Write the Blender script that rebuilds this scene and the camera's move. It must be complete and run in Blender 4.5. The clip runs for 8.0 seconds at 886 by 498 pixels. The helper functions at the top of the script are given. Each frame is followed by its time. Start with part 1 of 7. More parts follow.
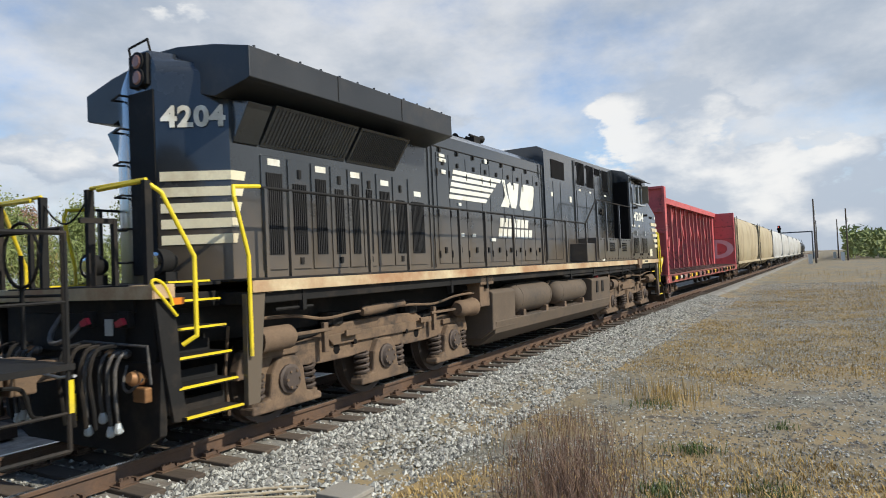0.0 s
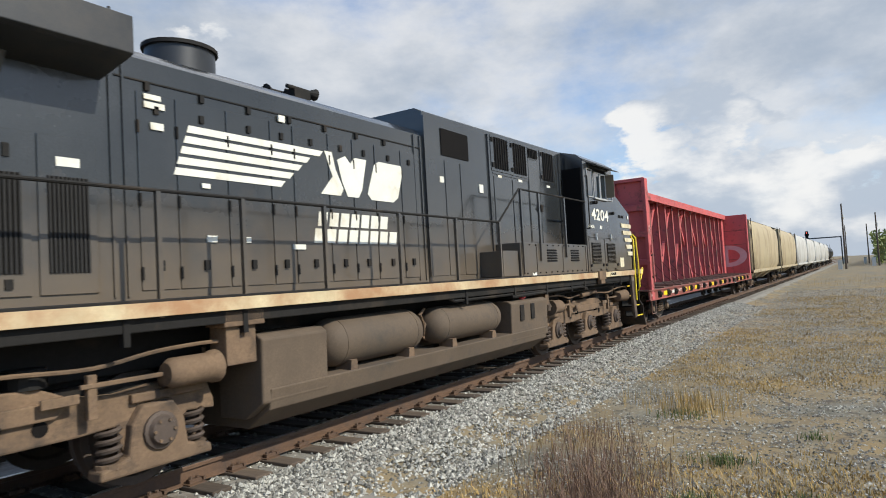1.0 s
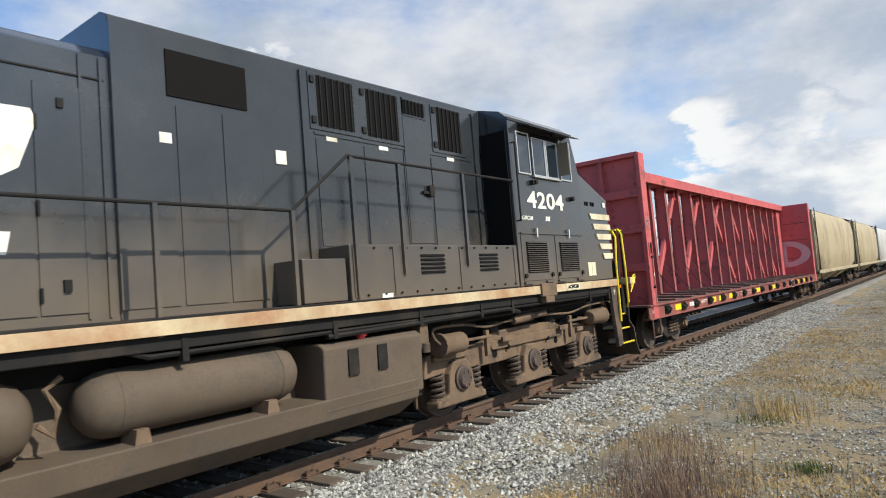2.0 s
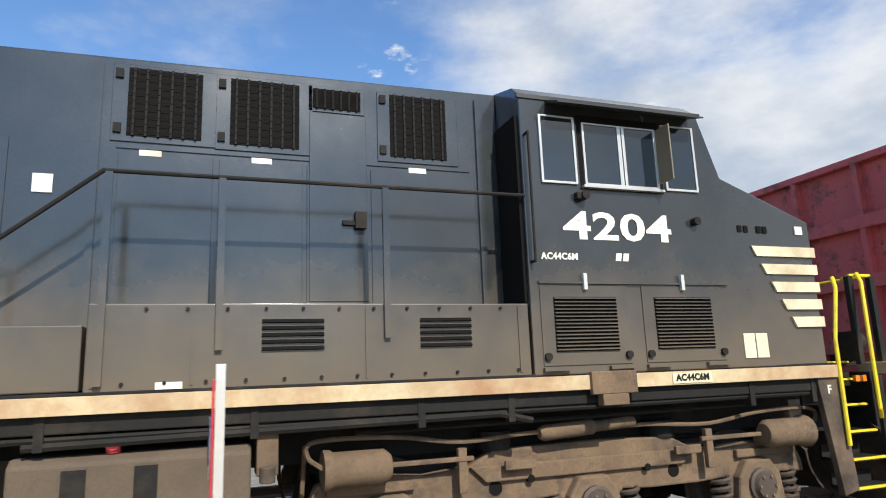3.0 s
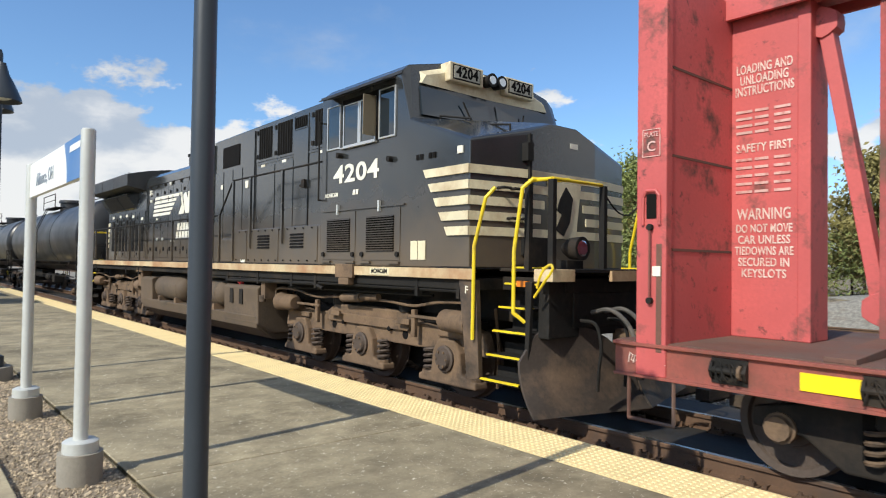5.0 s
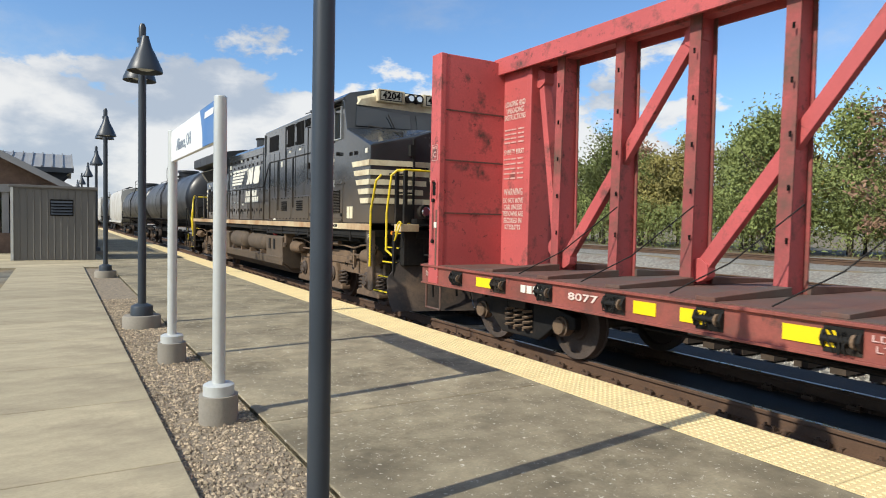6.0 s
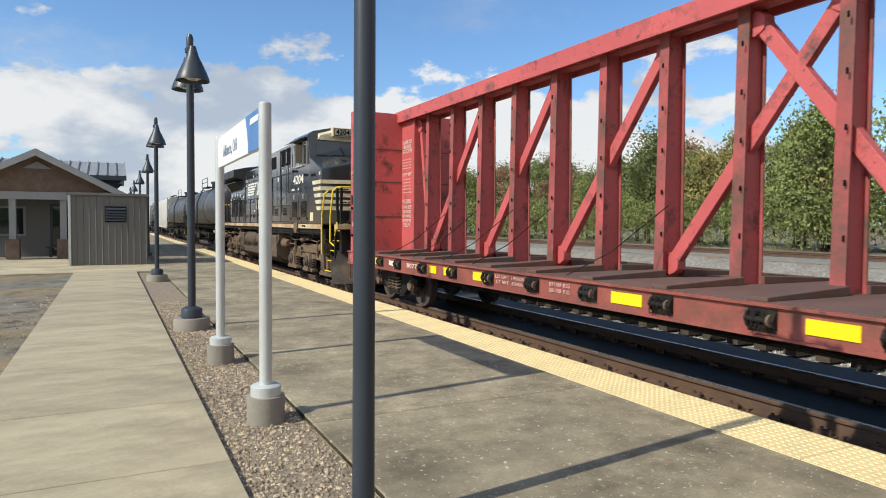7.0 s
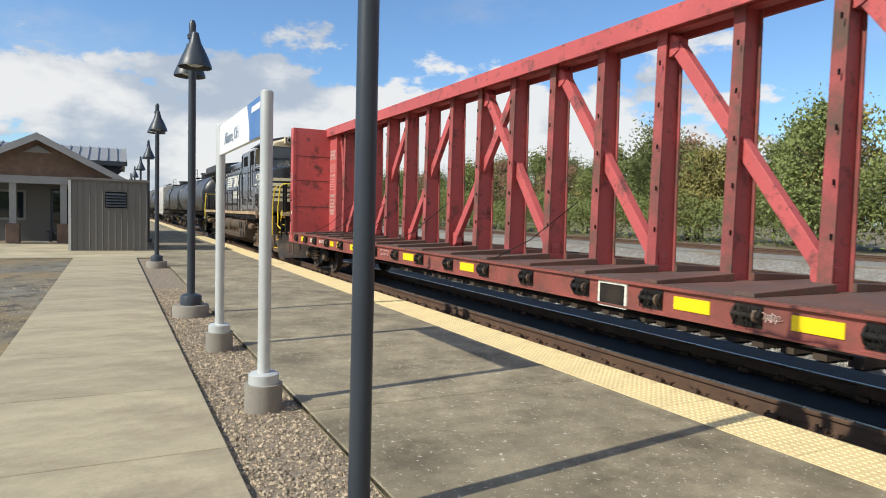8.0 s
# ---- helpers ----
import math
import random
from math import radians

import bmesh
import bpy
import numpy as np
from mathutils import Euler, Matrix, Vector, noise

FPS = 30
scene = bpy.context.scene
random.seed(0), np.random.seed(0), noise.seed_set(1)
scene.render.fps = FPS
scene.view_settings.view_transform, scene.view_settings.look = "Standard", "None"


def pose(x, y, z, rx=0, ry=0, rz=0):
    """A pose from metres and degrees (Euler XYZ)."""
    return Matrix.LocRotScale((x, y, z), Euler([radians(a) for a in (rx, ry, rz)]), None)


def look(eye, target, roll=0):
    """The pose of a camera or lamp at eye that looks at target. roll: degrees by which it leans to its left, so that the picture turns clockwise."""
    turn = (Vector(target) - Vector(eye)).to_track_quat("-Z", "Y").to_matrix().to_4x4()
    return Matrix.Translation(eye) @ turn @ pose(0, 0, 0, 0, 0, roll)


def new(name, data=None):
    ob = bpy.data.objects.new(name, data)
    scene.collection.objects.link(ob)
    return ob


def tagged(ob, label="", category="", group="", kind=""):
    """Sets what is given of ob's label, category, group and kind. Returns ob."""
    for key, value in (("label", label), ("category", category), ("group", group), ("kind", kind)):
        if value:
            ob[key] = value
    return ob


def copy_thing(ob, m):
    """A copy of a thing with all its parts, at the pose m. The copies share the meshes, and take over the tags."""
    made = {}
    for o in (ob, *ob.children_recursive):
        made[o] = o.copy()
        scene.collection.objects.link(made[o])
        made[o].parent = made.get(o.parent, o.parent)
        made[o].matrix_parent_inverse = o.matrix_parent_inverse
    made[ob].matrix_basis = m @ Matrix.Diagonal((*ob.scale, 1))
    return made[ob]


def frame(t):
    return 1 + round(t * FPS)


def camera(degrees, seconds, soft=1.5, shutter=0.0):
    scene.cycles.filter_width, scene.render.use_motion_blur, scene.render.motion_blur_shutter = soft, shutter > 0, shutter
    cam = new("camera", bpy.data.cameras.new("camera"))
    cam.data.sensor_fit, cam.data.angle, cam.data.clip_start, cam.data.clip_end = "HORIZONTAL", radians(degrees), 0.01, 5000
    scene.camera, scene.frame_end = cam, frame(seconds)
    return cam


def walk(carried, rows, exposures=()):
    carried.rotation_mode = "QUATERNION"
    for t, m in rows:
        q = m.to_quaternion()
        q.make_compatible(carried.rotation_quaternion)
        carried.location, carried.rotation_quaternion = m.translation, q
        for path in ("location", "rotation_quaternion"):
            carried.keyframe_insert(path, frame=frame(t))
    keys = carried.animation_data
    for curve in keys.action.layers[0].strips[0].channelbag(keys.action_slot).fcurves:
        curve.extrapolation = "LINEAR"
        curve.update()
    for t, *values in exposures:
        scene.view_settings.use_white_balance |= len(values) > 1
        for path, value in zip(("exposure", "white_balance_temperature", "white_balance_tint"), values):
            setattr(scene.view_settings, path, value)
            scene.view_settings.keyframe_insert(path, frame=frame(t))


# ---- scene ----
# ---------------------------------------------------------------- camera
EYE = 1.75          # above the rail heads; z = 0 is the top of the rails
cam = camera(68.5, 8.0, soft=1.0, shutter=0.1)


SWING = ((2.3, 0.28), (3.0, 0.14), (3.5, -0.07), (4.0, -0.19), (4.5, -0.24), (5.0, -0.335), (5.3, -0.34))


def drift(t):
    """The camera is swung round at arm's length: its x at t seconds."""
    for (t0, x0), (t1, x1) in zip(SWING, SWING[1:]):
        if t <= t1:
            return x0 + (x1 - x0) * max(0.0, t - t0) / (t1 - t0)
    return SWING[-1][1]


def turned(t, yaw, pitch, roll):
    return t, pose(drift(t), 0, EYE, 90 + pitch, roll, yaw)


walk(cam, [
    turned(0.0, -59.37, 1.54, 2.51), turned(0.5, -57.31, 1.95, 2.76), turned(1.0, -57.42, 2.62, 3.29),
    turned(1.5, -55.88, 3.21, 3.63), turned(1.7, -55.20, 3.27, 3.91), turned(2.8, -27.59, 8.85, 3.96),
    turned(3.0, -19.26, 10.85, 2.14), turned(3.5, -1.67, 11.94, 1.89), turned(4.0, 17.84, 10.62, -0.38),
    turned(4.5, 35.35, 8.06, -0.70), turned(5.0, 49.49, 1.25, -0.80), turned(5.2, 52.44, -1.66, -1.31),
    turned(6.3, 60.65, -1.78, -0.66), turned(6.5, 61.29, -1.87, -0.46), turned(7.0, 63.01, -2.27, -0.45),
    turned(7.5, 62.83, -2.45, -1.25), turned(8.0, 63.05, -3.00, -1.50),
], exposures=[(0.0, -0.02), (1.7, 0.03), (3.0, 0.2), (4.0, 0.2), (5.0, -0.03), (8.0, -0.08)])


def train_way(t):
    """How far the train has gone along x at t seconds."""
    return 0.855 * (-6.8723 * t + 0.05025 * t * t - 0.00629 * t ** 3) + drift(t)


TRACK = 6.68        # y of the track's middle

# ---------------------------------------------------------------- light
SUN_UP = 40.0
SUN_FROM = Vector((0.12, -1.0, 0)).normalized() * math.cos(radians(SUN_UP)) + Vector((0, 0, math.sin(radians(SUN_UP))))
sun = new("sun", bpy.data.lights.new("sun", "SUN"))
sun.data.energy, sun.data.angle, sun.data.color = 4.6, radians(0.53), (1.0, 0.95, 0.83)
sun.matrix_world = look(SUN_FROM * 50, (0, 0, 0))


def make_world():
    w = bpy.data.worlds.new("sky")
    scene.world = w
    w.use_nodes = True
    nt = w.node_tree
    nt.nodes.clear()
    N, Lk = nt.nodes.new, nt.links.new
    out, bg = N("ShaderNodeOutputWorld"), N("ShaderNodeBackground")
    bg.inputs["Strength"].default_value = 0.10
    sky = N("ShaderNodeTexSky")
    sky.sky_type, sky.sun_disc = "NISHITA", False
    sky.sun_elevation, sky.sun_rotation = radians(SUN_UP), math.atan2(SUN_FROM.x, SUN_FROM.y)
    sky.air_density, sky.dust_density, sky.ozone_density = 1.0, 0.6, 2.0
    co = N("ShaderNodeTexCoord")
    sep = N("ShaderNodeSeparateXYZ")
    Lk(co.outputs["Generated"], sep.inputs[0])

    def maths(op, a, b=0.0, clamp=False):
        m = N("ShaderNodeMath")
        m.operation, m.use_clamp = op, clamp
        for k, v in enumerate((a, b)):
            if isinstance(v, (int, float)):
                m.inputs[k].default_value = v
            else:
                Lk(v, m.inputs[k])
        return m.outputs[0]

    x, y, z = sep.outputs[0], sep.outputs[1], sep.outputs[2]
    mp = N("ShaderNodeMapping")
    mp.inputs["Scale"].default_value = (2.6, 2.6, 5.2)
    mp.inputs["Location"].default_value = (1.9, 0.7, 2.2)
    Lk(co.outputs["Generated"], mp.inputs[0])

    def noise_of(scale, detail, rough, off=(0, 0, 0)):
        n = N("ShaderNodeTexNoise")
        n.inputs["Scale"].default_value, n.inputs["Detail"].default_value, n.inputs["Roughness"].default_value = scale, detail, rough
        ad = N("ShaderNodeVectorMath")
        ad.operation = "ADD"
        ad.inputs[1].default_value = off
        Lk(mp.outputs[0], ad.inputs[0])
        Lk(ad.outputs[0], n.inputs["Vector"])
        return n.outputs["Fac"]

    def ramp(src, lo, hi, a=0.0, b=1.0):
        r = N("ShaderNodeMapRange")
        r.interpolation_type = "SMOOTHSTEP"
        for k, v in enumerate((lo, hi, a, b)):
            r.inputs[k + 1].default_value = v
        Lk(src, r.inputs[0])
        return r.outputs[0]

    def blend(fac, a, b):
        m = N("ShaderNodeMix")
        m.data_type = "RGBA"
        for k, v in ((0, fac), (6, a), (7, b)):
            if isinstance(v, tuple):
                m.inputs[k].default_value = (*v, 1)
            else:
                Lk(v, m.inputs[k])
        return m.outputs[2]

    tint = N("ShaderNodeMix")
    tint.data_type, tint.blend_type = "RGBA", "MULTIPLY"
    tint.inputs[0].default_value = 1.0
    tint.inputs[7].default_value = (1.20, 1.52, 1.80, 1)
    Lk(sky.outputs[0], tint.inputs[6])
    east = ramp(x, 0.02, 0.50)
    # a thin uneven veil of high cloud, thick down the line (+x), only wisps elsewhere
    veil_noise = noise_of(0.85, 8, 0.60, (3.1, 0.4, 1.2))
    veil = ramp(maths("ADD", veil_noise, maths("MULTIPLY", east, 0.27)), 0.50, 0.84)
    veil_shade = ramp(noise_of(1.15, 7, 0.58, (7.3, 2.2, 0.5)), 0.36, 0.66)
    veil_body = blend(veil_shade, (7.9, 8.0, 8.1), (4.3, 4.9, 5.7))
    colour = blend(maths("MULTIPLY", veil, 0.92), tint.outputs[2], veil_body)
    # heaped clouds low over the horizon, sunlit heads and grey bases
    puffs = noise_of(1.9, 10, 0.56)
    west = maths("MULTIPLY", ramp(x, -0.45, -0.85), ramp(z, 0.34, 0.08, 0.0, 0.12))
    low = ramp(z, 0.10, 0.30, 0.105, -0.10)
    heap = maths("ADD", maths("ADD", puffs, west), low)
    mask = ramp(heap, 0.555, 0.605)
    shade = noise_of(1.5, 6, 0.5, (0.1, 0.05, -0.28))
    base = ramp(z, 0.16, 0.02, 0.0, 0.16)
    grey = ramp(maths("ADD", maths("SUBTRACT", shade, maths("MULTIPLY", maths("SUBTRACT", heap, 0.60), 0.9)), base), 0.40, 0.60)
    body = blend(grey, (9.2, 9.2, 9.1), (4.9, 5.6, 6.6))
    colour = blend(maths("MULTIPLY", mask, 0.93), colour, body)
    Lk(colour, bg.inputs["Color"])
    Lk(bg.outputs[0], out.inputs[0])


make_world()


# ---------------------------------------------------------------- materials
def surf(name, base, rough=0.6, metal=0.0, vary=0.18, scale=1.5, fine=30.0, bump=0.15, dirt=None, amount=0.4,
         dirt_scale=1.0, stain=None, dust=None, rand=0.0, glow=0.0, coat=0.0, spec=0.5, stretch=(1, 1, 1), alpha=1.0):
    """A worn surface: base colour with coarse and fine variation, blotches of dirt, a coat of dust below a height."""
    m = bpy.data.materials.new(name)
    m.use_nodes = True
    nt = m.node_tree
    N, Lk = nt.nodes.new, nt.links.new
    b = nt.nodes["Principled BSDF"]
    b.inputs["Roughness"].default_value, b.inputs["Metallic"].default_value = rough, metal
    b.inputs["Specular IOR Level"].default_value = spec
    co = N("ShaderNodeTexCoord")
    mp = N("ShaderNodeMapping")
    mp.inputs["Scale"].default_value = stretch
    Lk(co.outputs["Object"], mp.inputs[0])

    def noise_of(sc, detail=5.0, rgh=0.6):
        n = N("ShaderNodeTexNoise")
        n.inputs["Scale"].default_value, n.inputs["Detail"].default_value, n.inputs["Roughness"].default_value = sc, detail, rgh
        Lk(mp.outputs[0], n.inputs["Vector"])
        return n.outputs["Fac"]

    def ramp(src, lo, hi, a=0.0, z=1.0):
        r = N("ShaderNodeMapRange")
        for k, v in enumerate((lo, hi, a, z)):
            r.inputs[k + 1].default_value = v
        Lk(src, r.inputs[0])
        return r.outputs[0]

    def blend(fac, a, c, mode="MIX"):
        x = N("ShaderNodeMix")
        x.data_type, x.blend_type = "RGBA", mode
        for k, v in ((0, fac), (6, a), (7, c)):
            if isinstance(v, (int, float)):
                x.inputs[k].default_value = v
            elif isinstance(v, tuple):
                x.inputs[k].default_value = (*v[:3], 1)
            else:
                Lk(v, x.inputs[k])
        return x.outputs[2]

    big, small = noise_of(scale), noise_of(fine, 4)
    col = blend(ramp(big, 0.3, 0.7), tuple(c * (1 - vary) for c in base), tuple(min(1, c * (1 + vary)) for c in base))
    col = blend(ramp(small, 0.3, 0.7, 0, 0.6), col, tuple(c * (1 - vary) for c in base))
    rg = ramp(big, 0.3, 0.7, max(0.02, rough - 0.08), min(1, rough + 0.1))
    if dirt:
        f = ramp(noise_of(dirt_scale, 8, 0.7), 0.62 - amount * 0.3, 0.72 - amount * 0.1)
        col = blend(f, col, dirt)
    if stain:
        colour, sc, lo, hi = stain
        col = blend(ramp(noise_of(sc, 9, 0.72), lo, hi), col, colour)
    if dust:
        colour, z0, z1, most = dust
        sp = N("ShaderNodeSeparateXYZ")
        Lk(co.outputs["Object"], sp.inputs[0])
        ad = N("ShaderNodeMath")
        ad.operation = "ADD"
        Lk(sp.outputs[2], ad.inputs[0])
        Lk(ramp(noise_of(2.5, 7), 0.2, 0.8, -0.35, 0.35), ad.inputs[1])
        f = ramp(ad.outputs[0], z0, z1, most, 0.0)
        col = blend(f, col, colour)
        mx = N("ShaderNodeMix")
        Lk(f, mx.inputs[0])
        Lk(rg, mx.inputs[2])
        mx.inputs[3].default_value = 0.9
        rg = mx.outputs[0]
    if rand:
        oi = N("ShaderNodeObjectInfo")
        col = blend(1.0, col, blend(oi.outputs["Random"], (1 - rand,) * 3, (1 + rand,) * 3), "MULTIPLY")
    Lk(col, b.inputs["Base Color"])
    Lk(rg, b.inputs["Roughness"])
    if bump:
        bp = N("ShaderNodeBump")
        bp.inputs["Strength"].default_value, bp.inputs["Distance"].default_value = bump, 0.01
        Lk(small, bp.inputs["Height"])
        Lk(bp.outputs[0], b.inputs["Normal"])
    if coat:
        b.inputs["Coat Weight"].default_value, b.inputs["Coat Roughness"].default_value = coat, 0.12
    if glow:
        b.inputs["Emission Color"].default_value = (*base, 1)
        b.inputs["Emission Strength"].default_value = glow
    return m


DUST = (0.15, 0.107, 0.064)
M = {}
M["black"] = surf("black_paint", (0.033, 0.037, 0.040), 0.2, vary=0.3, scale=0.9, fine=60, bump=0.02, coat=0.7, dust=(DUST, 1.7, 2.85, 0.68))
M["black_high"] = surf("black_paint_roof", (0.026, 0.028, 0.031), 0.42, vary=0.3, scale=0.9, fine=60, bump=0.06, dirt=(0.05, 0.045, 0.04), amount=0.3)
M["black_low"] = surf("black_underframe", (0.016, 0.015, 0.014), 0.75, spec=0.25, vary=0.35, fine=25, bump=0.2, dirt=(0.045, 0.034, 0.025), amount=0.35)
M["truck"] = surf("dusty_truck_steel", (0.18, 0.118, 0.072), 0.9, vary=0.35, scale=2.5, fine=35, bump=0.25, dirt=(0.05, 0.038, 0.03), amount=0.4, dirt_scale=2.2)
M["tank_dust"] = surf("dusty_air_tank", (0.118, 0.085, 0.057), 0.8, vary=0.3, scale=2.0, fine=40, bump=0.1, dirt=(0.06, 0.05, 0.04), amount=0.3)
M["gold"] = surf("gold_stripe", (0.66, 0.55, 0.34), 0.55, vary=0.2, scale=2, fine=25, bump=0.08, dirt=(0.38, 0.21, 0.105), amount=0.95, dirt_scale=1.1)
M["white"] = surf("white_lettering", (0.78, 0.76, 0.66), 0.5, vary=0.1, scale=3, bump=0.03, dirt=(0.5, 0.44, 0.32), amount=0.3)
M["cream"] = surf("cream_stripe", (0.72, 0.65, 0.45), 0.5, vary=0.12, scale=3, bump=0.03, dirt=(0.45, 0.34, 0.2), amount=0.35)
M["yellow"] = surf("safety_yellow", (0.80, 0.60, 0.02), 0.45, vary=0.1, scale=4, bump=0.05, dirt=(0.35, 0.25, 0.06), amount=0.2)
M["grille"] = surf("dark_grille", (0.010, 0.009, 0.0085), 0.8, vary=0.3, fine=60, spec=0.1)
M["grille_slat"] = surf("grille_slat", (0.032, 0.031, 0.030), 0.7, vary=0.3, fine=60, spec=0.2)
M["plough"] = surf("scuffed_plough", (0.055, 0.042, 0.034), 0.6, vary=0.4, scale=2, fine=30, bump=0.15, dirt=(0.15, 0.10, 0.065), amount=0.5, dirt_scale=1.4)
M["vane"] = surf("grille_vane", (0.020, 0.020, 0.020), 0.7, vary=0.3, fine=60, spec=0.15)
M["steel"] = surf("bare_steel", (0.35, 0.34, 0.33), 0.4, 0.8, vary=0.2, fine=40)
M["silver"] = surf("aluminium_frame", (0.62, 0.62, 0.60), 0.35, 0.6, vary=0.1, fine=40, bump=0.03)
M["chrome"] = surf("lamp_reflector", (0.8, 0.8, 0.78), 0.12, 1.0, vary=0.05, bump=0)
M["wheel"] = surf("wheel_steel", (0.10, 0.075, 0.06), 0.65, 0.3, vary=0.3, fine=30, bump=0.2)
M["rail"] = surf("rusty_rail", (0.13, 0.075, 0.045), 0.8, 0.1, vary=0.3, scale=3, fine=50, bump=0.2, dirt=(0.07, 0.05, 0.04), amount=0.4)
M["rail_head"] = surf("polished_rail_head", (0.42, 0.41, 0.41), 0.28, 0.9, vary=0.15, fine=60, bump=0.05)
M["tie"] = surf("weathered_tie", (0.095, 0.07, 0.05), 0.95, vary=0.4, scale=4, fine=25, bump=0.5, rand=0.35, stretch=(1, 0.15, 1))
M["ballast"] = surf("ballast_stone", (0.27, 0.255, 0.22), 0.95, vary=0.45, scale=9, fine=45, bump=0.9, dirt=(0.16, 0.12, 0.09), amount=0.4, dirt_scale=0.8)
M["red"] = surf("faded_red_paint", (0.56, 0.108, 0.104), 0.6, stain=((0.16, 0.05, 0.045), 5.0, 0.60, 0.66), vary=0.18, scale=1.2, fine=30, bump=0.1, dirt=(0.10, 0.055, 0.045), amount=0.28, dirt_scale=2.4)
M["red_deck"] = surf("rusty_red_deck", (0.155, 0.075, 0.055), 0.85, vary=0.35, scale=1.5, fine=25, bump=0.25, dirt=(0.11, 0.085, 0.07), amount=0.6)
M["red_sill"] = surf("rusty_red_sill", (0.30, 0.08, 0.06), 0.7, vary=0.3, scale=1.5, fine=30, bump=0.15, stain=((0.12, 0.05, 0.04), 5.0, 0.58, 0.66), dirt=(0.15, 0.06, 0.045), amount=0.55, dirt_scale=2.2)
M["hose"] = surf("worn_rubber_hose", (0.075, 0.07, 0.065), 0.6, vary=0.3, fine=30, bump=0.1, dirt=(0.16, 0.14, 0.12), amount=0.5, dirt_scale=6)
M["bronze"] = surf("dull_bronze_fitting", (0.34, 0.17, 0.07), 0.5, 0.4, vary=0.3, fine=30, bump=0.1)
M["handle_red"] = surf("red_handle", (0.5, 0.03, 0.05), 0.5, vary=0.2)
M["red_rust"] = surf("rusty_red_flange", (0.44, 0.088, 0.085), 0.75, vary=0.3, scale=1.2, fine=30, bump=0.2, dirt=(0.12, 0.07, 0.05), amount=0.8, dirt_scale=1.5)
M["reflector"] = surf("yellow_reflector", (0.95, 0.68, 0.01), 0.35, vary=0.05, bump=0)
M["concrete"] = surf("platform_concrete", (0.43, 0.365, 0.235), 0.9, vary=0.38, scale=0.9, fine=45, bump=0.25, stain=((0.62, 0.57, 0.45), 22.0, 0.60, 0.62), dirt=(0.15, 0.124, 0.078), amount=0.85, dirt_scale=1.1, rand=0.12, stretch=(1.1, 0.9, 1))
M["walk"] = surf("walk_concrete", (0.50, 0.425, 0.275), 0.9, vary=0.28, scale=0.8, fine=50, bump=0.15, dirt=(0.27, 0.225, 0.15), amount=0.7, dirt_scale=0.9, rand=0.10, stretch=(1.2, 0.7, 1))
M["tactile"] = surf("tactile_yellow", (0.83, 0.66, 0.34), 0.7, vary=0.1, scale=2, bump=0.05, dirt=(0.55, 0.42, 0.22), amount=0.3)
M["pea"] = surf("pea_gravel", (0.31, 0.25, 0.175), 0.95, vary=0.5, scale=14, fine=60, bump=0.8)
M["pole"] = surf("charcoal_pole_paint", (0.035, 0.045, 0.058), 0.4, vary=0.12, fine=60, bump=0.03)
M["galv"] = surf("galvanised_post", (0.58, 0.60, 0.58), 0.5, 0.3, vary=0.1, fine=40, bump=0.04)
M["footing"] = surf("concrete_footing", (0.29, 0.265, 0.22), 0.9, vary=0.2, fine=40, bump=0.3)
M["siding"] = surf("taupe_metal_siding", (0.16, 0.156, 0.147), 0.6, vary=0.1, scale=0.8, fine=50, bump=0.03, rand=0.06)
M["tan"] = surf("tan_hopper_paint", (0.44, 0.36, 0.22), 0.6, vary=0.15, scale=0.6, fine=25, bump=0.05, dirt=(0.24, 0.17, 0.10), amount=0.4, dirt_scale=0.8, stretch=(1, 1, 0.3))
M["lgrey"] = surf("grey_hopper_paint", (0.52, 0.51, 0.47), 0.6, vary=0.15, scale=0.6, fine=25, bump=0.05, dirt=(0.30, 0.26, 0.21), amount=0.4, dirt_scale=0.8, stretch=(1, 1, 0.3))
M["tankblack"] = surf("black_tank_paint", (0.02, 0.021, 0.024), 0.36, vary=0.3, scale=0.7, fine=40, bump=0.04, dirt=(0.07, 0.055, 0.04), amount=0.35, dirt_scale=0.9)
M["bark"] = surf("bark", (0.09, 0.07, 0.055), 0.95, vary=0.3, fine=20, bump=0.6)
M["leaf"] = surf("green_leaves", (0.20, 0.235, 0.07), 0.7, vary=0.45, scale=0.5, fine=3, bump=0, rand=0.35)
M["leaf_y"] = surf("turning_leaves", (0.33, 0.285, 0.09), 0.7, vary=0.45, scale=0.5, fine=3, bump=0, rand=0.3)
M["leaf_r"] = surf("rusty_leaves", (0.30, 0.18, 0.11), 0.7, vary=0.4, scale=0.5, fine=3, bump=0, rand=0.3)
M["grass_dry"] = surf("dry_grass", (0.42, 0.29, 0.11), 0.9, vary=0.35, scale=0.8, fine=6, bump=0)
M["weed"] = surf("dead_weed", (0.20, 0.125, 0.085), 0.9, vary=0.4, scale=0.9, fine=8, bump=0)
M["grass_green"] = surf("green_weed", (0.085, 0.13, 0.03), 0.8, vary=0.35, scale=2, fine=8, bump=0)


def glass(name, tint, rough=0.03):
    m = bpy.data.materials.new(name)
    m.use_nodes = True
    b = m.node_tree.nodes["Principled BSDF"]
    b.inputs["Base Color"].default_value = (*tint, 1)
    b.inputs["Roughness"].default_value = rough
    b.inputs["Specular IOR Level"].default_value = 0.8
    b.inputs["Coat Weight"].default_value = 0.5
    return m


M["glass"] = glass("tinted_cab_glass", (0.012, 0.02, 0.028))


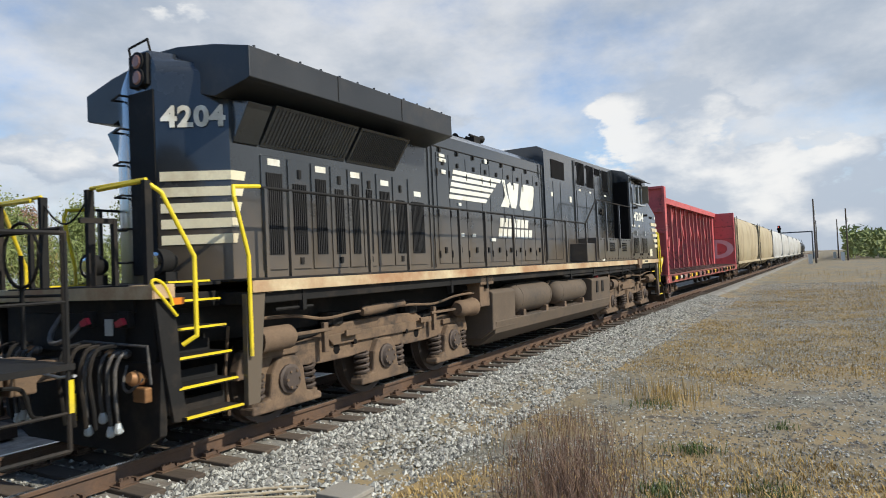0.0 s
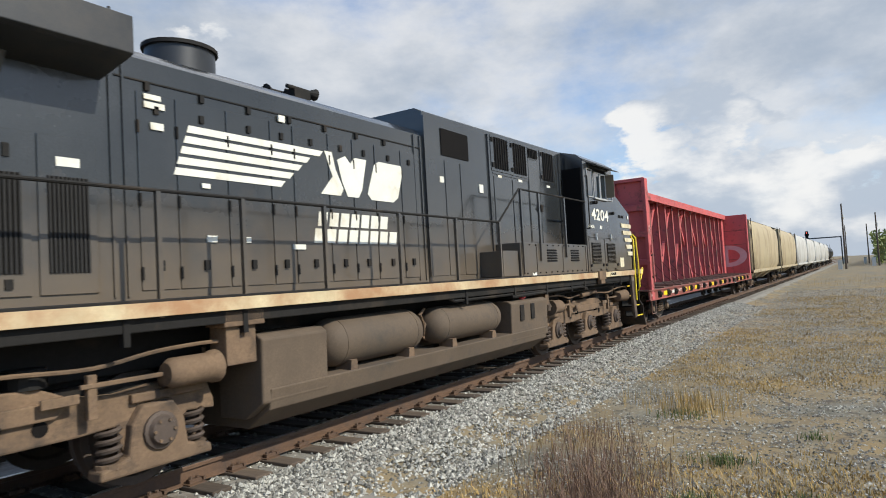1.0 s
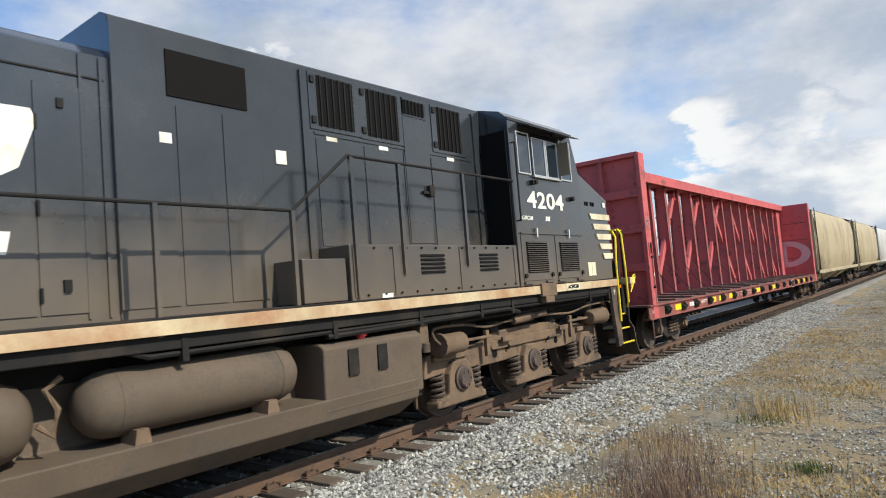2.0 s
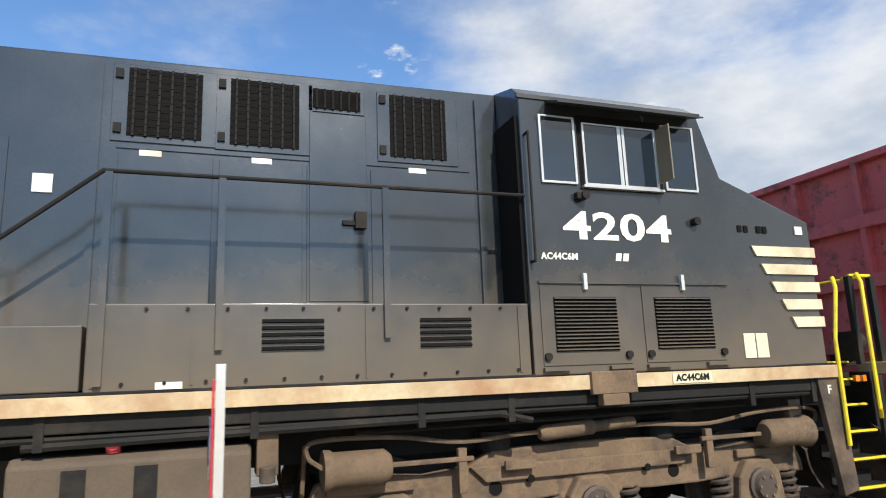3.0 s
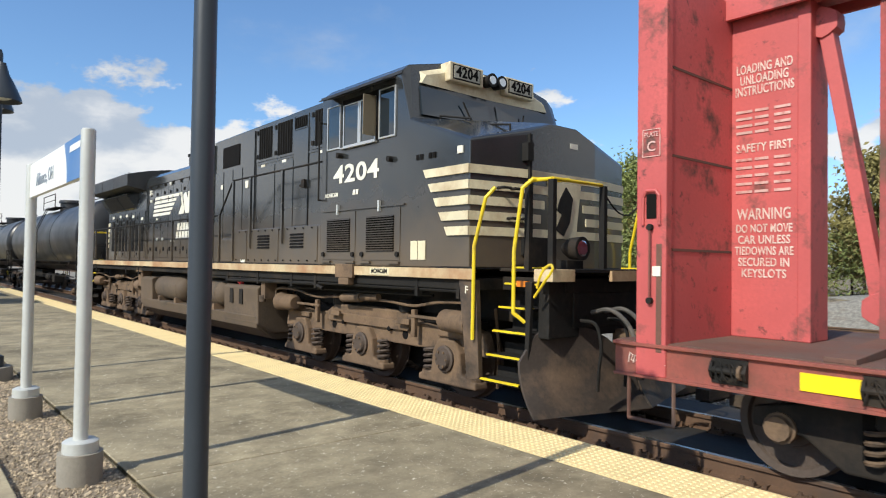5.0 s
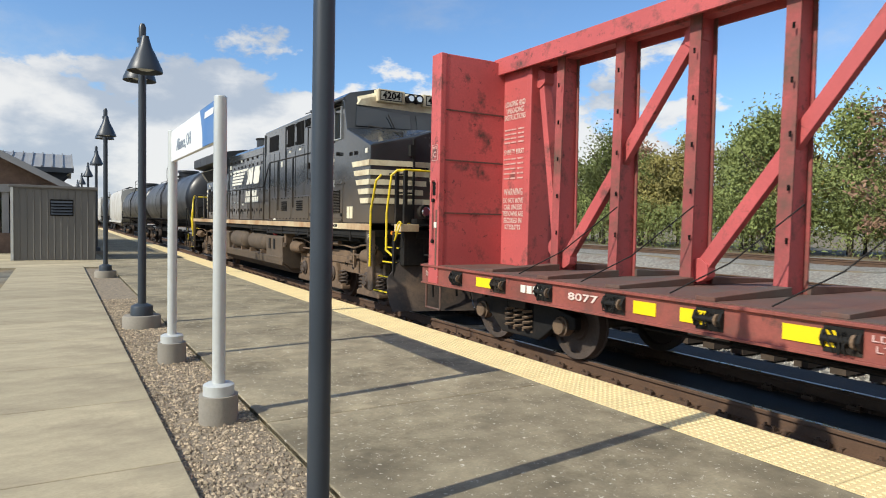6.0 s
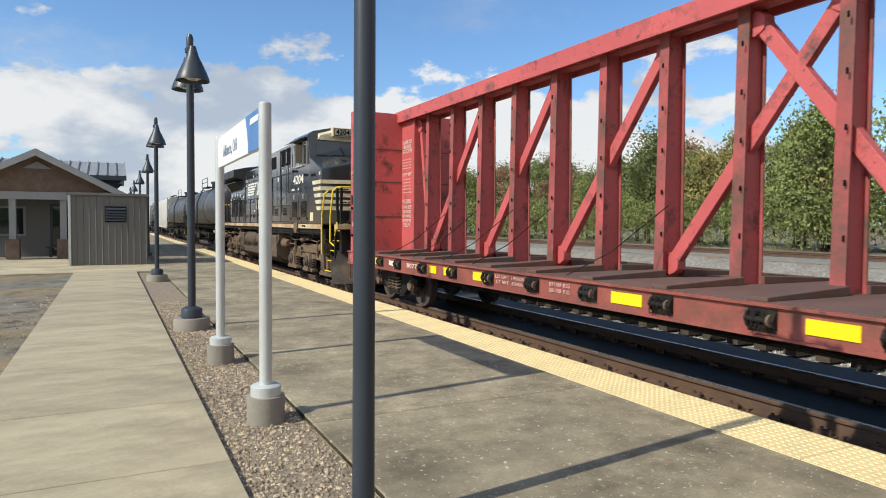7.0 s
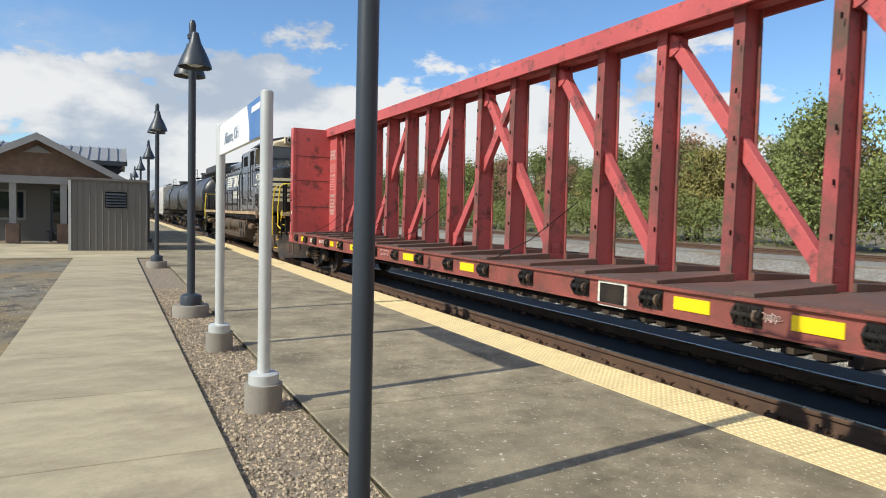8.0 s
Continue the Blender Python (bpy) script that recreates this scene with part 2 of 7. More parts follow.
# ---------------------------------------------------------------- geometry helpers
class Geo:
    """Collects faces for one mesh."""

    def __init__(self, origin=(0, 0, 0)):
        self.v, self.f, self.o = [], [], Vector(origin)

    def add(self, verts, faces):
        n = len(self.v)
        self.v += [Vector(p) for p in verts]
        self.f += [tuple(i + n for i in q) for q in faces]
        return self

    def box(self, x0, x1, y0, y1, z0, z1):
        return self.add([(x, y, z) for z in (z0, z1) for x, y in ((x0, y0), (x1, y0), (x1, y1), (x0, y1))],
                        [(3, 2, 1, 0), (4, 5, 6, 7), (0, 1, 5, 4), (1, 2, 6, 5), (2, 3, 7, 6), (3, 0, 4, 7)])

    def prism(self, outline, axis, lo, hi):
        """An outline extruded along an axis: x takes (y, z), y takes (x, z), z takes (x, y)."""
        n = len(outline)
        put = {"x": lambda a, b, w: (w, a, b), "y": lambda a, b, w: (a, w, b), "z": lambda a, b, w: (a, b, w)}[axis]
        vs = [put(a, b, lo) for a, b in outline] + [put(a, b, hi) for a, b in outline]
        return self.add(vs, [tuple(range(n - 1, -1, -1)), tuple(range(n, 2 * n))] + [(i, (i + 1) % n, n + (i + 1) % n, n + i) for i in range(n)])

    def lathe(self, p0, p1, profile, seg=16):
        """A turned body along p0 to p1; profile: (share of the way, radius)."""
        p0, p1 = Vector(p0), Vector(p1)
        d = p1 - p0
        q = d.to_track_quat("Z", "Y")
        a, b = q @ Vector((1, 0, 0)), q @ Vector((0, 1, 0))
        vs, fs, k = [], [], len(profile)
        for s, r in profile:
            for i in range(seg):
                w = 2 * math.pi * i / seg
                vs.append(p0 + d * s + (a * math.cos(w) + b * math.sin(w)) * r)
        for j in range(k - 1):
            for i in range(seg):
                i2 = (i + 1) % seg
                fs.append((j * seg + i, j * seg + i2, (j + 1) * seg + i2, (j + 1) * seg + i))
        fs += [tuple(range(seg - 1, -1, -1)), tuple((k - 1) * seg + i for i in range(seg))]
        return self.add(vs, fs)

    def cyl(self, p0, p1, r, seg=12):
        return self.lathe(p0, p1, ((0, r), (1, r)), seg)

    def tube(self, pts, r, seg=8):
        for a, b in zip(pts, pts[1:]):
            self.cyl(a, b, r, seg)
        for p in pts[1:-1]:
            p = Vector(p)
            self.lathe(p - Vector((0, 0, r)), p + Vector((0, 0, r)), ((0, r * 0.4), (0.25, r * 0.87), (0.5, r), (0.75, r * 0.87), (1, r * 0.4)), seg)
        return self

    def coil(self, x, y, z0, z1, radius, wire, turns=4):
        n = turns * 10
        return self.rope([(x + radius * math.cos(i * 0.628), y + radius * math.sin(i * 0.628), z0 + (z1 - z0) * i / n) for i in range(n + 1)], wire, 5)

    def rope(self, pts, r, seg=6):
        """A smooth bent tube in one skin."""
        pts = [Vector(p) for p in pts]
        vs, fs, up = [], [], Vector((0.13, 0.29, 0.95))
        for k, p in enumerate(pts):
            d = (pts[min(k + 1, len(pts) - 1)] - pts[max(k - 1, 0)]).normalized()
            a = d.cross(up).normalized()
            b = d.cross(a)
            vs += [p + (a * math.cos(2 * math.pi * i / seg) + b * math.sin(2 * math.pi * i / seg)) * r for i in range(seg)]
        for j in range(len(pts) - 1):
            fs += [(j * seg + i, j * seg + (i + 1) % seg, (j + 1) * seg + (i + 1) % seg, (j + 1) * seg + i) for i in range(seg)]
        fs += [tuple(range(seg)), tuple((len(pts) - 1) * seg + i for i in range(seg))]
        return self.add(vs, fs)

    def hose(self, pts, r, seg=8):
        """A bent tube eased through the points."""
        q = [Vector(p) for p in pts]
        q = [q[0] * 2 - q[1]] + q + [q[-1] * 2 - q[-2]]
        out = []
        for k in range(1, len(q) - 2):
            for i in range(5):
                u = i / 5
                out.append(0.5 * (2 * q[k] + (q[k + 1] - q[k - 1]) * u + (2 * q[k - 1] - 5 * q[k] + 4 * q[k + 1] - q[k + 2]) * u * u + (3 * q[k] - q[k - 1] - 3 * q[k + 1] + q[k + 2]) * u ** 3))
        return self.rope(out + [q[-2]], r, seg)

    def mesh(self, name, material, bevel=0.0, smooth=False):
        bm = bmesh.new()
        vs = [bm.verts.new(p - self.o) for p in self.v]
        for q in self.f:
            try:
                bm.faces.new([vs[i] for i in q])
            except ValueError:
                pass
        bmesh.ops.recalc_face_normals(bm, faces=bm.faces)
        if bevel:
            edges = [e for e in bm.edges if len(e.link_faces) == 2 and e.calc_face_angle(0) > 0.5]
            bmesh.ops.bevel(bm, geom=edges, offset=bevel, segments=2, profile=0.5, affect="EDGES", clamp_overlap=True)
        me = bpy.data.meshes.new(name)
        bm.to_mesh(me)
        bm.free()
        me.materials.append(material)
        if smooth:
            me.polygons.foreach_set("use_smooth", [True] * len(me.polygons))
            me.set_sharp_from_angle(angle=radians(40))
        return me


def part(name, g, material, parent=None, label="", bevel=0.0, smooth=False):
    """Links a Geo as one mesh under a thing or part."""
    ob = new(name, g.mesh(name, M[material] if isinstance(material, str) else material, bevel, smooth))
    ob.parent = parent
    if label:
        ob["label"] = label
    return ob


def thing(name, place, label, category, group="", kind=""):
    ob = new(name)
    ob.location = place
    return tagged(ob, label, category, group, kind)


def solid(name, g, material, label, category, group="", kind="", bevel=0.0, smooth=False, place=(0, 0, 0)):
    """A thing that is one mesh."""
    g.o = g.o + Vector(place)
    ob = part(name, g, material, None, "", bevel, smooth)
    ob.location = place
    return tagged(ob, label, category, group, kind)


def bulk(name, verts, faces, material, label="", category="", kind="stuff", place=(0, 0, 0)):
    """A large joined mesh from arrays."""
    me = bpy.data.meshes.new(name)
    me.from_pydata(verts, [], faces)
    me.materials.append(M[material])
    ob = new(name, me)
    ob.location = place
    return tagged(ob, label, category, "", kind)


def lettering(name, text, size, m, material, parent, label="", bold=0.0, stretch=1.0, squeeze=None, align="CENTER"):
    """Raised flat letters; m puts the text's own plane (x right, y up) into the parent's space. squeeze: width to fill."""
    cu = bpy.data.curves.new(name, "FONT")
    cu.body, cu.size, cu.align_x, cu.align_y, cu.offset, cu.extrude, cu.resolution_u = text, size, align, "CENTER", bold, 0.002, 3
    cu.space_character = 1.05
    tmp = bpy.data.objects.new(name, cu)
    scene.collection.objects.link(tmp)
    me = bpy.data.meshes.new_from_object(tmp.evaluated_get(bpy.context.evaluated_depsgraph_get()))
    bpy.data.objects.remove(tmp)
    xs = [v.co.x for v in me.vertices]
    if squeeze and xs:
        stretch = squeeze / (max(xs) - min(xs))
    me.transform(m @ Matrix.Diagonal((stretch, 1, 1, 1)))
    me.materials.clear()
    me.materials.append(M[material])
    ob = new(name, me)
    ob.parent = parent
    if label:
        ob["label"] = label
    return ob


def side_plane(x, y, z):
    """Letters that read from the -y side."""
    return pose(x, y, z, 90, 0, 0)

# ---------------------------------------------------------------- ground and track
def ground_height(x, y):
    h = -0.42
    if TRACK + 0.9 < y < TRACK + 2.4:             # hollow along the far ends of the ties
        return -0.36 + 0.03 * noise.noise((x * 2, y * 2, 3.1))
    for c in (TRACK, 21.0):                       # ballast beds
        h = max(h, min(-0.24, -0.24 - (abs(y - c) - 1.75) * 0.22))
    if y > 23.2:
        u = min(1.0, max(0.0, (x + 14) / 7))
        h = max(h, -0.42 + min(0.72 + 0.5 * u * u * (3 - 2 * u), (y - 23.2) * 0.5) + (0.12 if y < 26.5 or y > 31 else 0.0) * noise.noise((x * 0.3, y * 0.3, 0)))
    if -1 < y < 24:
        h += 0.025 * noise.noise((x * 0.9, y * 0.9, 3.1)) + 0.015 * noise.noise((x * 3, y * 3, 7.7))
    return h


def ground_material():
    m = surf("gravelly_earth", (0.195, 0.182, 0.14), 0.95, vary=0.5, scale=2.2, fine=22, bump=1.0, stain=((0.075, 0.062, 0.048), 2.6, 0.54, 0.62),
             dirt=(0.27, 0.19, 0.085), amount=0.7, dirt_scale=0.40)
    return m


M["earth"] = ground_material()


def make_ground():
    xs = sorted({-3000, -1200, -500, -250, -150, -110, -85, 3000, 1500, 800, 400, 300, 240, 200, 160, 130, 105, 85} | {round(-70 + i * 0.8, 2) for i in range(88)}
                | {round(0.4 + i * 0.25, 2) for i in range(100)} | {25.4 + i * 1.0 for i in range(50)})
    ys = sorted({-3000, -1000, -300, -100, -50, -30, -20, -12, -8, -5, -3, -2, 3000, 1000, 400, 200, 100, 70, 50, 40, 35}
                | {round(-1 + i * 0.25, 2) for i in range(58)} | {round(13.5 + i * 0.7, 2) for i in range(28)})
    vs = [(x, y, ground_height(x, y)) for y in ys for x in xs]
    n = len(xs)
    fs = [(j * n + i, j * n + i + 1, (j + 1) * n + i + 1, (j + 1) * n + i) for j in range(len(ys) - 1) for i in range(n - 1)]
    ob = bulk("ground", vs, fs, "earth", "gravelly earth with dry grass beside the railway", "ground", "structure")
    ob.data.polygons.foreach_set("use_smooth", [True] * len(fs))


make_ground()


def make_yard():
    """Grey stone over the yard beyond the running track."""
    xs = [-400, -200, -120] + [-90 + i * 1.5 for i in range(115)] + [120, 200, 400]
    ys = [8.9 + i * 0.6 for i in range(42)]
    vs = [(x, y, ground_height(x, y) + 0.02) for y in ys for x in xs]
    n = len(xs)
    fs = [(j * n + i, j * n + i + 1, (j + 1) * n + i + 1, (j + 1) * n + i) for j in range(len(ys) - 1) for i in range(n - 1)]
    bulk("yard_gravel", vs, fs, "ballast", "grey stone between the far tracks", "gravel", "structure")


make_yard()


def make_bed(name, c, x0, x1):
    """Crown of crushed stone under one track."""
    g = Geo()
    far = 0.95 if c == TRACK else 1.75
    g.prism([(c - 2.3, -0.40), (c - 1.75, -0.215), (c + far, -0.215), (c + far + 0.25, -0.40)], "x", x0, x1)
    solid(name, g, "ballast", "grey crushed-stone ballast bed under the rails", "ballast", kind="structure")


make_bed("ballast_bed", TRACK, -400, 600)
make_bed("ballast_bed", 21.0, -400, 600)


def make_rail(y, x0, x1, shiny=True):
    """A T rail along x with its head top at z = 0."""
    root = thing("rail", (0, y, 0), "rusty steel rail with a polished running surface", "rail", "rails", "structure")
    out = [(-0.075, -0.18), (0.075, -0.18), (0.075, -0.168), (0.012, -0.145), (0.010, -0.05), (0.037, -0.04), (0.037, -0.012), (0.030, -0.002),
           (-0.030, -0.002), (-0.037, -0.012), (-0.037, -0.04), (-0.010, -0.05), (-0.012, -0.145), (-0.075, -0.168)]
    part("web", Geo().prism(out, "x", x0, x1), "rail", root)
    if shiny:
        part("running_surface", Geo().box(x0, x1, -0.026, 0.026, -0.004, 0.002), "rail_head", root, "polished steel running surface")
    return root


for c in (TRACK, 11.15, 21.0):
    for s in (-1, 1):
        make_rail(c + s * 0.7525, -400, 600, c == TRACK)

for s in (-1, 1):
    make_rail(28.6 + s * 0.7525, -300, -12, False).location.z = 0.50
# near-black ballast: the train's shade is put into the colour, over oily stone
M["oily_shade"] = surf("oily_shaded_ballast", (0.022, 0.02, 0.018), 0.75, vary=0.4, scale=2, fine=25, bump=0.7, dirt=(0.05, 0.04, 0.03), amount=0.4)
solid("fouled_ballast", Geo().box(-300, 0.9, TRACK - 0.67, TRACK + 0.67, -0.215, -0.168), "oily_shade", "black oily ballast between the rails, the train's shade in its colour", "ballast", kind="structure")
# this sheet blackens the ground where the train's shadow falls
solid("fouled_ballast", Geo().box(-300, 0.9, TRACK + 1.22, 9.5, -0.5, -0.312), "oily_shade", "ballast beside the running track, painted black for the train's shade", "ballast", kind="structure")
solid("trackside_dirt", Geo().box(-300, 0.9, 4.75, TRACK - 0.85, -0.3, -0.172), "rail", "brown rusty dirt between platform edge and rail", "dirt", kind="structure")

# ---------------------------------------------------------------- locomotive
LX0 = 13.7                      # its middle; x as it stands at the start, y from the track's middle
TRAIN, WHEELS = [], []
loco = thing("locomotive", (LX0, TRACK, 0), "black diesel locomotive with cream stripes and dusty brown trucks", "locomotive")
TRAIN.append(loco)


def G():
    return Geo((LX0, 0, 0))


def slab(g, outline, y, t=0.006):
    """A thin plate on a side, proud of the plane y on the near (-y) side."""
    return g.prism(outline, "y", y - t, y + 0.004)


def rect(x0, x1, z0, z1):
    return [(x0, z0), (x1, z0), (x1, z1), (x0, z1)]


def hull(g, sections):
    """Skins cross-sections (x, [(y, z), ...]) of equal length into one closed body."""
    n = len(sections[0][1])
    vs = [(x, y, z) for x, sec in sections for y, z in sec]
    fs = [tuple(range(n)), tuple(range((len(sections) - 1) * n, len(sections) * n))]
    for k in range(len(sections) - 1):
        fs += [(k * n + i, k * n + (i + 1) % n, (k + 1) * n + (i + 1) % n, (k + 1) * n + i) for i in range(n)]
    return g.add(vs, fs)


def loco_body():
    # frame
    part("frame", G().box(4.78, 23.5, -1.50, 1.50, 1.44, 1.575).box(3.78, 24.45, -1.05, 1.05, 1.44, 1.60).box(3.78, 24.45, -0.9, 0.9, 1.05, 1.44), "black_low", loco, bevel=0.01)
    part("walkway", G().box(4.75, 23.5, -1.54, 1.54, 1.685, 1.715).box(3.72, 4.75, -1.12, 1.12, 1.665, 1.705).box(23.5, 24.6, -1.12, 1.12, 1.665, 1.705), "black_low", loco, bevel=0.006)
    for s in (-1, 1):
        part("side_sill", G().box(4.78, 23.5, s * 1.55 - 0.012, s * 1.55 + 0.012, 1.565, 1.69), "gold", loco, "weathered gold sill stripe", bevel=0.003)
        for x0, x1 in ((3.70, 3.92), (24.36, 24.62)):
            part("end_corner", G().box(x0, x1, min(s * 1.1, s * 1.47), max(s * 1.1, s * 1.47), 1.57, 1.70), "gold", loco, bevel=0.006)
    part("end_sill", G().box(3.69, 3.73, -1.46, 1.46, 1.57, 1.69), "gold", loco)
    part("end_sill", G().box(24.59, 24.63, -0.45, 0.45, 1.57, 1.69), "gold", loco)

    # long hood with cut rear corners and a rounded roof
    hw = 1.02
    def sec(l, r, roof):
        c, w = (l + r) / 2, (r - l) / 2
        return [(c + w * u, z) for u, z in ((-1, 1.7), (-1, min(4.02, roof - 0.3)), (-0.86, roof - 0.18), (-0.45, roof - 0.03), (0.45, roof - 0.03), (0.86, roof - 0.18), (1, min(4.02, roof - 0.3)), (1, 1.7))]
    g = hull(G(), [(4.58, sec(-0.40, 0.14, 4.34)), (5.02, sec(-hw, hw, 4.34)), (5.4, sec(-hw, hw, 4.34)), (9.1, sec(-hw, hw, 4.34)), (9.2, sec(-hw, hw, 4.32)), (14.3, sec(-hw, hw, 4.32))])
    part("long_hood", g, "black", loco, "black hood with brown dust low down", smooth=True)
    # radiator wings
    def wing(s):
        return [(0, 4.0), (s * 1.0, 3.72), (s * 1.5, 3.82), (s * 1.55, 3.84), (s * 1.55, 4.17), (s * 1.0, 4.30), (s * 0.4, 4.39), (0, 4.40)]
    for s in (-1, 1):
        part("radiator_wing", hull(G(), [(4.85 if s < 0 else 4.95, wing(s)), (9.13, wing(s))]), "black_high", loco, "grey-black radiator overhang", bevel=0.008)
        # sloped air intakes under the wings
        for x0, x1 in ((5.46, 6.99), (7.05, 8.22)):
            frame_ = G()
            lo, hi = (s * 1.03, 3.25), (s * 1.33, 3.68)
            def at(f, d=0.0):
                return (lo[0] + (hi[0] - lo[0]) * f + s * d, lo[1] + (hi[1] - lo[1]) * f)
            frame_.prism([(s * 1.0, 3.22), at(0), at(1), (s * 1.0, 3.74)], "x", x0, x1)
            p = part("intake", frame_, "black", loco)
            n = 26
            for i in range(n):
                x = x0 + 0.06 + (x1 - x0 - 0.12) * i / (n - 1)
                a, b = at(0.08, 0.004), at(0.92, 0.004)
                sl = G().add([(x - 0.012, *a), (x + 0.012, *a), (x + 0.012, *b), (x - 0.012, *b), (x, a[0] + s * 0.012, a[1]), (x, b[0] + s * 0.012, b[1])],
                       [(0, 3, 5, 4), (1, 4, 5, 2), (0, 4, 1), (3, 2, 5)])
                part("slat", sl, "grille_slat", p)
    for s in (-1, 1):
        part("intake_shroud", G().prism([(s * 1.0, 3.22), (s * 1.04, 3.25), (s * 1.30, 3.66), (s * 1.0, 3.74)], "x", 5.06, 5.42), "black", loco, bevel=0.006)
    # equipment cabinet behind the cab
    g = hull(G(), [(14.3, [(-1.04, 1.7), (-1.04, 4.42), (-0.9, 4.49), (0.9, 4.49), (1.04, 4.42), (1.04, 1.7)]),
                   (20.02, [(-1.04, 1.7), (-1.04, 4.50), (-0.9, 4.57), (0.9, 4.57), (1.04, 4.50), (1.04, 1.7)])])
    part("equipment_cabinet", g, "black", loco, bevel=0.012)
    for s in (-1, 1):
        part("lower_cabinet", G().box(16.55, 20.0, min(s * 1.0, s * 1.535), max(s * 1.0, s * 1.535), 1.7, 2.33), "black", loco, "dusty lower equipment cabinet", bevel=0.012)
        part("step_box", G().box(15.92, 16.52, min(s * 1.0, s * 1.5), max(s * 1.0, s * 1.5), 1.72, 2.18), "black", loco, bevel=0.01)

    # cab, windshield, nose
    cab = [(-1.55, 1.7), (-1.55, 4.29), (-1.40, 4.42), (-0.8, 4.58), (0.8, 4.58), (1.40, 4.42), (1.55, 4.29), (1.55, 1.7)]
    mid = [(-1.55, 1.7), (-1.55, 3.62), (-1.5, 3.64), (-0.3, 3.70), (0.3, 3.70), (1.5, 3.64), (1.55, 3.62), (1.55, 1.7)]
    brow = [(-1.55, 1.7), (-1.55, 4.30), (-1.40, 4.42), (-0.8, 4.56), (0.8, 4.56), (1.40, 4.42), (1.55, 4.30), (1.55, 1.7)]
    nose1 = [(-1.53, 1.7), (-1.53, 3.20), (-1.46, 3.24), (-0.3, 3.58), (0.3, 3.58), (1.46, 3.24), (1.53, 3.20), (1.53, 1.7)]
    nose2 = [(-0.66, 1.7), (-0.66, 3.36), (-0.62, 3.42), (-0.25, 3.55), (0.25, 3.55), (0.62, 3.42), (0.66, 3.36), (0.66, 1.7)]
    g = hull(G(), [(20.02, cab), (22.05, brow), (22.28, mid), (23.41, nose1), (23.56, nose2)])
    return part("cab", g, "black", loco, "black cab with sloping nose", bevel=0.012)


cab = loco_body()


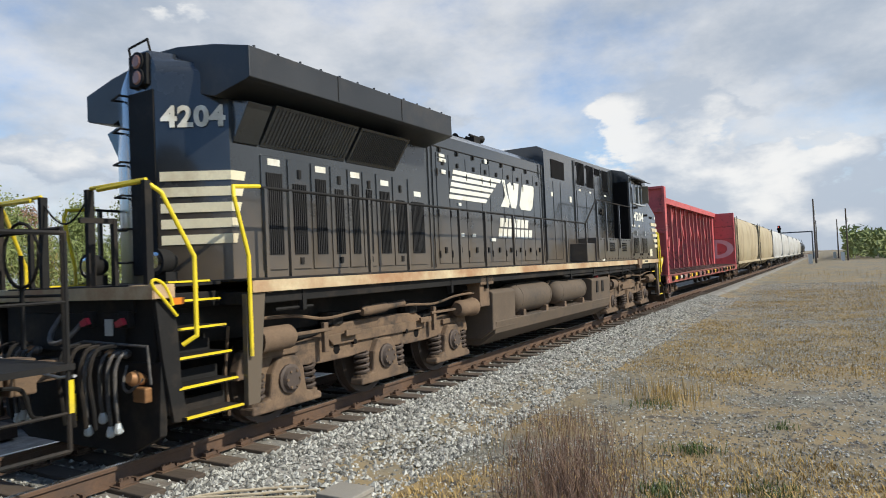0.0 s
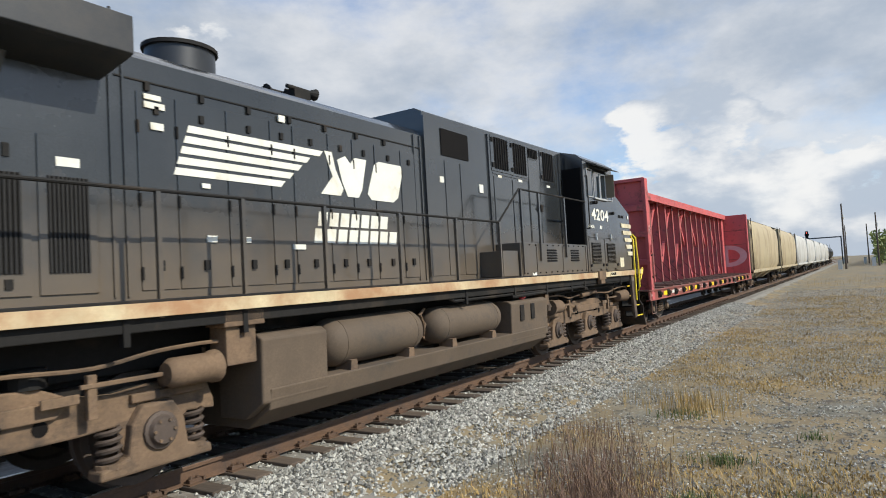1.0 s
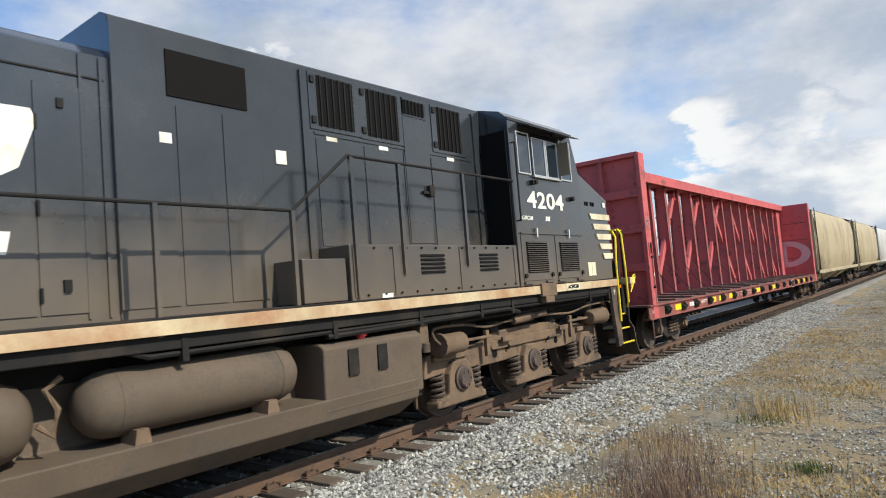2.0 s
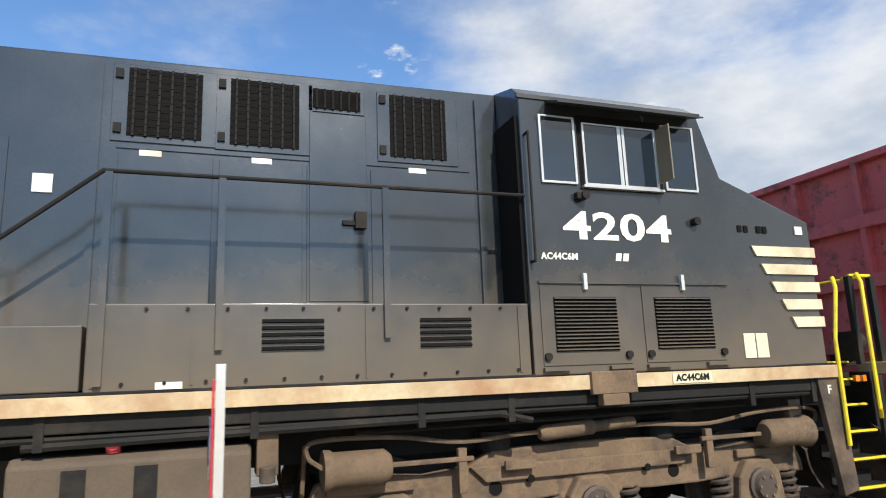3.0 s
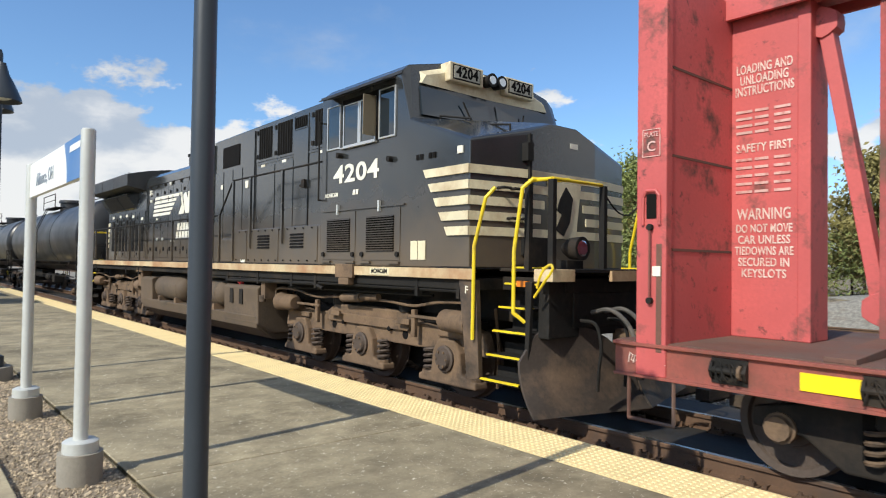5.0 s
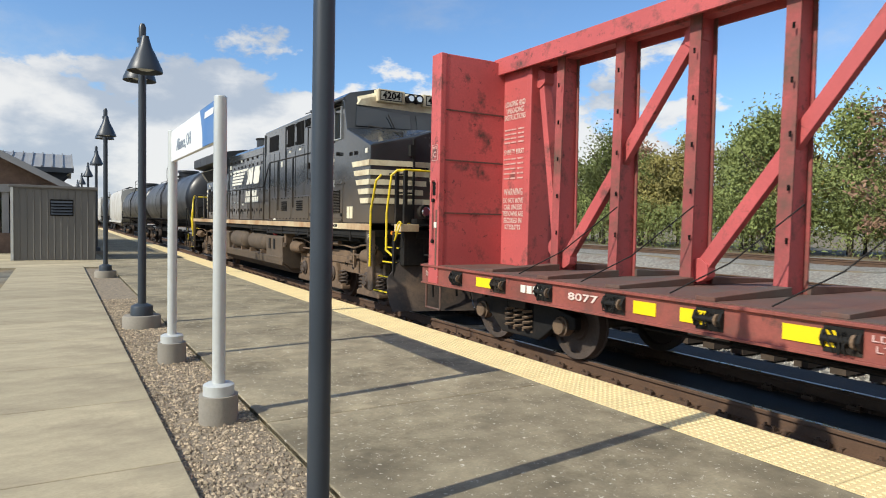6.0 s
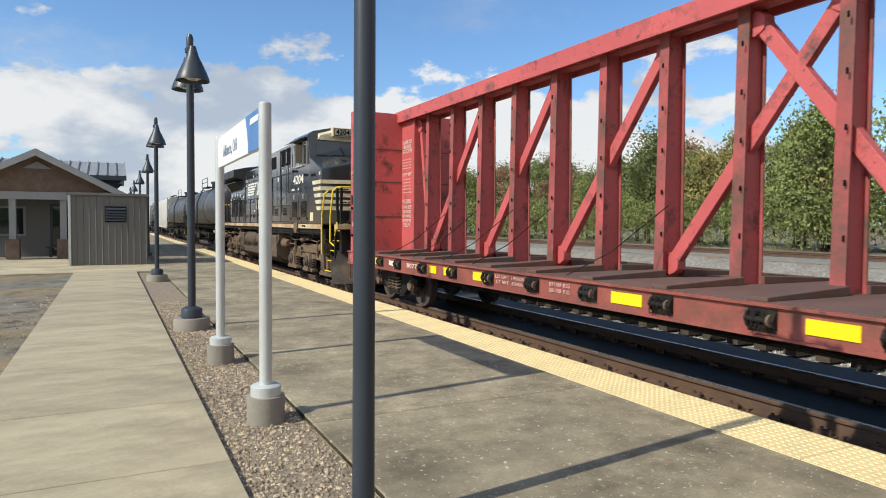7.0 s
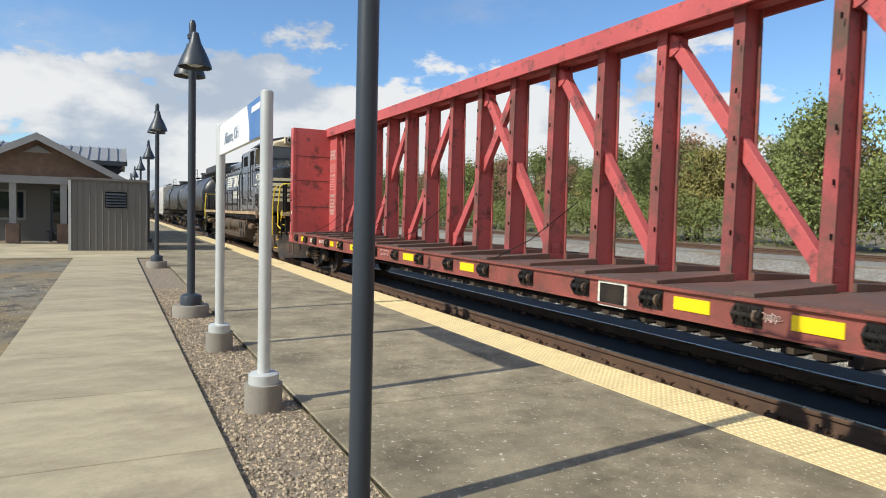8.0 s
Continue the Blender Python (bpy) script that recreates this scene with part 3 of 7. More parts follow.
def cab_details():
    y = -1.55
    for s in (-1, 1):
        for k, (x0, x1, z0, z1) in enumerate(((20.22, 20.57, 3.46, 4.10), (20.68, 21.49, 3.46, 4.06), (21.60, 21.96, 3.46, 4.12))):
            if k == 1:
                # no real recess: a flat black plate paints its shade behind the window
                part("window_recess", G().box(20.62, 21.56, s * 1.551 - 0.003, s * 1.551 + 0.003, 3.41, 4.15), "grille", cab, "flat dark plate painting the recess shade round the sliding window")
            w = part("window", G().box(x0, x1, s * 1.556 - 0.006, s * 1.556 + 0.006, z0, z1), "glass", cab, "dark tinted cab window")
            f = G()
            for a in ((x0 - 0.014, x1 + 0.014, z0 - 0.016, z0 + 0.008), (x0 - 0.014, x1 + 0.014, z1 - 0.006, z1 + 0.010), (x0 - 0.016, x0 + 0.008, z0, z1), (x1 - 0.008, x1 + 0.016, z0, z1)):
                f.box(a[0], a[1], s * 1.562 - 0.012, s * 1.562 + 0.012, a[2], a[3])
            if k == 1:
                f.box(21.06, 21.10, s * 1.562 - 0.012, s * 1.562 + 0.012, z0, z1).box(21.11, 21.14, s * 1.562 - 0.014, s * 1.562 + 0.014, z0, z1)
                f.box(x0 - 0.05, x1 + 0.05, s * 1.575 - 0.03, s * 1.575 + 0.03, z0 - 0.045, z0 - 0.02)
            part("frame", f, "silver", w, "bright aluminium frame", bevel=0.003)
        part("window_visor", G().prism([(s * 1.53, 4.24), (s * 1.78, 4.155), (s * 1.78, 4.17), (s * 1.53, 4.27)], "x", 20.3, 21.95), "black_high", cab)
        part("wind_deflector", G().box(21.505, 21.52, min(s * 1.57, s * 1.78), max(s * 1.57, s * 1.78), 3.50, 4.06), surf("tan_deflector", (0.20, 0.165, 0.11), 0.4, vary=0.1), cab, "tan hinged wind deflector", bevel=0.004)
        # roof gutter and access doors below
        part("drip_rail", G().box(20.1, 22.2, s * 1.565 - 0.015, s * 1.565 + 0.015, 2.505, 2.525), "black", cab)
        for x0, x1 in ((20.24, 20.89), (21.31, 21.97)):
            d = part("louvre_door", G().box(x0 - 0.13, x1 + 0.13, s * 1.555 - 0.006, s * 1.555 + 0.006, 1.78, 2.49), "black", cab, bevel=0.003)
            part("backing", G().box(x0, x1, s * 1.563 - 0.002, s * 1.563 + 0.002, 1.9, 2.385), "grille", d)
            for i in range(15):
                z = 1.915 + i * 0.0325
                part("slat", G().prism([(s * 1.562, z), (s * 1.588, z - 0.004), (s * 1.588, z + 0.004), (s * 1.562, z + 0.013)], "x", x0, x1), "black", d)
            for x in (x0 - 0.09, x1 + 0.09):
                part("latch", G().cyl((x, s * 1.555, 1.86), (x, s * 1.59, 1.86), 0.035, 10), "black_low", d)
            part("hinge", G().box((x0 + x1) / 2 - 0.018, (x0 + x1) / 2 + 0.018, s * 1.575 - 0.02, s * 1.575 + 0.02, 2.45, 2.60), "galv", d)
            for xb in (x0 - 0.01, x1 + 0.01):
                part("foot_bar", G().box(xb - 0.13, xb + 0.13, s * 1.57 - 0.02, s * 1.57 + 0.02, 1.735, 1.765), "black", d)
        for x in (22.45, 22.53, 22.70, 22.78):
            part("vent_hole", G().box(x - 0.025, x + 0.025, s * 1.547 - 0.01, s * 1.547 + 0.01, 3.06, 3.13), "grille", cab)
        part("side_lamp", G().cyl((20.62, s * 1.55, 3.33), (20.62, s * 1.64, 3.33), 0.04, 10).box(20.54, 20.60, s * 1.58 - 0.03, s * 1.58 + 0.03, 3.30, 3.36), "black_low", cab)
        part("side_lamp", G().cyl((21.88, s * 1.55, 3.14), (21.88, s * 1.62, 3.14), 0.04, 10), "black_low", cab)
        part("jack_pad", G().box(20.55, 21.02, s * 1.57 - 0.03, s * 1.57 + 0.03, 1.52, 1.72).box(20.65, 20.92, s * 1.55 - 0.05, s * 1.55 + 0.05, 1.42, 1.52), "truck", loco, "dusty jacking pad", bevel=0.008)
        part("model_plate", G().box(21.43, 21.88, s * 1.565 - 0.006, s * 1.565 + 0.006, 1.58, 1.675), "cream", loco)
        part("cab_number_panel", slab(G(), rect(22.33, 22.47, 1.79, 2.03), -1.551) if s < 0 else G().box(22.33, 22.63, 1.548, 1.556, 1.79, 2.03), "cream", cab)
    part("cab_number_panel", slab(G(), rect(22.485, 22.63, 1.79, 2.03), -1.551), "cream", cab)
    # dark cab door in the rear wall
    part("rear_wall_door", G().box(19.99, 20.03, -1.5, -1.06, 2.35, 4.1), "grille", cab)
    # stripes: side and wrapped nose
    tops = (2.92, 2.735, 2.55, 2.37, 2.19)
    for i, z in enumerate(tops):
        x = 22.57 + 0.105 * i
        part("stripe", slab(G(), [(x, z), (x + 0.055, z - 0.105), (23.42, z - 0.105), (23.42, z)], -1.533, 0.03), "cream", cab, "cream stripe")
        for s in (-1, 1):
            g = G()
            e = 0.0 if i in (0, 4) else 0.25 + 0.07 * i
            pts = [(23.42, s * 1.54), (23.575, s * 0.66), (23.575, s * e)]
            for (xa, ya), (xb, yb) in zip(pts, pts[1:]):
                g.add([(xa, ya, z - 0.105), (xb, yb, z - 0.105), (xb, yb, z), (xa, ya, z), (xa - 0.04, ya, z - 0.105), (xb - 0.04, yb, z - 0.105), (xb - 0.04, yb, z), (xa - 0.04, ya, z)],
                      [(0, 1, 2, 3), (4, 7, 6, 5), (0, 4, 5, 1), (1, 5, 6, 2), (2, 6, 7, 3), (3, 7, 4, 0)])
            part("stripe", g, "cream", cab, "cream stripe round the nose")
    lettering("number", "4204", 0.365, side_plane(21.0 - LX0, -1.556, 3.04), "white", cab, "white road number", bold=0.009, squeeze=1.2)
    lettering("model_mark", "AC44C6M", 0.085, side_plane(20.34 - LX0, -1.556, 2.755), "white", cab, bold=0.003, squeeze=0.38)
    g = G()
    for x in (20.93, 21.01):
        slab(g, [(x, 2.725), (x + 0.06, 2.725), (x + 0.075, 2.80), (x + 0.015, 2.80)], -1.551)
    part("owner_mark", g, "white", cab)
    lettering("model_mark", "AC44C6M", 0.085, side_plane(21.655 - LX0, -1.575, 1.63), "black_low", loco, bold=0.003, squeeze=0.38)
    lettering("front_mark", "F", 0.12, side_plane(23.38 - LX0, -1.535, 1.44), "white", loco, bold=0.003)
    # windshield, number boards, lamps
    for s in (-1, 1):
        a = [(22.19, s * 0.08, 4.06), (22.275, s * 0.08, 3.74), (22.285, s * 1.36, 3.71), (22.15, s * 1.30, 4.13)]
        g = G().add([(x + 0.012, y_, z) for x, y_, z in a] + [(x - 0.03, y_, z) for x, y_, z in a], [(0, 1, 2, 3), (7, 6, 5, 4), (0, 4, 5, 1), (1, 5, 6, 2), (2, 6, 7, 3), (3, 7, 4, 0)])
        ws = part("windshield", g, "glass", cab, "dark raked windshield")
        part("wiper", G().tube([(22.33, s * 0.5, 3.72), (22.27, s * 0.62, 4.0)], 0.012, 6), "black_low", ws)
        g = hull(G(), [(22.06, [(0, 4.18), (s * 1.30, 4.20), (s * 1.26, 4.36), (s * 0.78, 4.50), (0, 4.54)]), (22.16, [(0, 4.15), (s * 1.28, 4.17), (s * 1.2, 4.29), (s * 0.75, 4.42), (0, 4.46)])])
        part("brow_panel", g, "cream", cab, "cream panel above the windshield")
        bx = G().box(22.0, 22.26, min(s * 0.22, s * 0.86), max(s * 0.22, s * 0.86), 4.27, 4.54)
        nb = part("number_board", bx, "cream", cab, "boxed number board", bevel=0.02)
        part("plate", G().box(22.255, 22.268, min(s * 0.29, s * 0.81), max(s * 0.29, s * 0.81), 4.30, 4.51), "black_low", nb, bevel=0.004)
        part("face", G().box(22.260, 22.274, min(s * 0.31, s * 0.79), max(s * 0.31, s * 0.79), 4.32, 4.49), surf("board_face", (0.42, 0.40, 0.33), 0.5), nb)
        lettering("digits", "4204", 0.20, pose(22.277 - LX0, s * 0.55, 4.405, 90, 0, 90), "grille", nb, bold=0.006, squeeze=0.42)
        hl = part("headlight", G().lathe((22.12, s * 0.1, 4.40), (22.33, s * 0.1, 4.40), ((0, 0.08), (0.7, 0.09), (1, 0.1)), 14), "black_low", cab, smooth=True)
        part("lens", G().lathe((22.31, s * 0.1, 4.40), (22.338, s * 0.1, 4.40), ((0, 0.085), (1, 0.06)), 14), "chrome", hl)
        # ditch lights on the front platform
        dl = part("ditch_light", G().lathe((24.35, s * 0.95, 1.93), (24.6, s * 0.95, 1.93), ((0, 0.06), (0.4, 0.12), (1, 0.13)), 16).box(24.3, 24.5, s * 0.95 - 0.14, s * 0.95 + 0.14, 1.70, 1.80), "black_low", loco, smooth=True)
        part("lens", G().lathe((24.59, s * 0.95, 1.93), (24.61, s * 0.95, 1.93), ((0, 0.11), (1, 0.07)), 14), "chrome", dl)
    # roof items
    part("antenna_plate", G().box(20.5, 21.6, -0.5, 0.5, 4.56, 4.60).cyl((20.8, -0.3, 4.6), (20.8, -0.3, 4.68), 0.05).cyl((21.3, 0.2, 4.6), (21.3, 0.2, 4.67), 0.06).cyl((21.5, -0.5, 4.58), (21.5, -0.5, 4.64), 0.03), "black_high", cab)
    part("roof_edge", G().box(20.0, 22.1, -1.565, -1.54, 4.26, 4.30), "black_high", cab)
    part("grab_iron", G().tube([(20.06, -1.56, 2.7), (20.06, -1.62, 2.7), (20.06, -1.62, 3.9), (20.06, -1.56, 3.9)], 0.014, 6), "black_low", cab)
    part("door_handle", G().box(18.45, 18.62, -1.10, -1.06, 3.08, 3.12).box(18.56, 18.66, -1.12, -1.05, 3.05, 3.20), "black_low", loco)
    for k in range(24):
        part("bolt", G().cyl((16.65 + k * 0.14, -1.53, 1.76 if k % 2 else 2.29), (16.65 + k * 0.14, -1.555, 1.76 if k % 2 else 2.29), 0.014, 6), "black_low", loco)
    part("nose_grab_rail", G().tube([(22.9, -0.9, 3.42), (22.9, -0.9, 3.55), (23.4, -0.85, 3.48), (23.4, -0.85, 3.35)], 0.014, 6).tube([(22.35, -1.1, 3.62), (22.35, -1.1, 3.72), (22.85, -1.0, 3.62)], 0.014, 6), "black_low", cab)
    part("nose_panel", G().prism([(-0.24, 2.085), (0.24, 2.085), (0.34, 2.81), (-0.34, 2.81)], "x", 23.55, 23.578), "cream", cab, "cream nose panel under the horse-head mark", bevel=0.003)
    part("nose_emblem", G().prism([(-0.18, 2.2), (-0.02, 2.12), (0.1, 2.3), (0.16, 2.62), (0.02, 2.76), (-0.1, 2.6), (-0.16, 2.45), (-0.06, 2.4)], "x", 23.57, 23.588), "black_low", cab)
    part("door_edge", G().box(23.55, 23.60, -0.70, -0.66, 1.75, 3.36).box(23.5, 23.64, -0.78, -0.68, 3.02, 3.24).box(23.5, 23.64, -0.78, -0.68, 1.86, 2.06), "black_low", cab)
    part("nose_label", G().box(23.555, 23.566, 0.12, 0.28, 3.28, 3.35), "white", cab)
    part("warning_label", slab(G(), rect(23.2, 23.3, 3.06, 3.15), -1.535, 0.012), "white", cab)
    for y, z in ((-1.15, 2.66), (-0.95, 2.66), (-0.82, 2.3), (-1.0, 2.3)):
        part("nose_knob", G().tube([(23.46 - 0.1 * (y + 1), y, z), (23.60, y, z), (23.60, y + 0.12, z)], 0.018, 6), "black_low", cab)
    part("horn", G().lathe((12.2, -0.25, 4.52), (12.75, -0.25, 4.50), ((0, 0.03), (0.8, 0.04), (1, 0.09)), 10).lathe((12.3, -0.12, 4.50), (12.75, -0.12, 4.50), ((0, 0.03), (0.8, 0.04), (1, 0.08)), 10)
         .lathe((12.6, 0.05, 4.52), (12.1, 0.05, 4.50), ((0, 0.03), (0.8, 0.04), (1, 0.09)), 10).box(12.3, 12.6, -0.3, 0.1, 4.28, 4.50), "black_low", loco, "black air horn")
    oval = lambda r: [(10.72 + (0.42 + r) * math.cos(k * 0.2618), (0.36 + r) * math.sin(k * 0.2618)) for k in range(24)]
    ex = part("exhaust_outlet", G().prism(oval(0.0), "z", 4.2, 4.64), "black_high", loco, "dusty oval exhaust outlet", smooth=True)
    part("rim", G().prism(oval(0.035), "z", 4.63, 4.675), "black_low", ex, smooth=True)


cab_details()


def hood_details():
    near = -1.02
    # radiator compartment doors with tall grilles
    doors = [(5.46, 5.86, 3.25, True), (5.90, 6.28, 3.15, False), (6.32, 6.66, 3.25, True), (6.70, 7.02, 3.15, False), (7.06, 7.36, 3.25, True),
             (7.39, 7.66, 3.2, False), (7.72, 8.10, 3.2, True), (8.14, 8.50, 3.1, False), (8.56, 9.05, 3.1, True)]
    for x0, x1, z1, label in doors:
        d = part("hood_door", G().box(x0, x1, near - 0.018, near + 0.01, 1.80, 3.15), "black", loco, bevel=0.004)
        part("grille", G().box(x0 + 0.07, x1 - 0.07, near - 0.022, near - 0.010, 1.98, z1 - 0.30), "grille", d)
        n = max(4, int((x1 - x0 - 0.14) / 0.032))
        for i in range(n):
            x = x0 + 0.085 + (x1 - x0 - 0.17) * i / (n - 1)
            part("grille_bar", G().box(x - 0.008, x + 0.008, near - 0.034, near - 0.02, 1.98, z1 - 0.30), "grille_slat", d)
        if label:
            part("label", G().box((x0 + x1) / 2 - 0.1, (x0 + x1) / 2 + 0.1, near - 0.024, near - 0.012, z1 - 0.21, z1 - 0.13), "white", d)
        else:
            part("latch", G().box((x0 + x1) / 2 - 0.025, (x0 + x1) / 2 + 0.025, near - 0.035, near - 0.012, 2.92, 3.03), "black_low", d)
            part("latch", G().box((x0 + x1) / 2 - 0.03, (x0 + x1) / 2 + 0.03, near - 0.035, near - 0.012, 1.86, 1.94), "black_low", d)
    # engine doors
    x = 9.45
    for w in (0.42, 0.62, 0.62, 0.36, 0.62, 0.48, 0.48, 0.62, 0.42):
        if x + w > 14.2:
            break
        d = part("engine_door", G().box(x + 0.012, x + w - 0.012, near - 0.014, near + 0.01, 1.80, 3.70), "black", loco, bevel=0.004)
        part("latch", G().box(x + w / 2 - 0.03, x + w / 2 + 0.03, near - 0.04, near - 0.012, 1.98, 2.08), "black_low", d)
        part("latch", G().box(x + w / 2 - 0.025, x + w / 2 + 0.025, near - 0.035, near - 0.012, 3.5, 3.58), "black_low", d)
        for zh in (1.9, 2.6, 3.3):
            part("hinge", G().cyl((x + 0.02, near - 0.018, zh), (x + 0.02, near - 0.018, zh + 0.12), 0.014, 6), "black_low", d)
        x += w
    for k in range(12):
        part("wing_bolt", G().cyl((5.0 + k * 0.36, -1.47, 4.20), (5.0 + k * 0.36, -1.47, 4.222), 0.016, 6), "black_high", loco)
    for x in (6.3, 7.7):
        part("wing_seam", G().box(x - 0.006, x + 0.006, -1.556, -1.54, 3.85, 4.17), "black_low", loco)
    for k in range(7):
        part("latch", G().box(9.55 + k * 0.62, 9.60 + k * 0.62, -1.05, -1.02, 3.72, 3.80), "black_low", loco)
    part("roof_seam", G().box(9.25, 14.25, -1.032, -1.018, 3.80, 3.815), "black_low", loco)
    for x in (9.2, 9.33, 14.05, 14.22):
        part("hood_seam", G().box(x - 0.012, x + 0.012, near - 0.02, near + 0.01, 1.75, 4.0), "black", loco)
    # equipment cabinet: grilles and panels
    y = -1.04
    for x0, x1, z0, z1 in ((16.67, 17.25, 3.77, 4.37), (17.48, 18.07, 3.76, 4.37), (18.19, 18.63, 4.17, 4.36), (18.91, 19.47, 3.76, 4.38)):
        d = part("grille_panel", G().box(x0 - 0.12, x1 + 0.12, y - 0.014, y + 0.01, z0 - 0.05, min(z1 + 0.04, 4.40)) if z1 - z0 > 0.3 else G().box(x0 - 0.04, x1 + 0.04, y - 0.014, y + 0.01, z0 - 0.03, z1 + 0.03), "black", loco, bevel=0.004)
        part("grille", G().box(x0, x1, y - 0.018, y - 0.008, z0, z1), "grille", d)
        for i in range(6):
            xx = x0 + (x1 - x0) * (i + 0.5) / 6
            part("vane", G().prism([(xx - 0.012, y - 0.016), (xx - 0.009, y - 0.036), (xx + 0.009, y - 0.036), (xx + 0.012, y - 0.016)], "z", z0, z1), "vane", d)
        mesh_ = G()
        for i in range(9):
            zz = z0 + (z1 - z0) * (i + 0.5) / 9
            mesh_.box(x0, x1, y - 0.040, y - 0.038, zz - 0.002, zz + 0.002)
        part("wire_mesh", mesh_, "grille", d)["kind"] = "stuff"
        for zz in ((z0 + 0.06, z1 - 0.06) if z1 - z0 > 0.3 else ()):
            part("latch", G().box(x0 - 0.10, x0 - 0.04, y - 0.035, y - 0.01, zz - 0.04, zz + 0.04), "black_low", d)
    part("screen", G().box(14.82, 15.70, y - 0.015, y + 0.005, 3.78, 4.23), "grille", loco, "dark wire screen")
    for z0, z1, segs in ((1.80, 3.70, ((14.35, 14.85), (14.9, 15.35), (15.4, 15.85))), (2.36, 3.62, ((16.62, 17.35), (17.4, 18.1), (18.14, 18.68), (18.72, 19.75))), (3.66, 3.70, ((16.6, 19.7),))):
        for x0, x1 in segs:
            part("panel", G().box(x0, x1, y - 0.012, y + 0.01, z0, z1), "black", loco, bevel=0.004)
    part("panel_door", G().box(18.16, 18.68, y - 0.022, y + 0.01, 2.40, 4.13), "black", loco, bevel=0.005)
    for x0, x1, z0, z1 in ((19.78, 19.84, 2.35, 4.42), (16.42, 16.48, 1.8, 4.38), (14.30, 14.36, 1.8, 4.35)):
        part("seam_post", G().box(x0, x1, y - 0.03, y + 0.01, z0, z1), "black", loco)
    for x0, x1 in ((17.74, 18.21), (19.0, 19.45)):
        for i in range(5):
            z = 1.97 + i * 0.052
            part("louvre", G().prism([(-1.533, z), (-1.560, z + 0.006), (-1.533, z + 0.034)], "x", x0, x1), "grille", loco)
    for x in (16.6, 17.25, 18.55, 19.9):
        part("bolt_strip", G().box(x - 0.01, x + 0.01, -1.546, -1.53, 1.74, 2.30), "black", loco)
    for x, z, w, h in ((16.86, 3.63, 0.17, 0.05), (17.75, 3.63, 0.17, 0.05), (19.17, 3.64, 0.17, 0.05), (18.41, 3.96, 0.15, 0.13), (14.78, 3.37, 0.12, 0.1), (16.1, 3.33, 0.14, 0.15),
                       (9.62, 3.66, 0.18, 0.05), (9.64, 3.58, 0.22, 0.06), (9.66, 3.38, 0.14, 0.07), (10.25, 2.30, 0.12, 0.07), (10.7, 2.30, 0.12, 0.06), (11.5, 2.23, 0.2, 0.06), (11.3, 3.75, 0.1, 0.08), (17.1, 1.74, 0.18, 0.05), (10.2, 2.85, 0.1, 0.05)):
        yy = -1.545 if z < 2 else near - 0.035
        part("label", G().box(x - w / 2, x + w / 2, yy, yy + 0.02, z - h / 2, z + h / 2), "white", loco)
    # company stripes, emblem and name as plain shapes
    yl = near - 0.016
    for i in range(5):
        z = 2.935 + i * 0.112
        x0 = 9.83 + (z - 2.93) * 0.37
        x1 = 11.25 + (z - 2.93) * (1.3 if i < 4 else 1.5)
        part("emblem_stripe", slab(G(), [(x0, z), (x1, z), (x1 + 0.07, z + 0.075), (x0 + 0.028, z + 0.075)], yl), "white", loco)
    for pts in ([(11.93, 2.91), (12.30, 2.91), (12.36, 3.0), (12.22, 3.25), (12.16, 3.47), (12.02, 3.47), (12.16, 3.15)],
                [(12.44, 2.91), (12.66, 2.91), (12.74, 3.02), (12.86, 3.45), (12.62, 3.45), (12.52, 3.36), (12.42, 3.45), (12.26, 3.38), (12.34, 3.1)],
                [(12.86, 2.98), (12.94, 2.90), (13.44, 2.90), (13.56, 2.97), (13.70, 3.36), (13.66, 3.46), (13.14, 3.46), (13.03, 3.40)]):
        part("emblem_shape", slab(G(), pts, yl), "white", loco)
    for n, z, x0, x1 in ((7, 2.50, 11.84, 13.3), (8, 2.285, 11.76, 13.5)):
        w = (x1 - x0) / n
        for i in range(n):
            x = x0 + i * w
            part("name_bar", slab(G(), [(x, z), (x + w * 0.78, z), (x + w * 0.78 + 0.035, z + 0.18), (x + 0.035, z + 0.18)], yl), "white", loco)
    # number and stripes on the angled rear corner
    a, b = Vector((5.02, -1.02, 0)), Vector((4.58, -0.40, 0))
    mid, turn = (a + b) / 2, math.degrees(math.atan2(a.y - b.y, a.x - b.x))
    m = pose(mid.x - LX0 - 0.012, mid.y - 0.009, 3.52, 90, 0, turn)
    lettering("number", "4204", 0.32, m, "white", loco, "white road number", bold=0.012, squeeze=0.70)
    for i in range(5):
        z = 2.115 + i * 0.176
        g = G()
        d = Vector((-0.010, -0.007, 0))
        pa, pb = a + d + Vector((0.0, 0, 0)), b + d
        g.add([(pa.x, pa.y, z), (pb.x, pb.y, z), (pb.x, pb.y, z + 0.105), (pa.x, pa.y, z + 0.105), (a.x + 0.02, a.y, z), (b.x + 0.02, b.y, z), (b.x + 0.02, b.y, z + 0.105), (a.x + 0.02, a.y, z + 0.105)],
              [(0, 1, 2, 3), (4, 7, 6, 5), (0, 4, 5, 1), (1, 5, 6, 2), (2, 6, 7, 3), (3, 7, 4, 0)])
        e = (0.20, 0.165, 0.13, 0.10, 0.07)[4 - i]
        part("stripe_end", G().prism([(5.01, z), (5.0 + e, z), (5.0 + e + 0.03, z + 0.105), (5.01, z + 0.105)], "y", -1.032, -1.015), "cream", loco)
        part("stripe", g, "cream", loco, "cream stripe round the hood end")
    part("rear_door", G().box(4.565, 4.582, -0.34, 0.10, 1.80, 3.86), "black_low", loco, "dark recessed hood door", bevel=0.004)
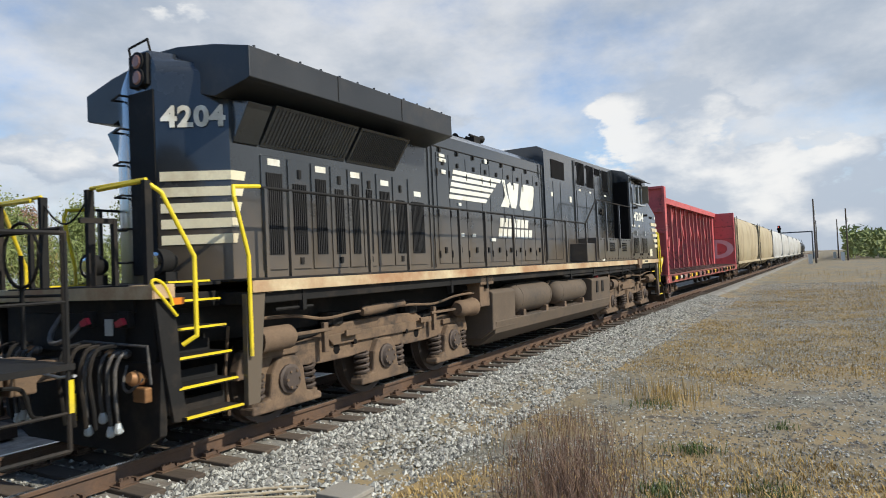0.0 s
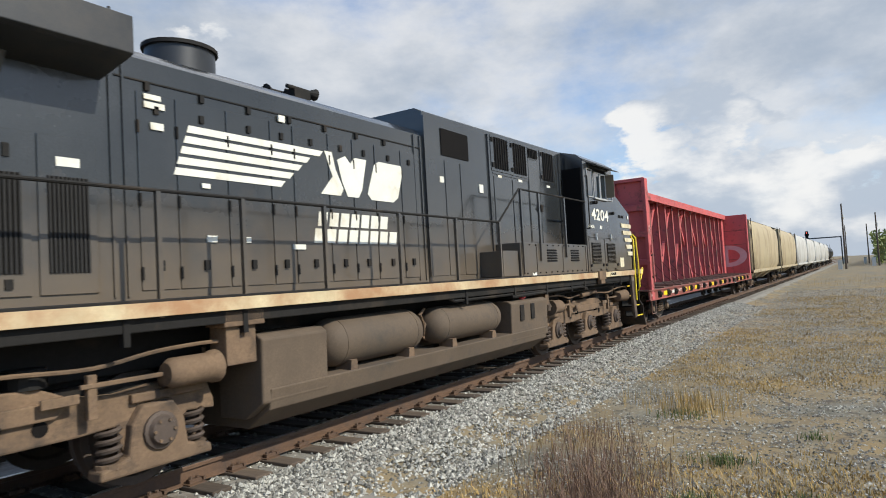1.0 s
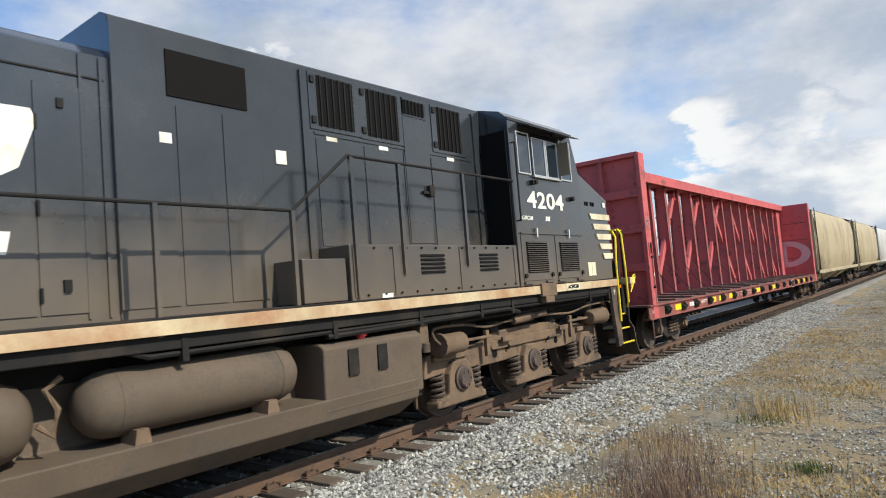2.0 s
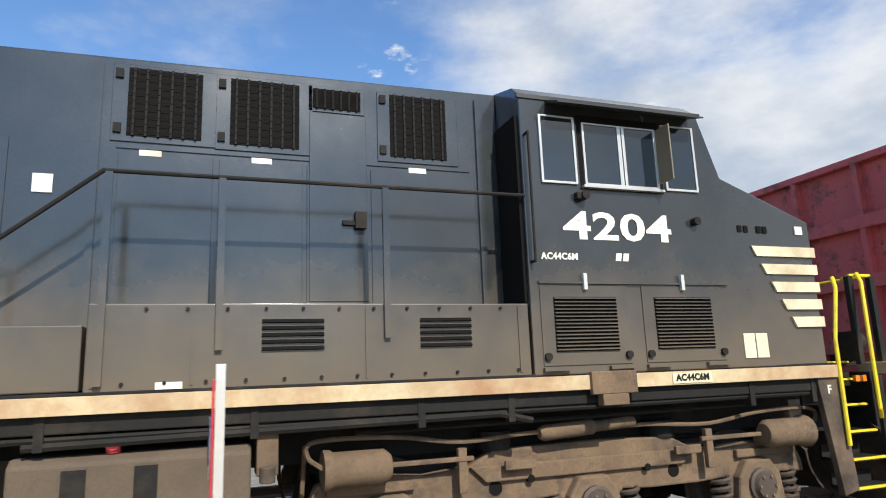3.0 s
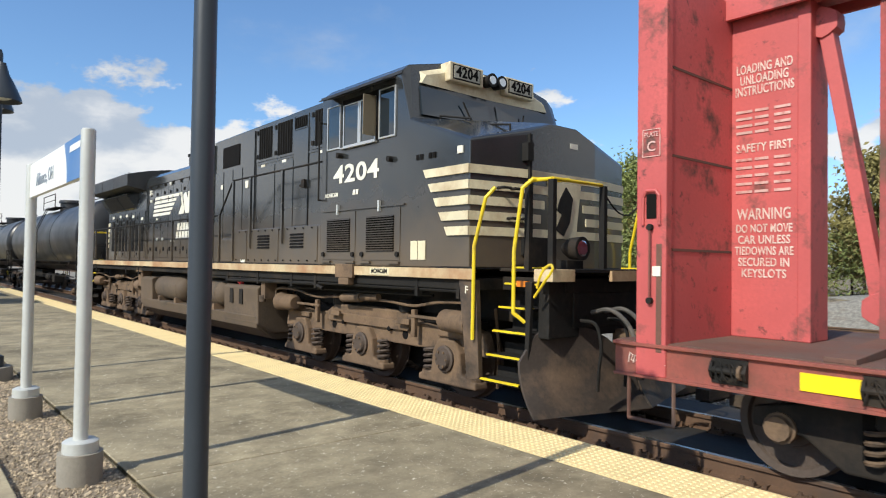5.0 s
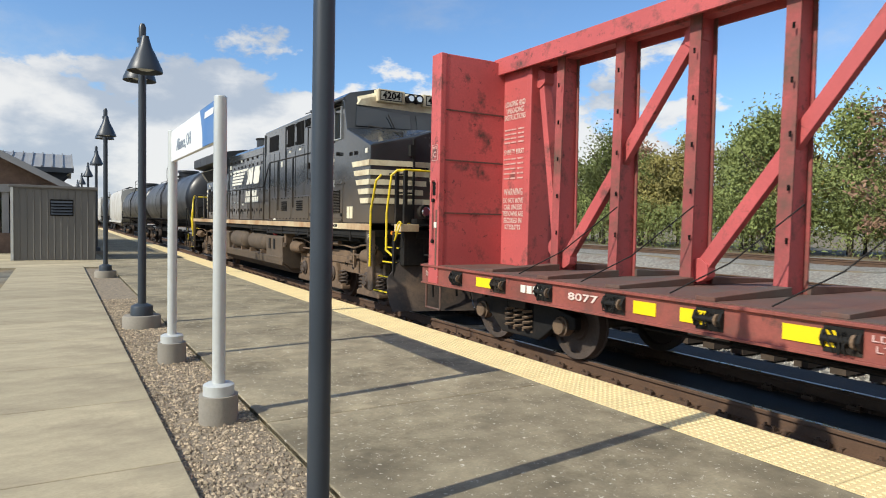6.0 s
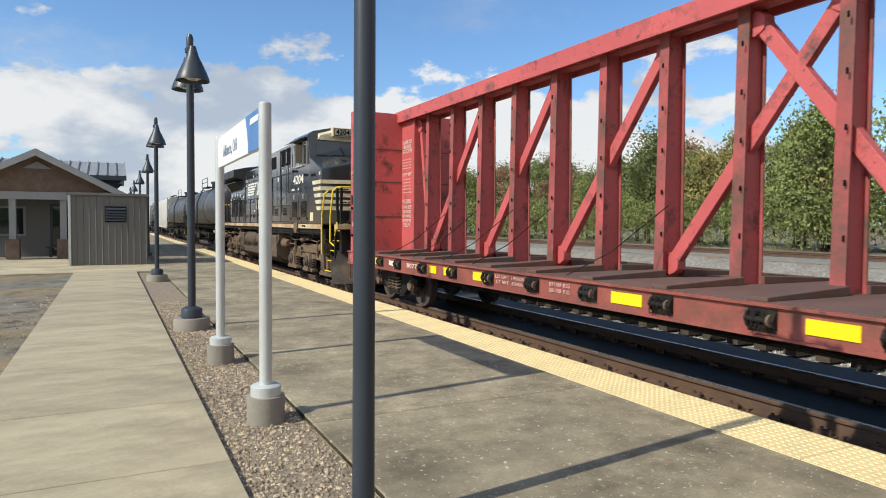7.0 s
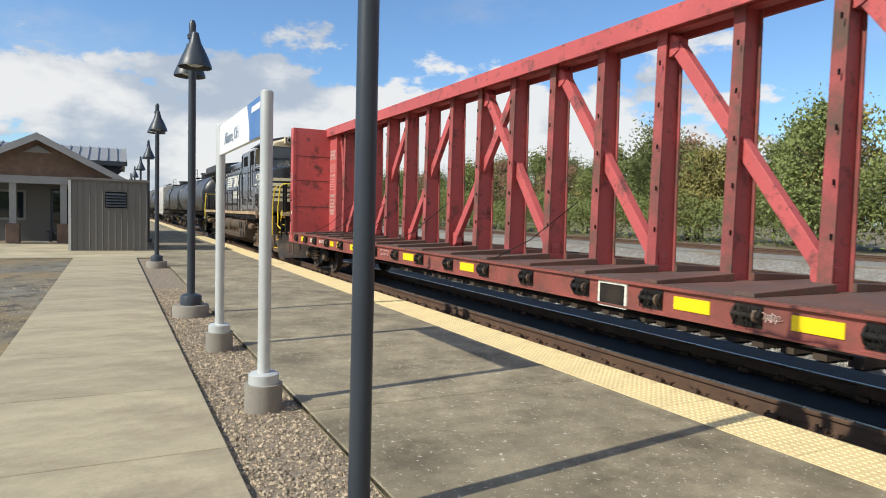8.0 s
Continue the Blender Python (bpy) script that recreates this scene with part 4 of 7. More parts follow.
    part("light_box", G().box(4.54, 4.60, -0.28, 0.04, 3.92, 4.28), "black_low", loco, bevel=0.01)
    for y in (-0.62, 0.62):
        dl = part("ditch_light", G().lathe((4.55, y, 1.93), (4.33, y, 1.93), ((0, 0.08), (0.4, 0.13), (1, 0.14)), 16), "black_low", loco, smooth=True)
        part("lens", G().lathe((4.335, y, 1.93), (4.315, y, 1.93), ((0, 0.115), (1, 0.07)), 14), "chrome", dl)
        part("foot", G().box(4.38, 4.52, y - 0.1, y + 0.1, 1.70, 1.82), "black_low", dl)
    for k, z in enumerate((4.19, 4.01)):
        hl = part("headlight", G().lathe((4.60, -0.13, z), (4.52, -0.13, z), ((0, 0.11), (1, 0.11)), 14), "black_low", loco, smooth=True)
        part("lens", G().lathe((4.525, -0.13, z), (4.51, -0.13, z), ((0, 0.09), (1, 0.06)), 14), surf("amber_lens", (0.35, 0.16, 0.10), 0.2), hl)
    for i in range(6):
        z = 1.95 + i * 0.38
        part("grab_iron", G().tube([(4.60, 0.12, z), (4.48, 0.14, z), (4.56, 0.40, z), (4.68, 0.36, z)], 0.013, 6), "black_low", loco)
    part("grab_iron", G().tube([(4.66, -0.2, 4.30), (4.62, -0.2, 4.46), (4.66, 0.2, 4.44), (4.70, 0.2, 4.22)], 0.013, 6), "black_low", loco)


hood_details()


def rails_and_steps():
    for s in (-1, 1):
        y = s * 1.5
        for x in (5.05, 5.42, 6.88, 7.8, 9.33, 10.27, 11.46, 12.92, 14.39, 15.83):
            part("handrail_post", G().box(x - 0.022, x + 0.022, y - 0.022, y + 0.022, 1.55, 2.67), "black", loco)
        for x, z0 in ((16.64, 1.75), (17.43, 1.98), (18.72, 2.05)):
            part("handrail_post", G().box(x - 0.026, x + 0.026, min(s * 1.535, s * 1.575), max(s * 1.535, s * 1.575), z0, 3.30), "black", loco)
        part("handrail", G().tube([(4.98, y, 2.68), (15.83, y, 2.67), (16.60, s * 1.55, 3.31), (20.02, s * 1.55, 3.31)], 0.018, 8), "black_low", loco, "black walkway handrail")
        for xa, xb, xc in ((4.62, 4.74, 4.98), (23.62, 23.53, 0)):
            if xc:
                part("stair_handrail", G().tube([(xc, y, 2.69), (xa, y, 2.66), (4.60, s * 1.53, 2.55), (xb, s * 1.56, 1.95), (xb, s * 1.56, 0.92)], 0.022, 8), "yellow", loco, "yellow grab rail")
                part("stair_handrail", G().tube([(3.74, s * 0.6, 2.64), (3.76, s * 1.3, 2.66), (3.86, s * 1.4, 2.55), (4.12, s * 1.5, 1.95), (4.12, s * 1.5, 1.2), (4.02, s * 1.42, 1.12)], 0.022, 8), "yellow", loco, "yellow grab rail")
            else:
                part("stair_handrail", G().tube([(23.75, s * 1.45, 2.62), (23.68, s * 1.53, 2.5), (23.53, s * 1.56, 1.95), (23.52, s * 1.56, 0.88)], 0.022, 8), "yellow", loco, "yellow grab rail")
                part("stair_handrail", G().tube([(24.45, s * 1.0, 2.68), (24.24, s * 1.36, 2.68), (24.17, s * 1.45, 2.58), (24.1, s * 1.5, 1.9), (24.1, s * 1.5, 1.22), (24.2, s * 1.42, 1.12)], 0.022, 8), "yellow", loco, "yellow grab rail")
        for x0, x1, e in ((3.88, 4.72, -1), (23.5, 24.32, 1)):
            # stairwell side plates and treads
            if e < 0:
                plate = [(4.72, 1.56), (4.98, 1.56), (4.86, 0.42), (4.70, 0.42)]
                outer = [(3.74, 1.56), (3.90, 1.56), (3.97, 1.30), (3.99, 0.78), (4.06, 0.40), (3.90, 0.42), (3.80, 1.0)]
            else:
                plate = [(23.24, 1.56), (23.53, 1.56), (23.60, 0.44), (23.40, 0.40)]
                outer = [(24.20, 1.56), (24.30, 1.56), (24.27, 1.0), (24.24, 0.45), (24.19, 0.45), (24.21, 1.0)]
            part("step_side", G().prism(plate, "y", min(s * 1.46, s * 1.53), max(s * 1.46, s * 1.53)), "plough" if e > 0 else "black", loco, bevel=0.006)
            part("tread_edge", G().box(x0 + 0.22, x1 - 0.12, min(s * 1.06, s * 1.13), max(s * 1.06, s * 1.13), 1.703, 1.722), "yellow", loco, "yellow walkway edge")
            part("step_side", G().prism(outer, "y", min(s * 1.38, s * 1.43), max(s * 1.38, s * 1.43)), "black_low", loco, bevel=0.006)
            for k in range(5):
                z = 0.42 + k * 0.27
                xa = (3.98 - 0.02 * k, 4.66) if e < 0 else (23.60 + 0.02 * k, 24.19)
                ya, yb = s * (1.50 - 0.075 * k), s * (1.20 - 0.10 * k)
                t = part("step", G().box(xa[0], xa[1], min(ya, yb), max(ya, yb), z, z + 0.03).box(xa[0], xa[1], min(yb, yb + s * 0.02), max(yb, yb + s * 0.02), z, z + 0.15), "black_low", loco)
                part("edge", G().box(xa[0], xa[1], min(ya, ya + s * 0.012), max(ya, ya + s * 0.012), z + 0.014, z + 0.031).box(xa[0], xa[1], min(ya, ya - s * 0.025), max(ya, ya - s * 0.025), z + 0.03, z + 0.035), "yellow", t, "yellow step edge")
            xm = 3.95 if e < 0 else 24.0
            part("marker_light", G().box(xm, xm + 0.16, s * 1.33 - 0.02, s * 1.33 + 0.02, 1.50, 1.565), surf("amber_marker", (0.75, 0.22, 0.02), 0.3), loco, "amber marker")
            # loop of the cut lever
            xl = 3.78 if e < 0 else 24.52
            part("yellow_loop", G().hose([(xl - 0.16 * e, s * 1.46, 1.40), (xl - 0.02 * e, s * 1.47, 1.56), (xl + 0.07 * e, s * 1.47, 1.66), (xl + 0.10 * e, s * 1.47, 1.72), (xl + 0.06 * e, s * 1.47, 1.745), (xl - 0.02 * e, s * 1.47, 1.70), (xl - 0.08 * e, s * 1.47, 1.60), (xl - 0.12 * e, s * 1.46, 1.50)], 0.015, 7), "yellow", loco)
    # end railings
    for x, e in ((3.76, -1), (24.48, 1)):
        for y in (-1.32, -0.42, 0.42, 1.32):
            part("end_post", G().box(x - 0.035, x + 0.035, y - 0.03, y + 0.03, 1.68, 2.66), "black_low", loco)
        for s in (-1, 1):
            part("end_rail", G().tube([(x, s * 0.45, 2.67), (x, s * 1.32, 2.67)], 0.02, 8), "yellow", loco, "yellow end rail")
            if e > 0:
                part("end_post", G().box(x - 0.37, x - 0.30, s * 1.32 - 0.03, s * 1.32 + 0.03, 1.68, 2.66), "black_low", loco)
                part("end_rail", G().tube([(x - 0.33, s * 1.32, 2.67), (x, s * 1.32, 2.67)], 0.02, 8), "yellow", loco, "yellow end rail")
                part("plate", G().box(x - 0.32, x - 0.30, s * 1.32 - 0.02, s * 1.32 + 0.32 * -s, 1.72, 2.05), "black_low", loco)
            else:
                part("end_brace", G().box(x + 0.02, x + 0.06, s * 0.75 - 0.03, s * 0.75 + 0.03, 1.68, 2.35).box(x - 0.3, x + 0.06, s * 0.75 - 0.02, s * 0.75 + 0.02, 2.30, 2.35), "black_low", loco)
        part("safety_chain", G().rope([(x, -0.42 + i * 0.084, 2.6 - 0.25 * math.sin(i * math.pi / 10)) for i in range(11)], 0.01, 5), "black_low", loco)
        # coupler, draft box, hoses
        part("draft_box", G().box(min(x - 0.2 * e, x - 0.05 * e), max(x - 0.2 * e, x - 0.05 * e), -1.3, 1.3, 0.95, 1.6), "black_low", loco, bevel=0.01)
        part("coupler", G().box(min(x - 0.1 * e, x + 0.55 * e), max(x, x + 0.55 * e), -0.09, 0.09, 0.80, 1.0).box(min(x + 0.42 * e, x + 0.62 * e), max(x + 0.42 * e, x + 0.62 * e), -0.2, 0.16, 0.72, 1.06), "truck", loco, "rusty knuckle coupler", bevel=0.02)
        for k, y in enumerate((-0.95, -0.45, 0.5, 0.7) if e > 0 else (-0.95, -0.8, -0.62, -0.45, 0.5, 0.7)):
            part("air_hose", G().hose([(x + 0.1 * e, y, 1.15), (x + 0.28 * e, y + 0.02, 1.12), (x + 0.34 * e, y + 0.04, 0.9), (x + 0.30 * e, y + 0.06, 0.62), (x + 0.26 * e, y + 0.1, 0.40)], 0.02, 6), "black_low", loco)
        for s in (-1, 1):
            if e < 0:
                continue
            # curved blade of the plough, one wing a side
            vs, fs, nu, nz = [], [], 9, 6
            for iu in range(nu):
                u = iu / (nu - 1)
                top = (0.70, 0.98, 1.08, 1.10, 1.07, 1.02, 0.92, 0.78, 0.62)[iu]
                for iz in range(nz):
                    z = 0.13 + (top - 0.13) * iz / (nz - 1)
                    lean = 0.22 * (1 - iz / (nz - 1)) ** 2
                    vs.append((24.22 + 0.42 * u + lean, s * (1.50 * (1 - u) + 0.02), z))
            fs = [(i * nz + k, (i + 1) * nz + k, (i + 1) * nz + k + 1, i * nz + k + 1) for i in range(nu - 1) for k in range(nz - 1)]
            n = len(vs)
            back = [(a - 0.03, b_, c) for a, b_, c in vs]
            rim = [i * nz for i in range(nu)] + [(nu - 1) * nz + k for k in range(1, nz)] + [i * nz + nz - 1 for i in range(nu - 2, -1, -1)] + [k for k in range(nz - 2, 0, -1)]
            fs = fs + [tuple(n + i for i in reversed(q)) for q in fs] + [(rim[i], rim[(i + 1) % len(rim)], n + rim[(i + 1) % len(rim)], n + rim[i]) for i in range(len(rim))]
            part("plough_blade", G().add(vs + back, fs), "plough", loco, "scuffed brown-black plough blade", smooth=True)
        if e < 0:
            part("pilot", G().prism([(-1.40, 0.98), (1.40, 0.98), (1.35, 0.3), (0.9, 0.1), (-0.9, 0.1), (-1.35, 0.3)], "x", 3.80, 3.88), "black_low", loco, bevel=0.01)


def rear_hoses():
    """Air hoses, cocks, receptacle and cable on the rear pilot."""
    x = 3.78
    for k, (y, low) in enumerate(((-0.98, 0.34), (-0.86, 0.30), (-0.74, 0.42), (-0.50, 0.28), (0.55, 0.32), (0.68, 0.34), (0.8, 0.3))):
        h = part("air_hose", G().hose([(x, y, 1.06), (x - 0.10, y - 0.01, 1.05), (x - 0.15, y + 0.01, 0.92), (x - 0.14, y + 0.03, 0.65), (x - 0.11, y + 0.05, low + 0.08)], 0.019, 7), "hose", loco, "worn rubber air hose", smooth=True)
        part("glad_hand", G().lathe((x - 0.11, y + 0.05, low + 0.09), (x - 0.10, y + 0.06, low - 0.02), ((0, 0.022), (0.4, 0.04), (0.8, 0.045), (1, 0.02)), 8), "galv", h)
        part("cock", G().lathe((x - 0.01, y, 1.06), (x - 0.09, y, 1.06), ((0, 0.035), (0.5, 0.045), (1, 0.028)), 8), "bronze" if k % 3 == 2 else "hose", h)
    for y in (-0.55, -0.30):
        part("front_hose", G().hose([(24.5, y - 0.1, 1.22), (24.72, y - 0.06, 1.26), (24.9, y, 1.12), (24.98, y + 0.05, 0.88), (24.95, y + 0.08, 0.66)], 0.026, 8), "hose", loco, "thick grey rubber hose", smooth=True)
    part("cable_loop", G().hose([(x - 0.02, -0.95, 0.95), (x - 0.08, -0.98, 0.78), (x - 0.09, -1.06, 0.72), (x - 0.08, -1.14, 0.76), (x - 0.03, -1.2, 0.84)], 0.014, 6), "hose", loco, smooth=True)
    part("jumper_cable", G().hose([(x, 0.15, 1.42), (x - 0.14, 0.10, 1.25), (x - 0.2, -0.02, 1.16), (x - 0.16, -0.2, 1.2), (x - 0.02, -0.3, 1.38)], 0.026, 7), "hose", loco, smooth=True)
    br = part("angle_cock", G().lathe((x + 0.02, -1.14, 0.82), (x - 0.13, -1.14, 0.86), ((0, 0.05), (0.4, 0.06), (0.7, 0.075), (1, 0.05)), 12), "bronze", loco, "dull bronze cock", smooth=True)
    part("cock_body", G().box(x - 0.06, x + 0.02, -1.27, -1.08, 0.62, 0.76), "bronze", br, bevel=0.015)
    for y in (-0.38, -0.95):
        rc = part("receptacle", G().box(x - 0.05, x + 0.03, y - 0.08, y + 0.08, 1.30, 1.46), "black_low", loco, bevel=0.015)
        part("red_tab", G().prism([(y - 0.07, 1.34), (y + 0.05, 1.31), (y + 0.07, 1.36), (y - 0.03, 1.40)], "x", x - 0.09, x - 0.05), "handle_red", rc)
    part("uncoupling_lever", G().tube([(x - 0.06, -1.36, 0.80), (x - 0.06, -1.32, 1.14), (x - 0.07, -0.35, 1.17), (x - 0.12, -0.05, 1.1)], 0.013, 6), "hose", loco)
    part("builder_plate", G().box(x - 0.012, x + 0.01, -0.72, -0.60, 1.22, 1.38), "galv", loco, bevel=0.003)
    part("rear_reflector", G().box(x - 0.012, x + 0.01, -0.05, 0.0, 0.35, 0.62), "yellow", loco)


rails_and_steps()
rear_hoses()


def wheelset(parent, x, r, origin, half=0.86):
    """An axle with two wheels, turning about its own middle."""
    g = Geo()
    prof = ((0, r * 0.25), (0.02, r * 0.42), (0.3, r * 0.45), (0.35, r * 0.82), (0.1, r * 0.86), (0.05, r), (0.85, r * 1.005), (0.87, r * 1.06), (1.0, r * 1.05), (1.0, r * 0.86), (0.7, r * 0.8), (0.7, r * 0.3))
    for s in (-1, 1):
        g.lathe((0, s * half, 0), (0, s * (half - 0.145), 0), prof, 28)
    g.cyl((0, -half, 0), (0, half, 0), r * 0.17, 12)
    for s in (-1, 1):
        for k in range(6):
            a = k * math.pi / 3
            g.cyl((r * 0.2 * math.cos(a), s * (half + 0.005), r * 0.2 * math.sin(a)), (r * 0.2 * math.cos(a), s * (half + 0.03), r * 0.2 * math.sin(a)), 0.02, 6)
    w = part("wheelset", g, "wheel", parent, "steel wheels on an axle", smooth=True)
    w.location = (x - origin, 0, r)
    WHEELS.append((w, r))
    return w


def loco_truck(xc):
    ax = (-1.93, 0.0, 1.93)
    for s in (-1, 1):
        y0, y1 = s * 0.98, s * 1.12
        top = [(-2.60, 0.70), (-2.52, 0.90), (-2.2, 0.96), (-1.6, 0.90), (-1.2, 0.94), (-0.95, 1.06), (-0.3, 1.08), (0.3, 1.08), (0.95, 1.06), (1.2, 0.94), (1.6, 0.90), (2.2, 0.96), (2.52, 0.90), (2.60, 0.70)]
        bottom = []
        for a in reversed(ax):
            bottom += [(a + 0.68, 0.60), (a + 0.36, 0.62), (a + 0.28, 0.34), (a - 0.28, 0.34), (a - 0.36, 0.62), (a - 0.68, 0.60)]
        f = part("side_frame", G().prism([(xc + a, z) for a, z in top + bottom], "y", min(y0, y1), max(y0, y1)), "truck", loco, "brown dust-covered truck side frame", bevel=0.02)
        part("rib", G().prism([(xc - 1.2, 0.94), (xc + 1.2, 0.94), (xc + 1.05, 0.80), (xc - 1.05, 0.80)], "y", s * 1.12, s * 1.17).box(xc - 2.45, xc - 1.7, s * 1.145 - 0.03, s * 1.145 + 0.03, 0.80, 0.88).box(xc + 1.7, xc + 2.45, s * 1.145 - 0.03, s * 1.145 + 0.03, 0.80, 0.88), "truck", f, bevel=0.012)
        for a in ax:
            x = xc + a
            part("journal_box", G().prism([(x - 0.56, 0.20), (x + 0.56, 0.20), (x + 0.55, 0.29), (x + 0.30, 0.35), (x + 0.26, 0.62), (x + 0.15, 0.78), (x - 0.15, 0.78), (x - 0.26, 0.62), (x - 0.30, 0.35), (x - 0.55, 0.29)], "y", min(s * 1.0, s * 1.22), max(s * 1.0, s * 1.22)), "truck", f, bevel=0.025)
            part("bearing_cap", G().lathe((x, s * 1.2, 0.53), (x, s * 1.30, 0.53), ((0, 0.17), (0.5, 0.17), (0.6, 0.14), (1, 0.12)), 16), "wheel", f, smooth=True)
            for k in range(6):
                w = k * math.pi / 3
                part("bolt", G().cyl((x + 0.1 * math.cos(w), s * 1.29, 0.53 + 0.1 * math.sin(w)), (x + 0.1 * math.cos(w), s * 1.315, 0.53 + 0.1 * math.sin(w)), 0.016, 6), "truck", f)
            for d in (-0.42, 0.42):
                if abs(a + d) < 2.5:
                    part("spring", G().coil(x + d, s * 1.11, 0.32, 0.62, 0.09, 0.024, 4), "wheel", f, smooth=True)
                    part("spring_seat", G().cyl((x + d, s * 1.11, 0.28), (x + d, s * 1.11, 0.33), 0.12, 12), "truck", f)
        for a in (-0.95, 0.95, -0.62, 0.62):
            part("casting_hole", G().cyl((xc + a, s * 1.10, 0.74 if abs(a) > 0.8 else 0.80), (xc + a, s * 1.125 if abs(a) > 0.8 else s * 1.176, 0.74 if abs(a) > 0.8 else 0.80), 0.065 if abs(a) > 0.8 else 0.035, 12), "grille", f)
        for e in (-1, 1):
            # brake cylinders at the ends, with rigging
            part("brake_cylinder", G().lathe((xc + e * 1.95, s * 1.30, 1.03), (xc + e * 2.50, s * 1.30, 1.03), ((0, 0.10), (0.1, 0.14), (0.85, 0.14), (0.9, 0.16), (1, 0.16)), 16).box(xc + e * 2.1 - 0.1, xc + e * 2.1 + 0.1, min(s * 1.1, s * 1.3), max(s * 1.1, s * 1.3), 0.9, 1.0), "truck", loco, "dusty brake cylinder", smooth=True)
            part("brake_lever", G().box(min(xc + e * 1.2, xc + e * 1.95), max(xc + e * 1.2, xc + e * 1.95), s * 1.26 - 0.02, s * 1.26 + 0.02, 1.01, 1.05).box(xc + e * 1.3 - 0.04, xc + e * 1.3 + 0.04, s * 1.24 - 0.03, s * 1.24 + 0.03, 0.75, 1.12)
                 .box(xc + e * 0.9, xc + e * 0.9 + 0.3, s * 1.24 - 0.02, s * 1.24 + 0.02, 0.9, 0.98), "truck", f, bevel=0.008)
            part("brake_pipe", G().hose([(xc + e * 2.5, s * 1.34, 1.05), (xc + e * 2.62, s * 1.34, 1.15), (xc + e * 2.55, s * 1.32, 1.26), (xc + e * 1.9, s * 1.30, 1.25), (xc + e * 1.3, s * 1.26, 1.17), (xc + e * 0.6, s * 1.22, 1.20), (xc, s * 1.2, 1.18)], 0.02, 6), "truck", f)
        part("damper", G().lathe((xc - 0.55, s * 1.24, 1.19), (xc + 0.45, s * 1.24, 1.24), ((0, 0.05), (0.05, 0.07), (0.55, 0.07), (0.56, 0.05), (1, 0.05)), 12), "truck", f, smooth=True)
        for d in (-0.9, 0.9):
            part("secondary_spring", G().cyl((xc + d, s * 1.0, 1.06), (xc + d, s * 1.0, 1.22), 0.16, 14), "black_low", f)
        # low tie bar and sand pipes
        for e in (-1, 1):
            part("sand_pipe", G().rope([(xc + e * 2.6, s * 1.0, 1.2), (xc + e * 2.62, s * 0.95, 0.7), (xc + e * 2.5, s * 0.85, 0.2)], 0.02, 6), "truck", f)
    part("bolster", G().box(xc - 2.3, xc + 2.3, -0.95, 0.95, 0.62, 1.0), "black_low", loco)
    for a in ax:
        wheelset(loco, xc + a, 0.53, LX0)


loco_truck(7.53)
loco_truck(20.73)


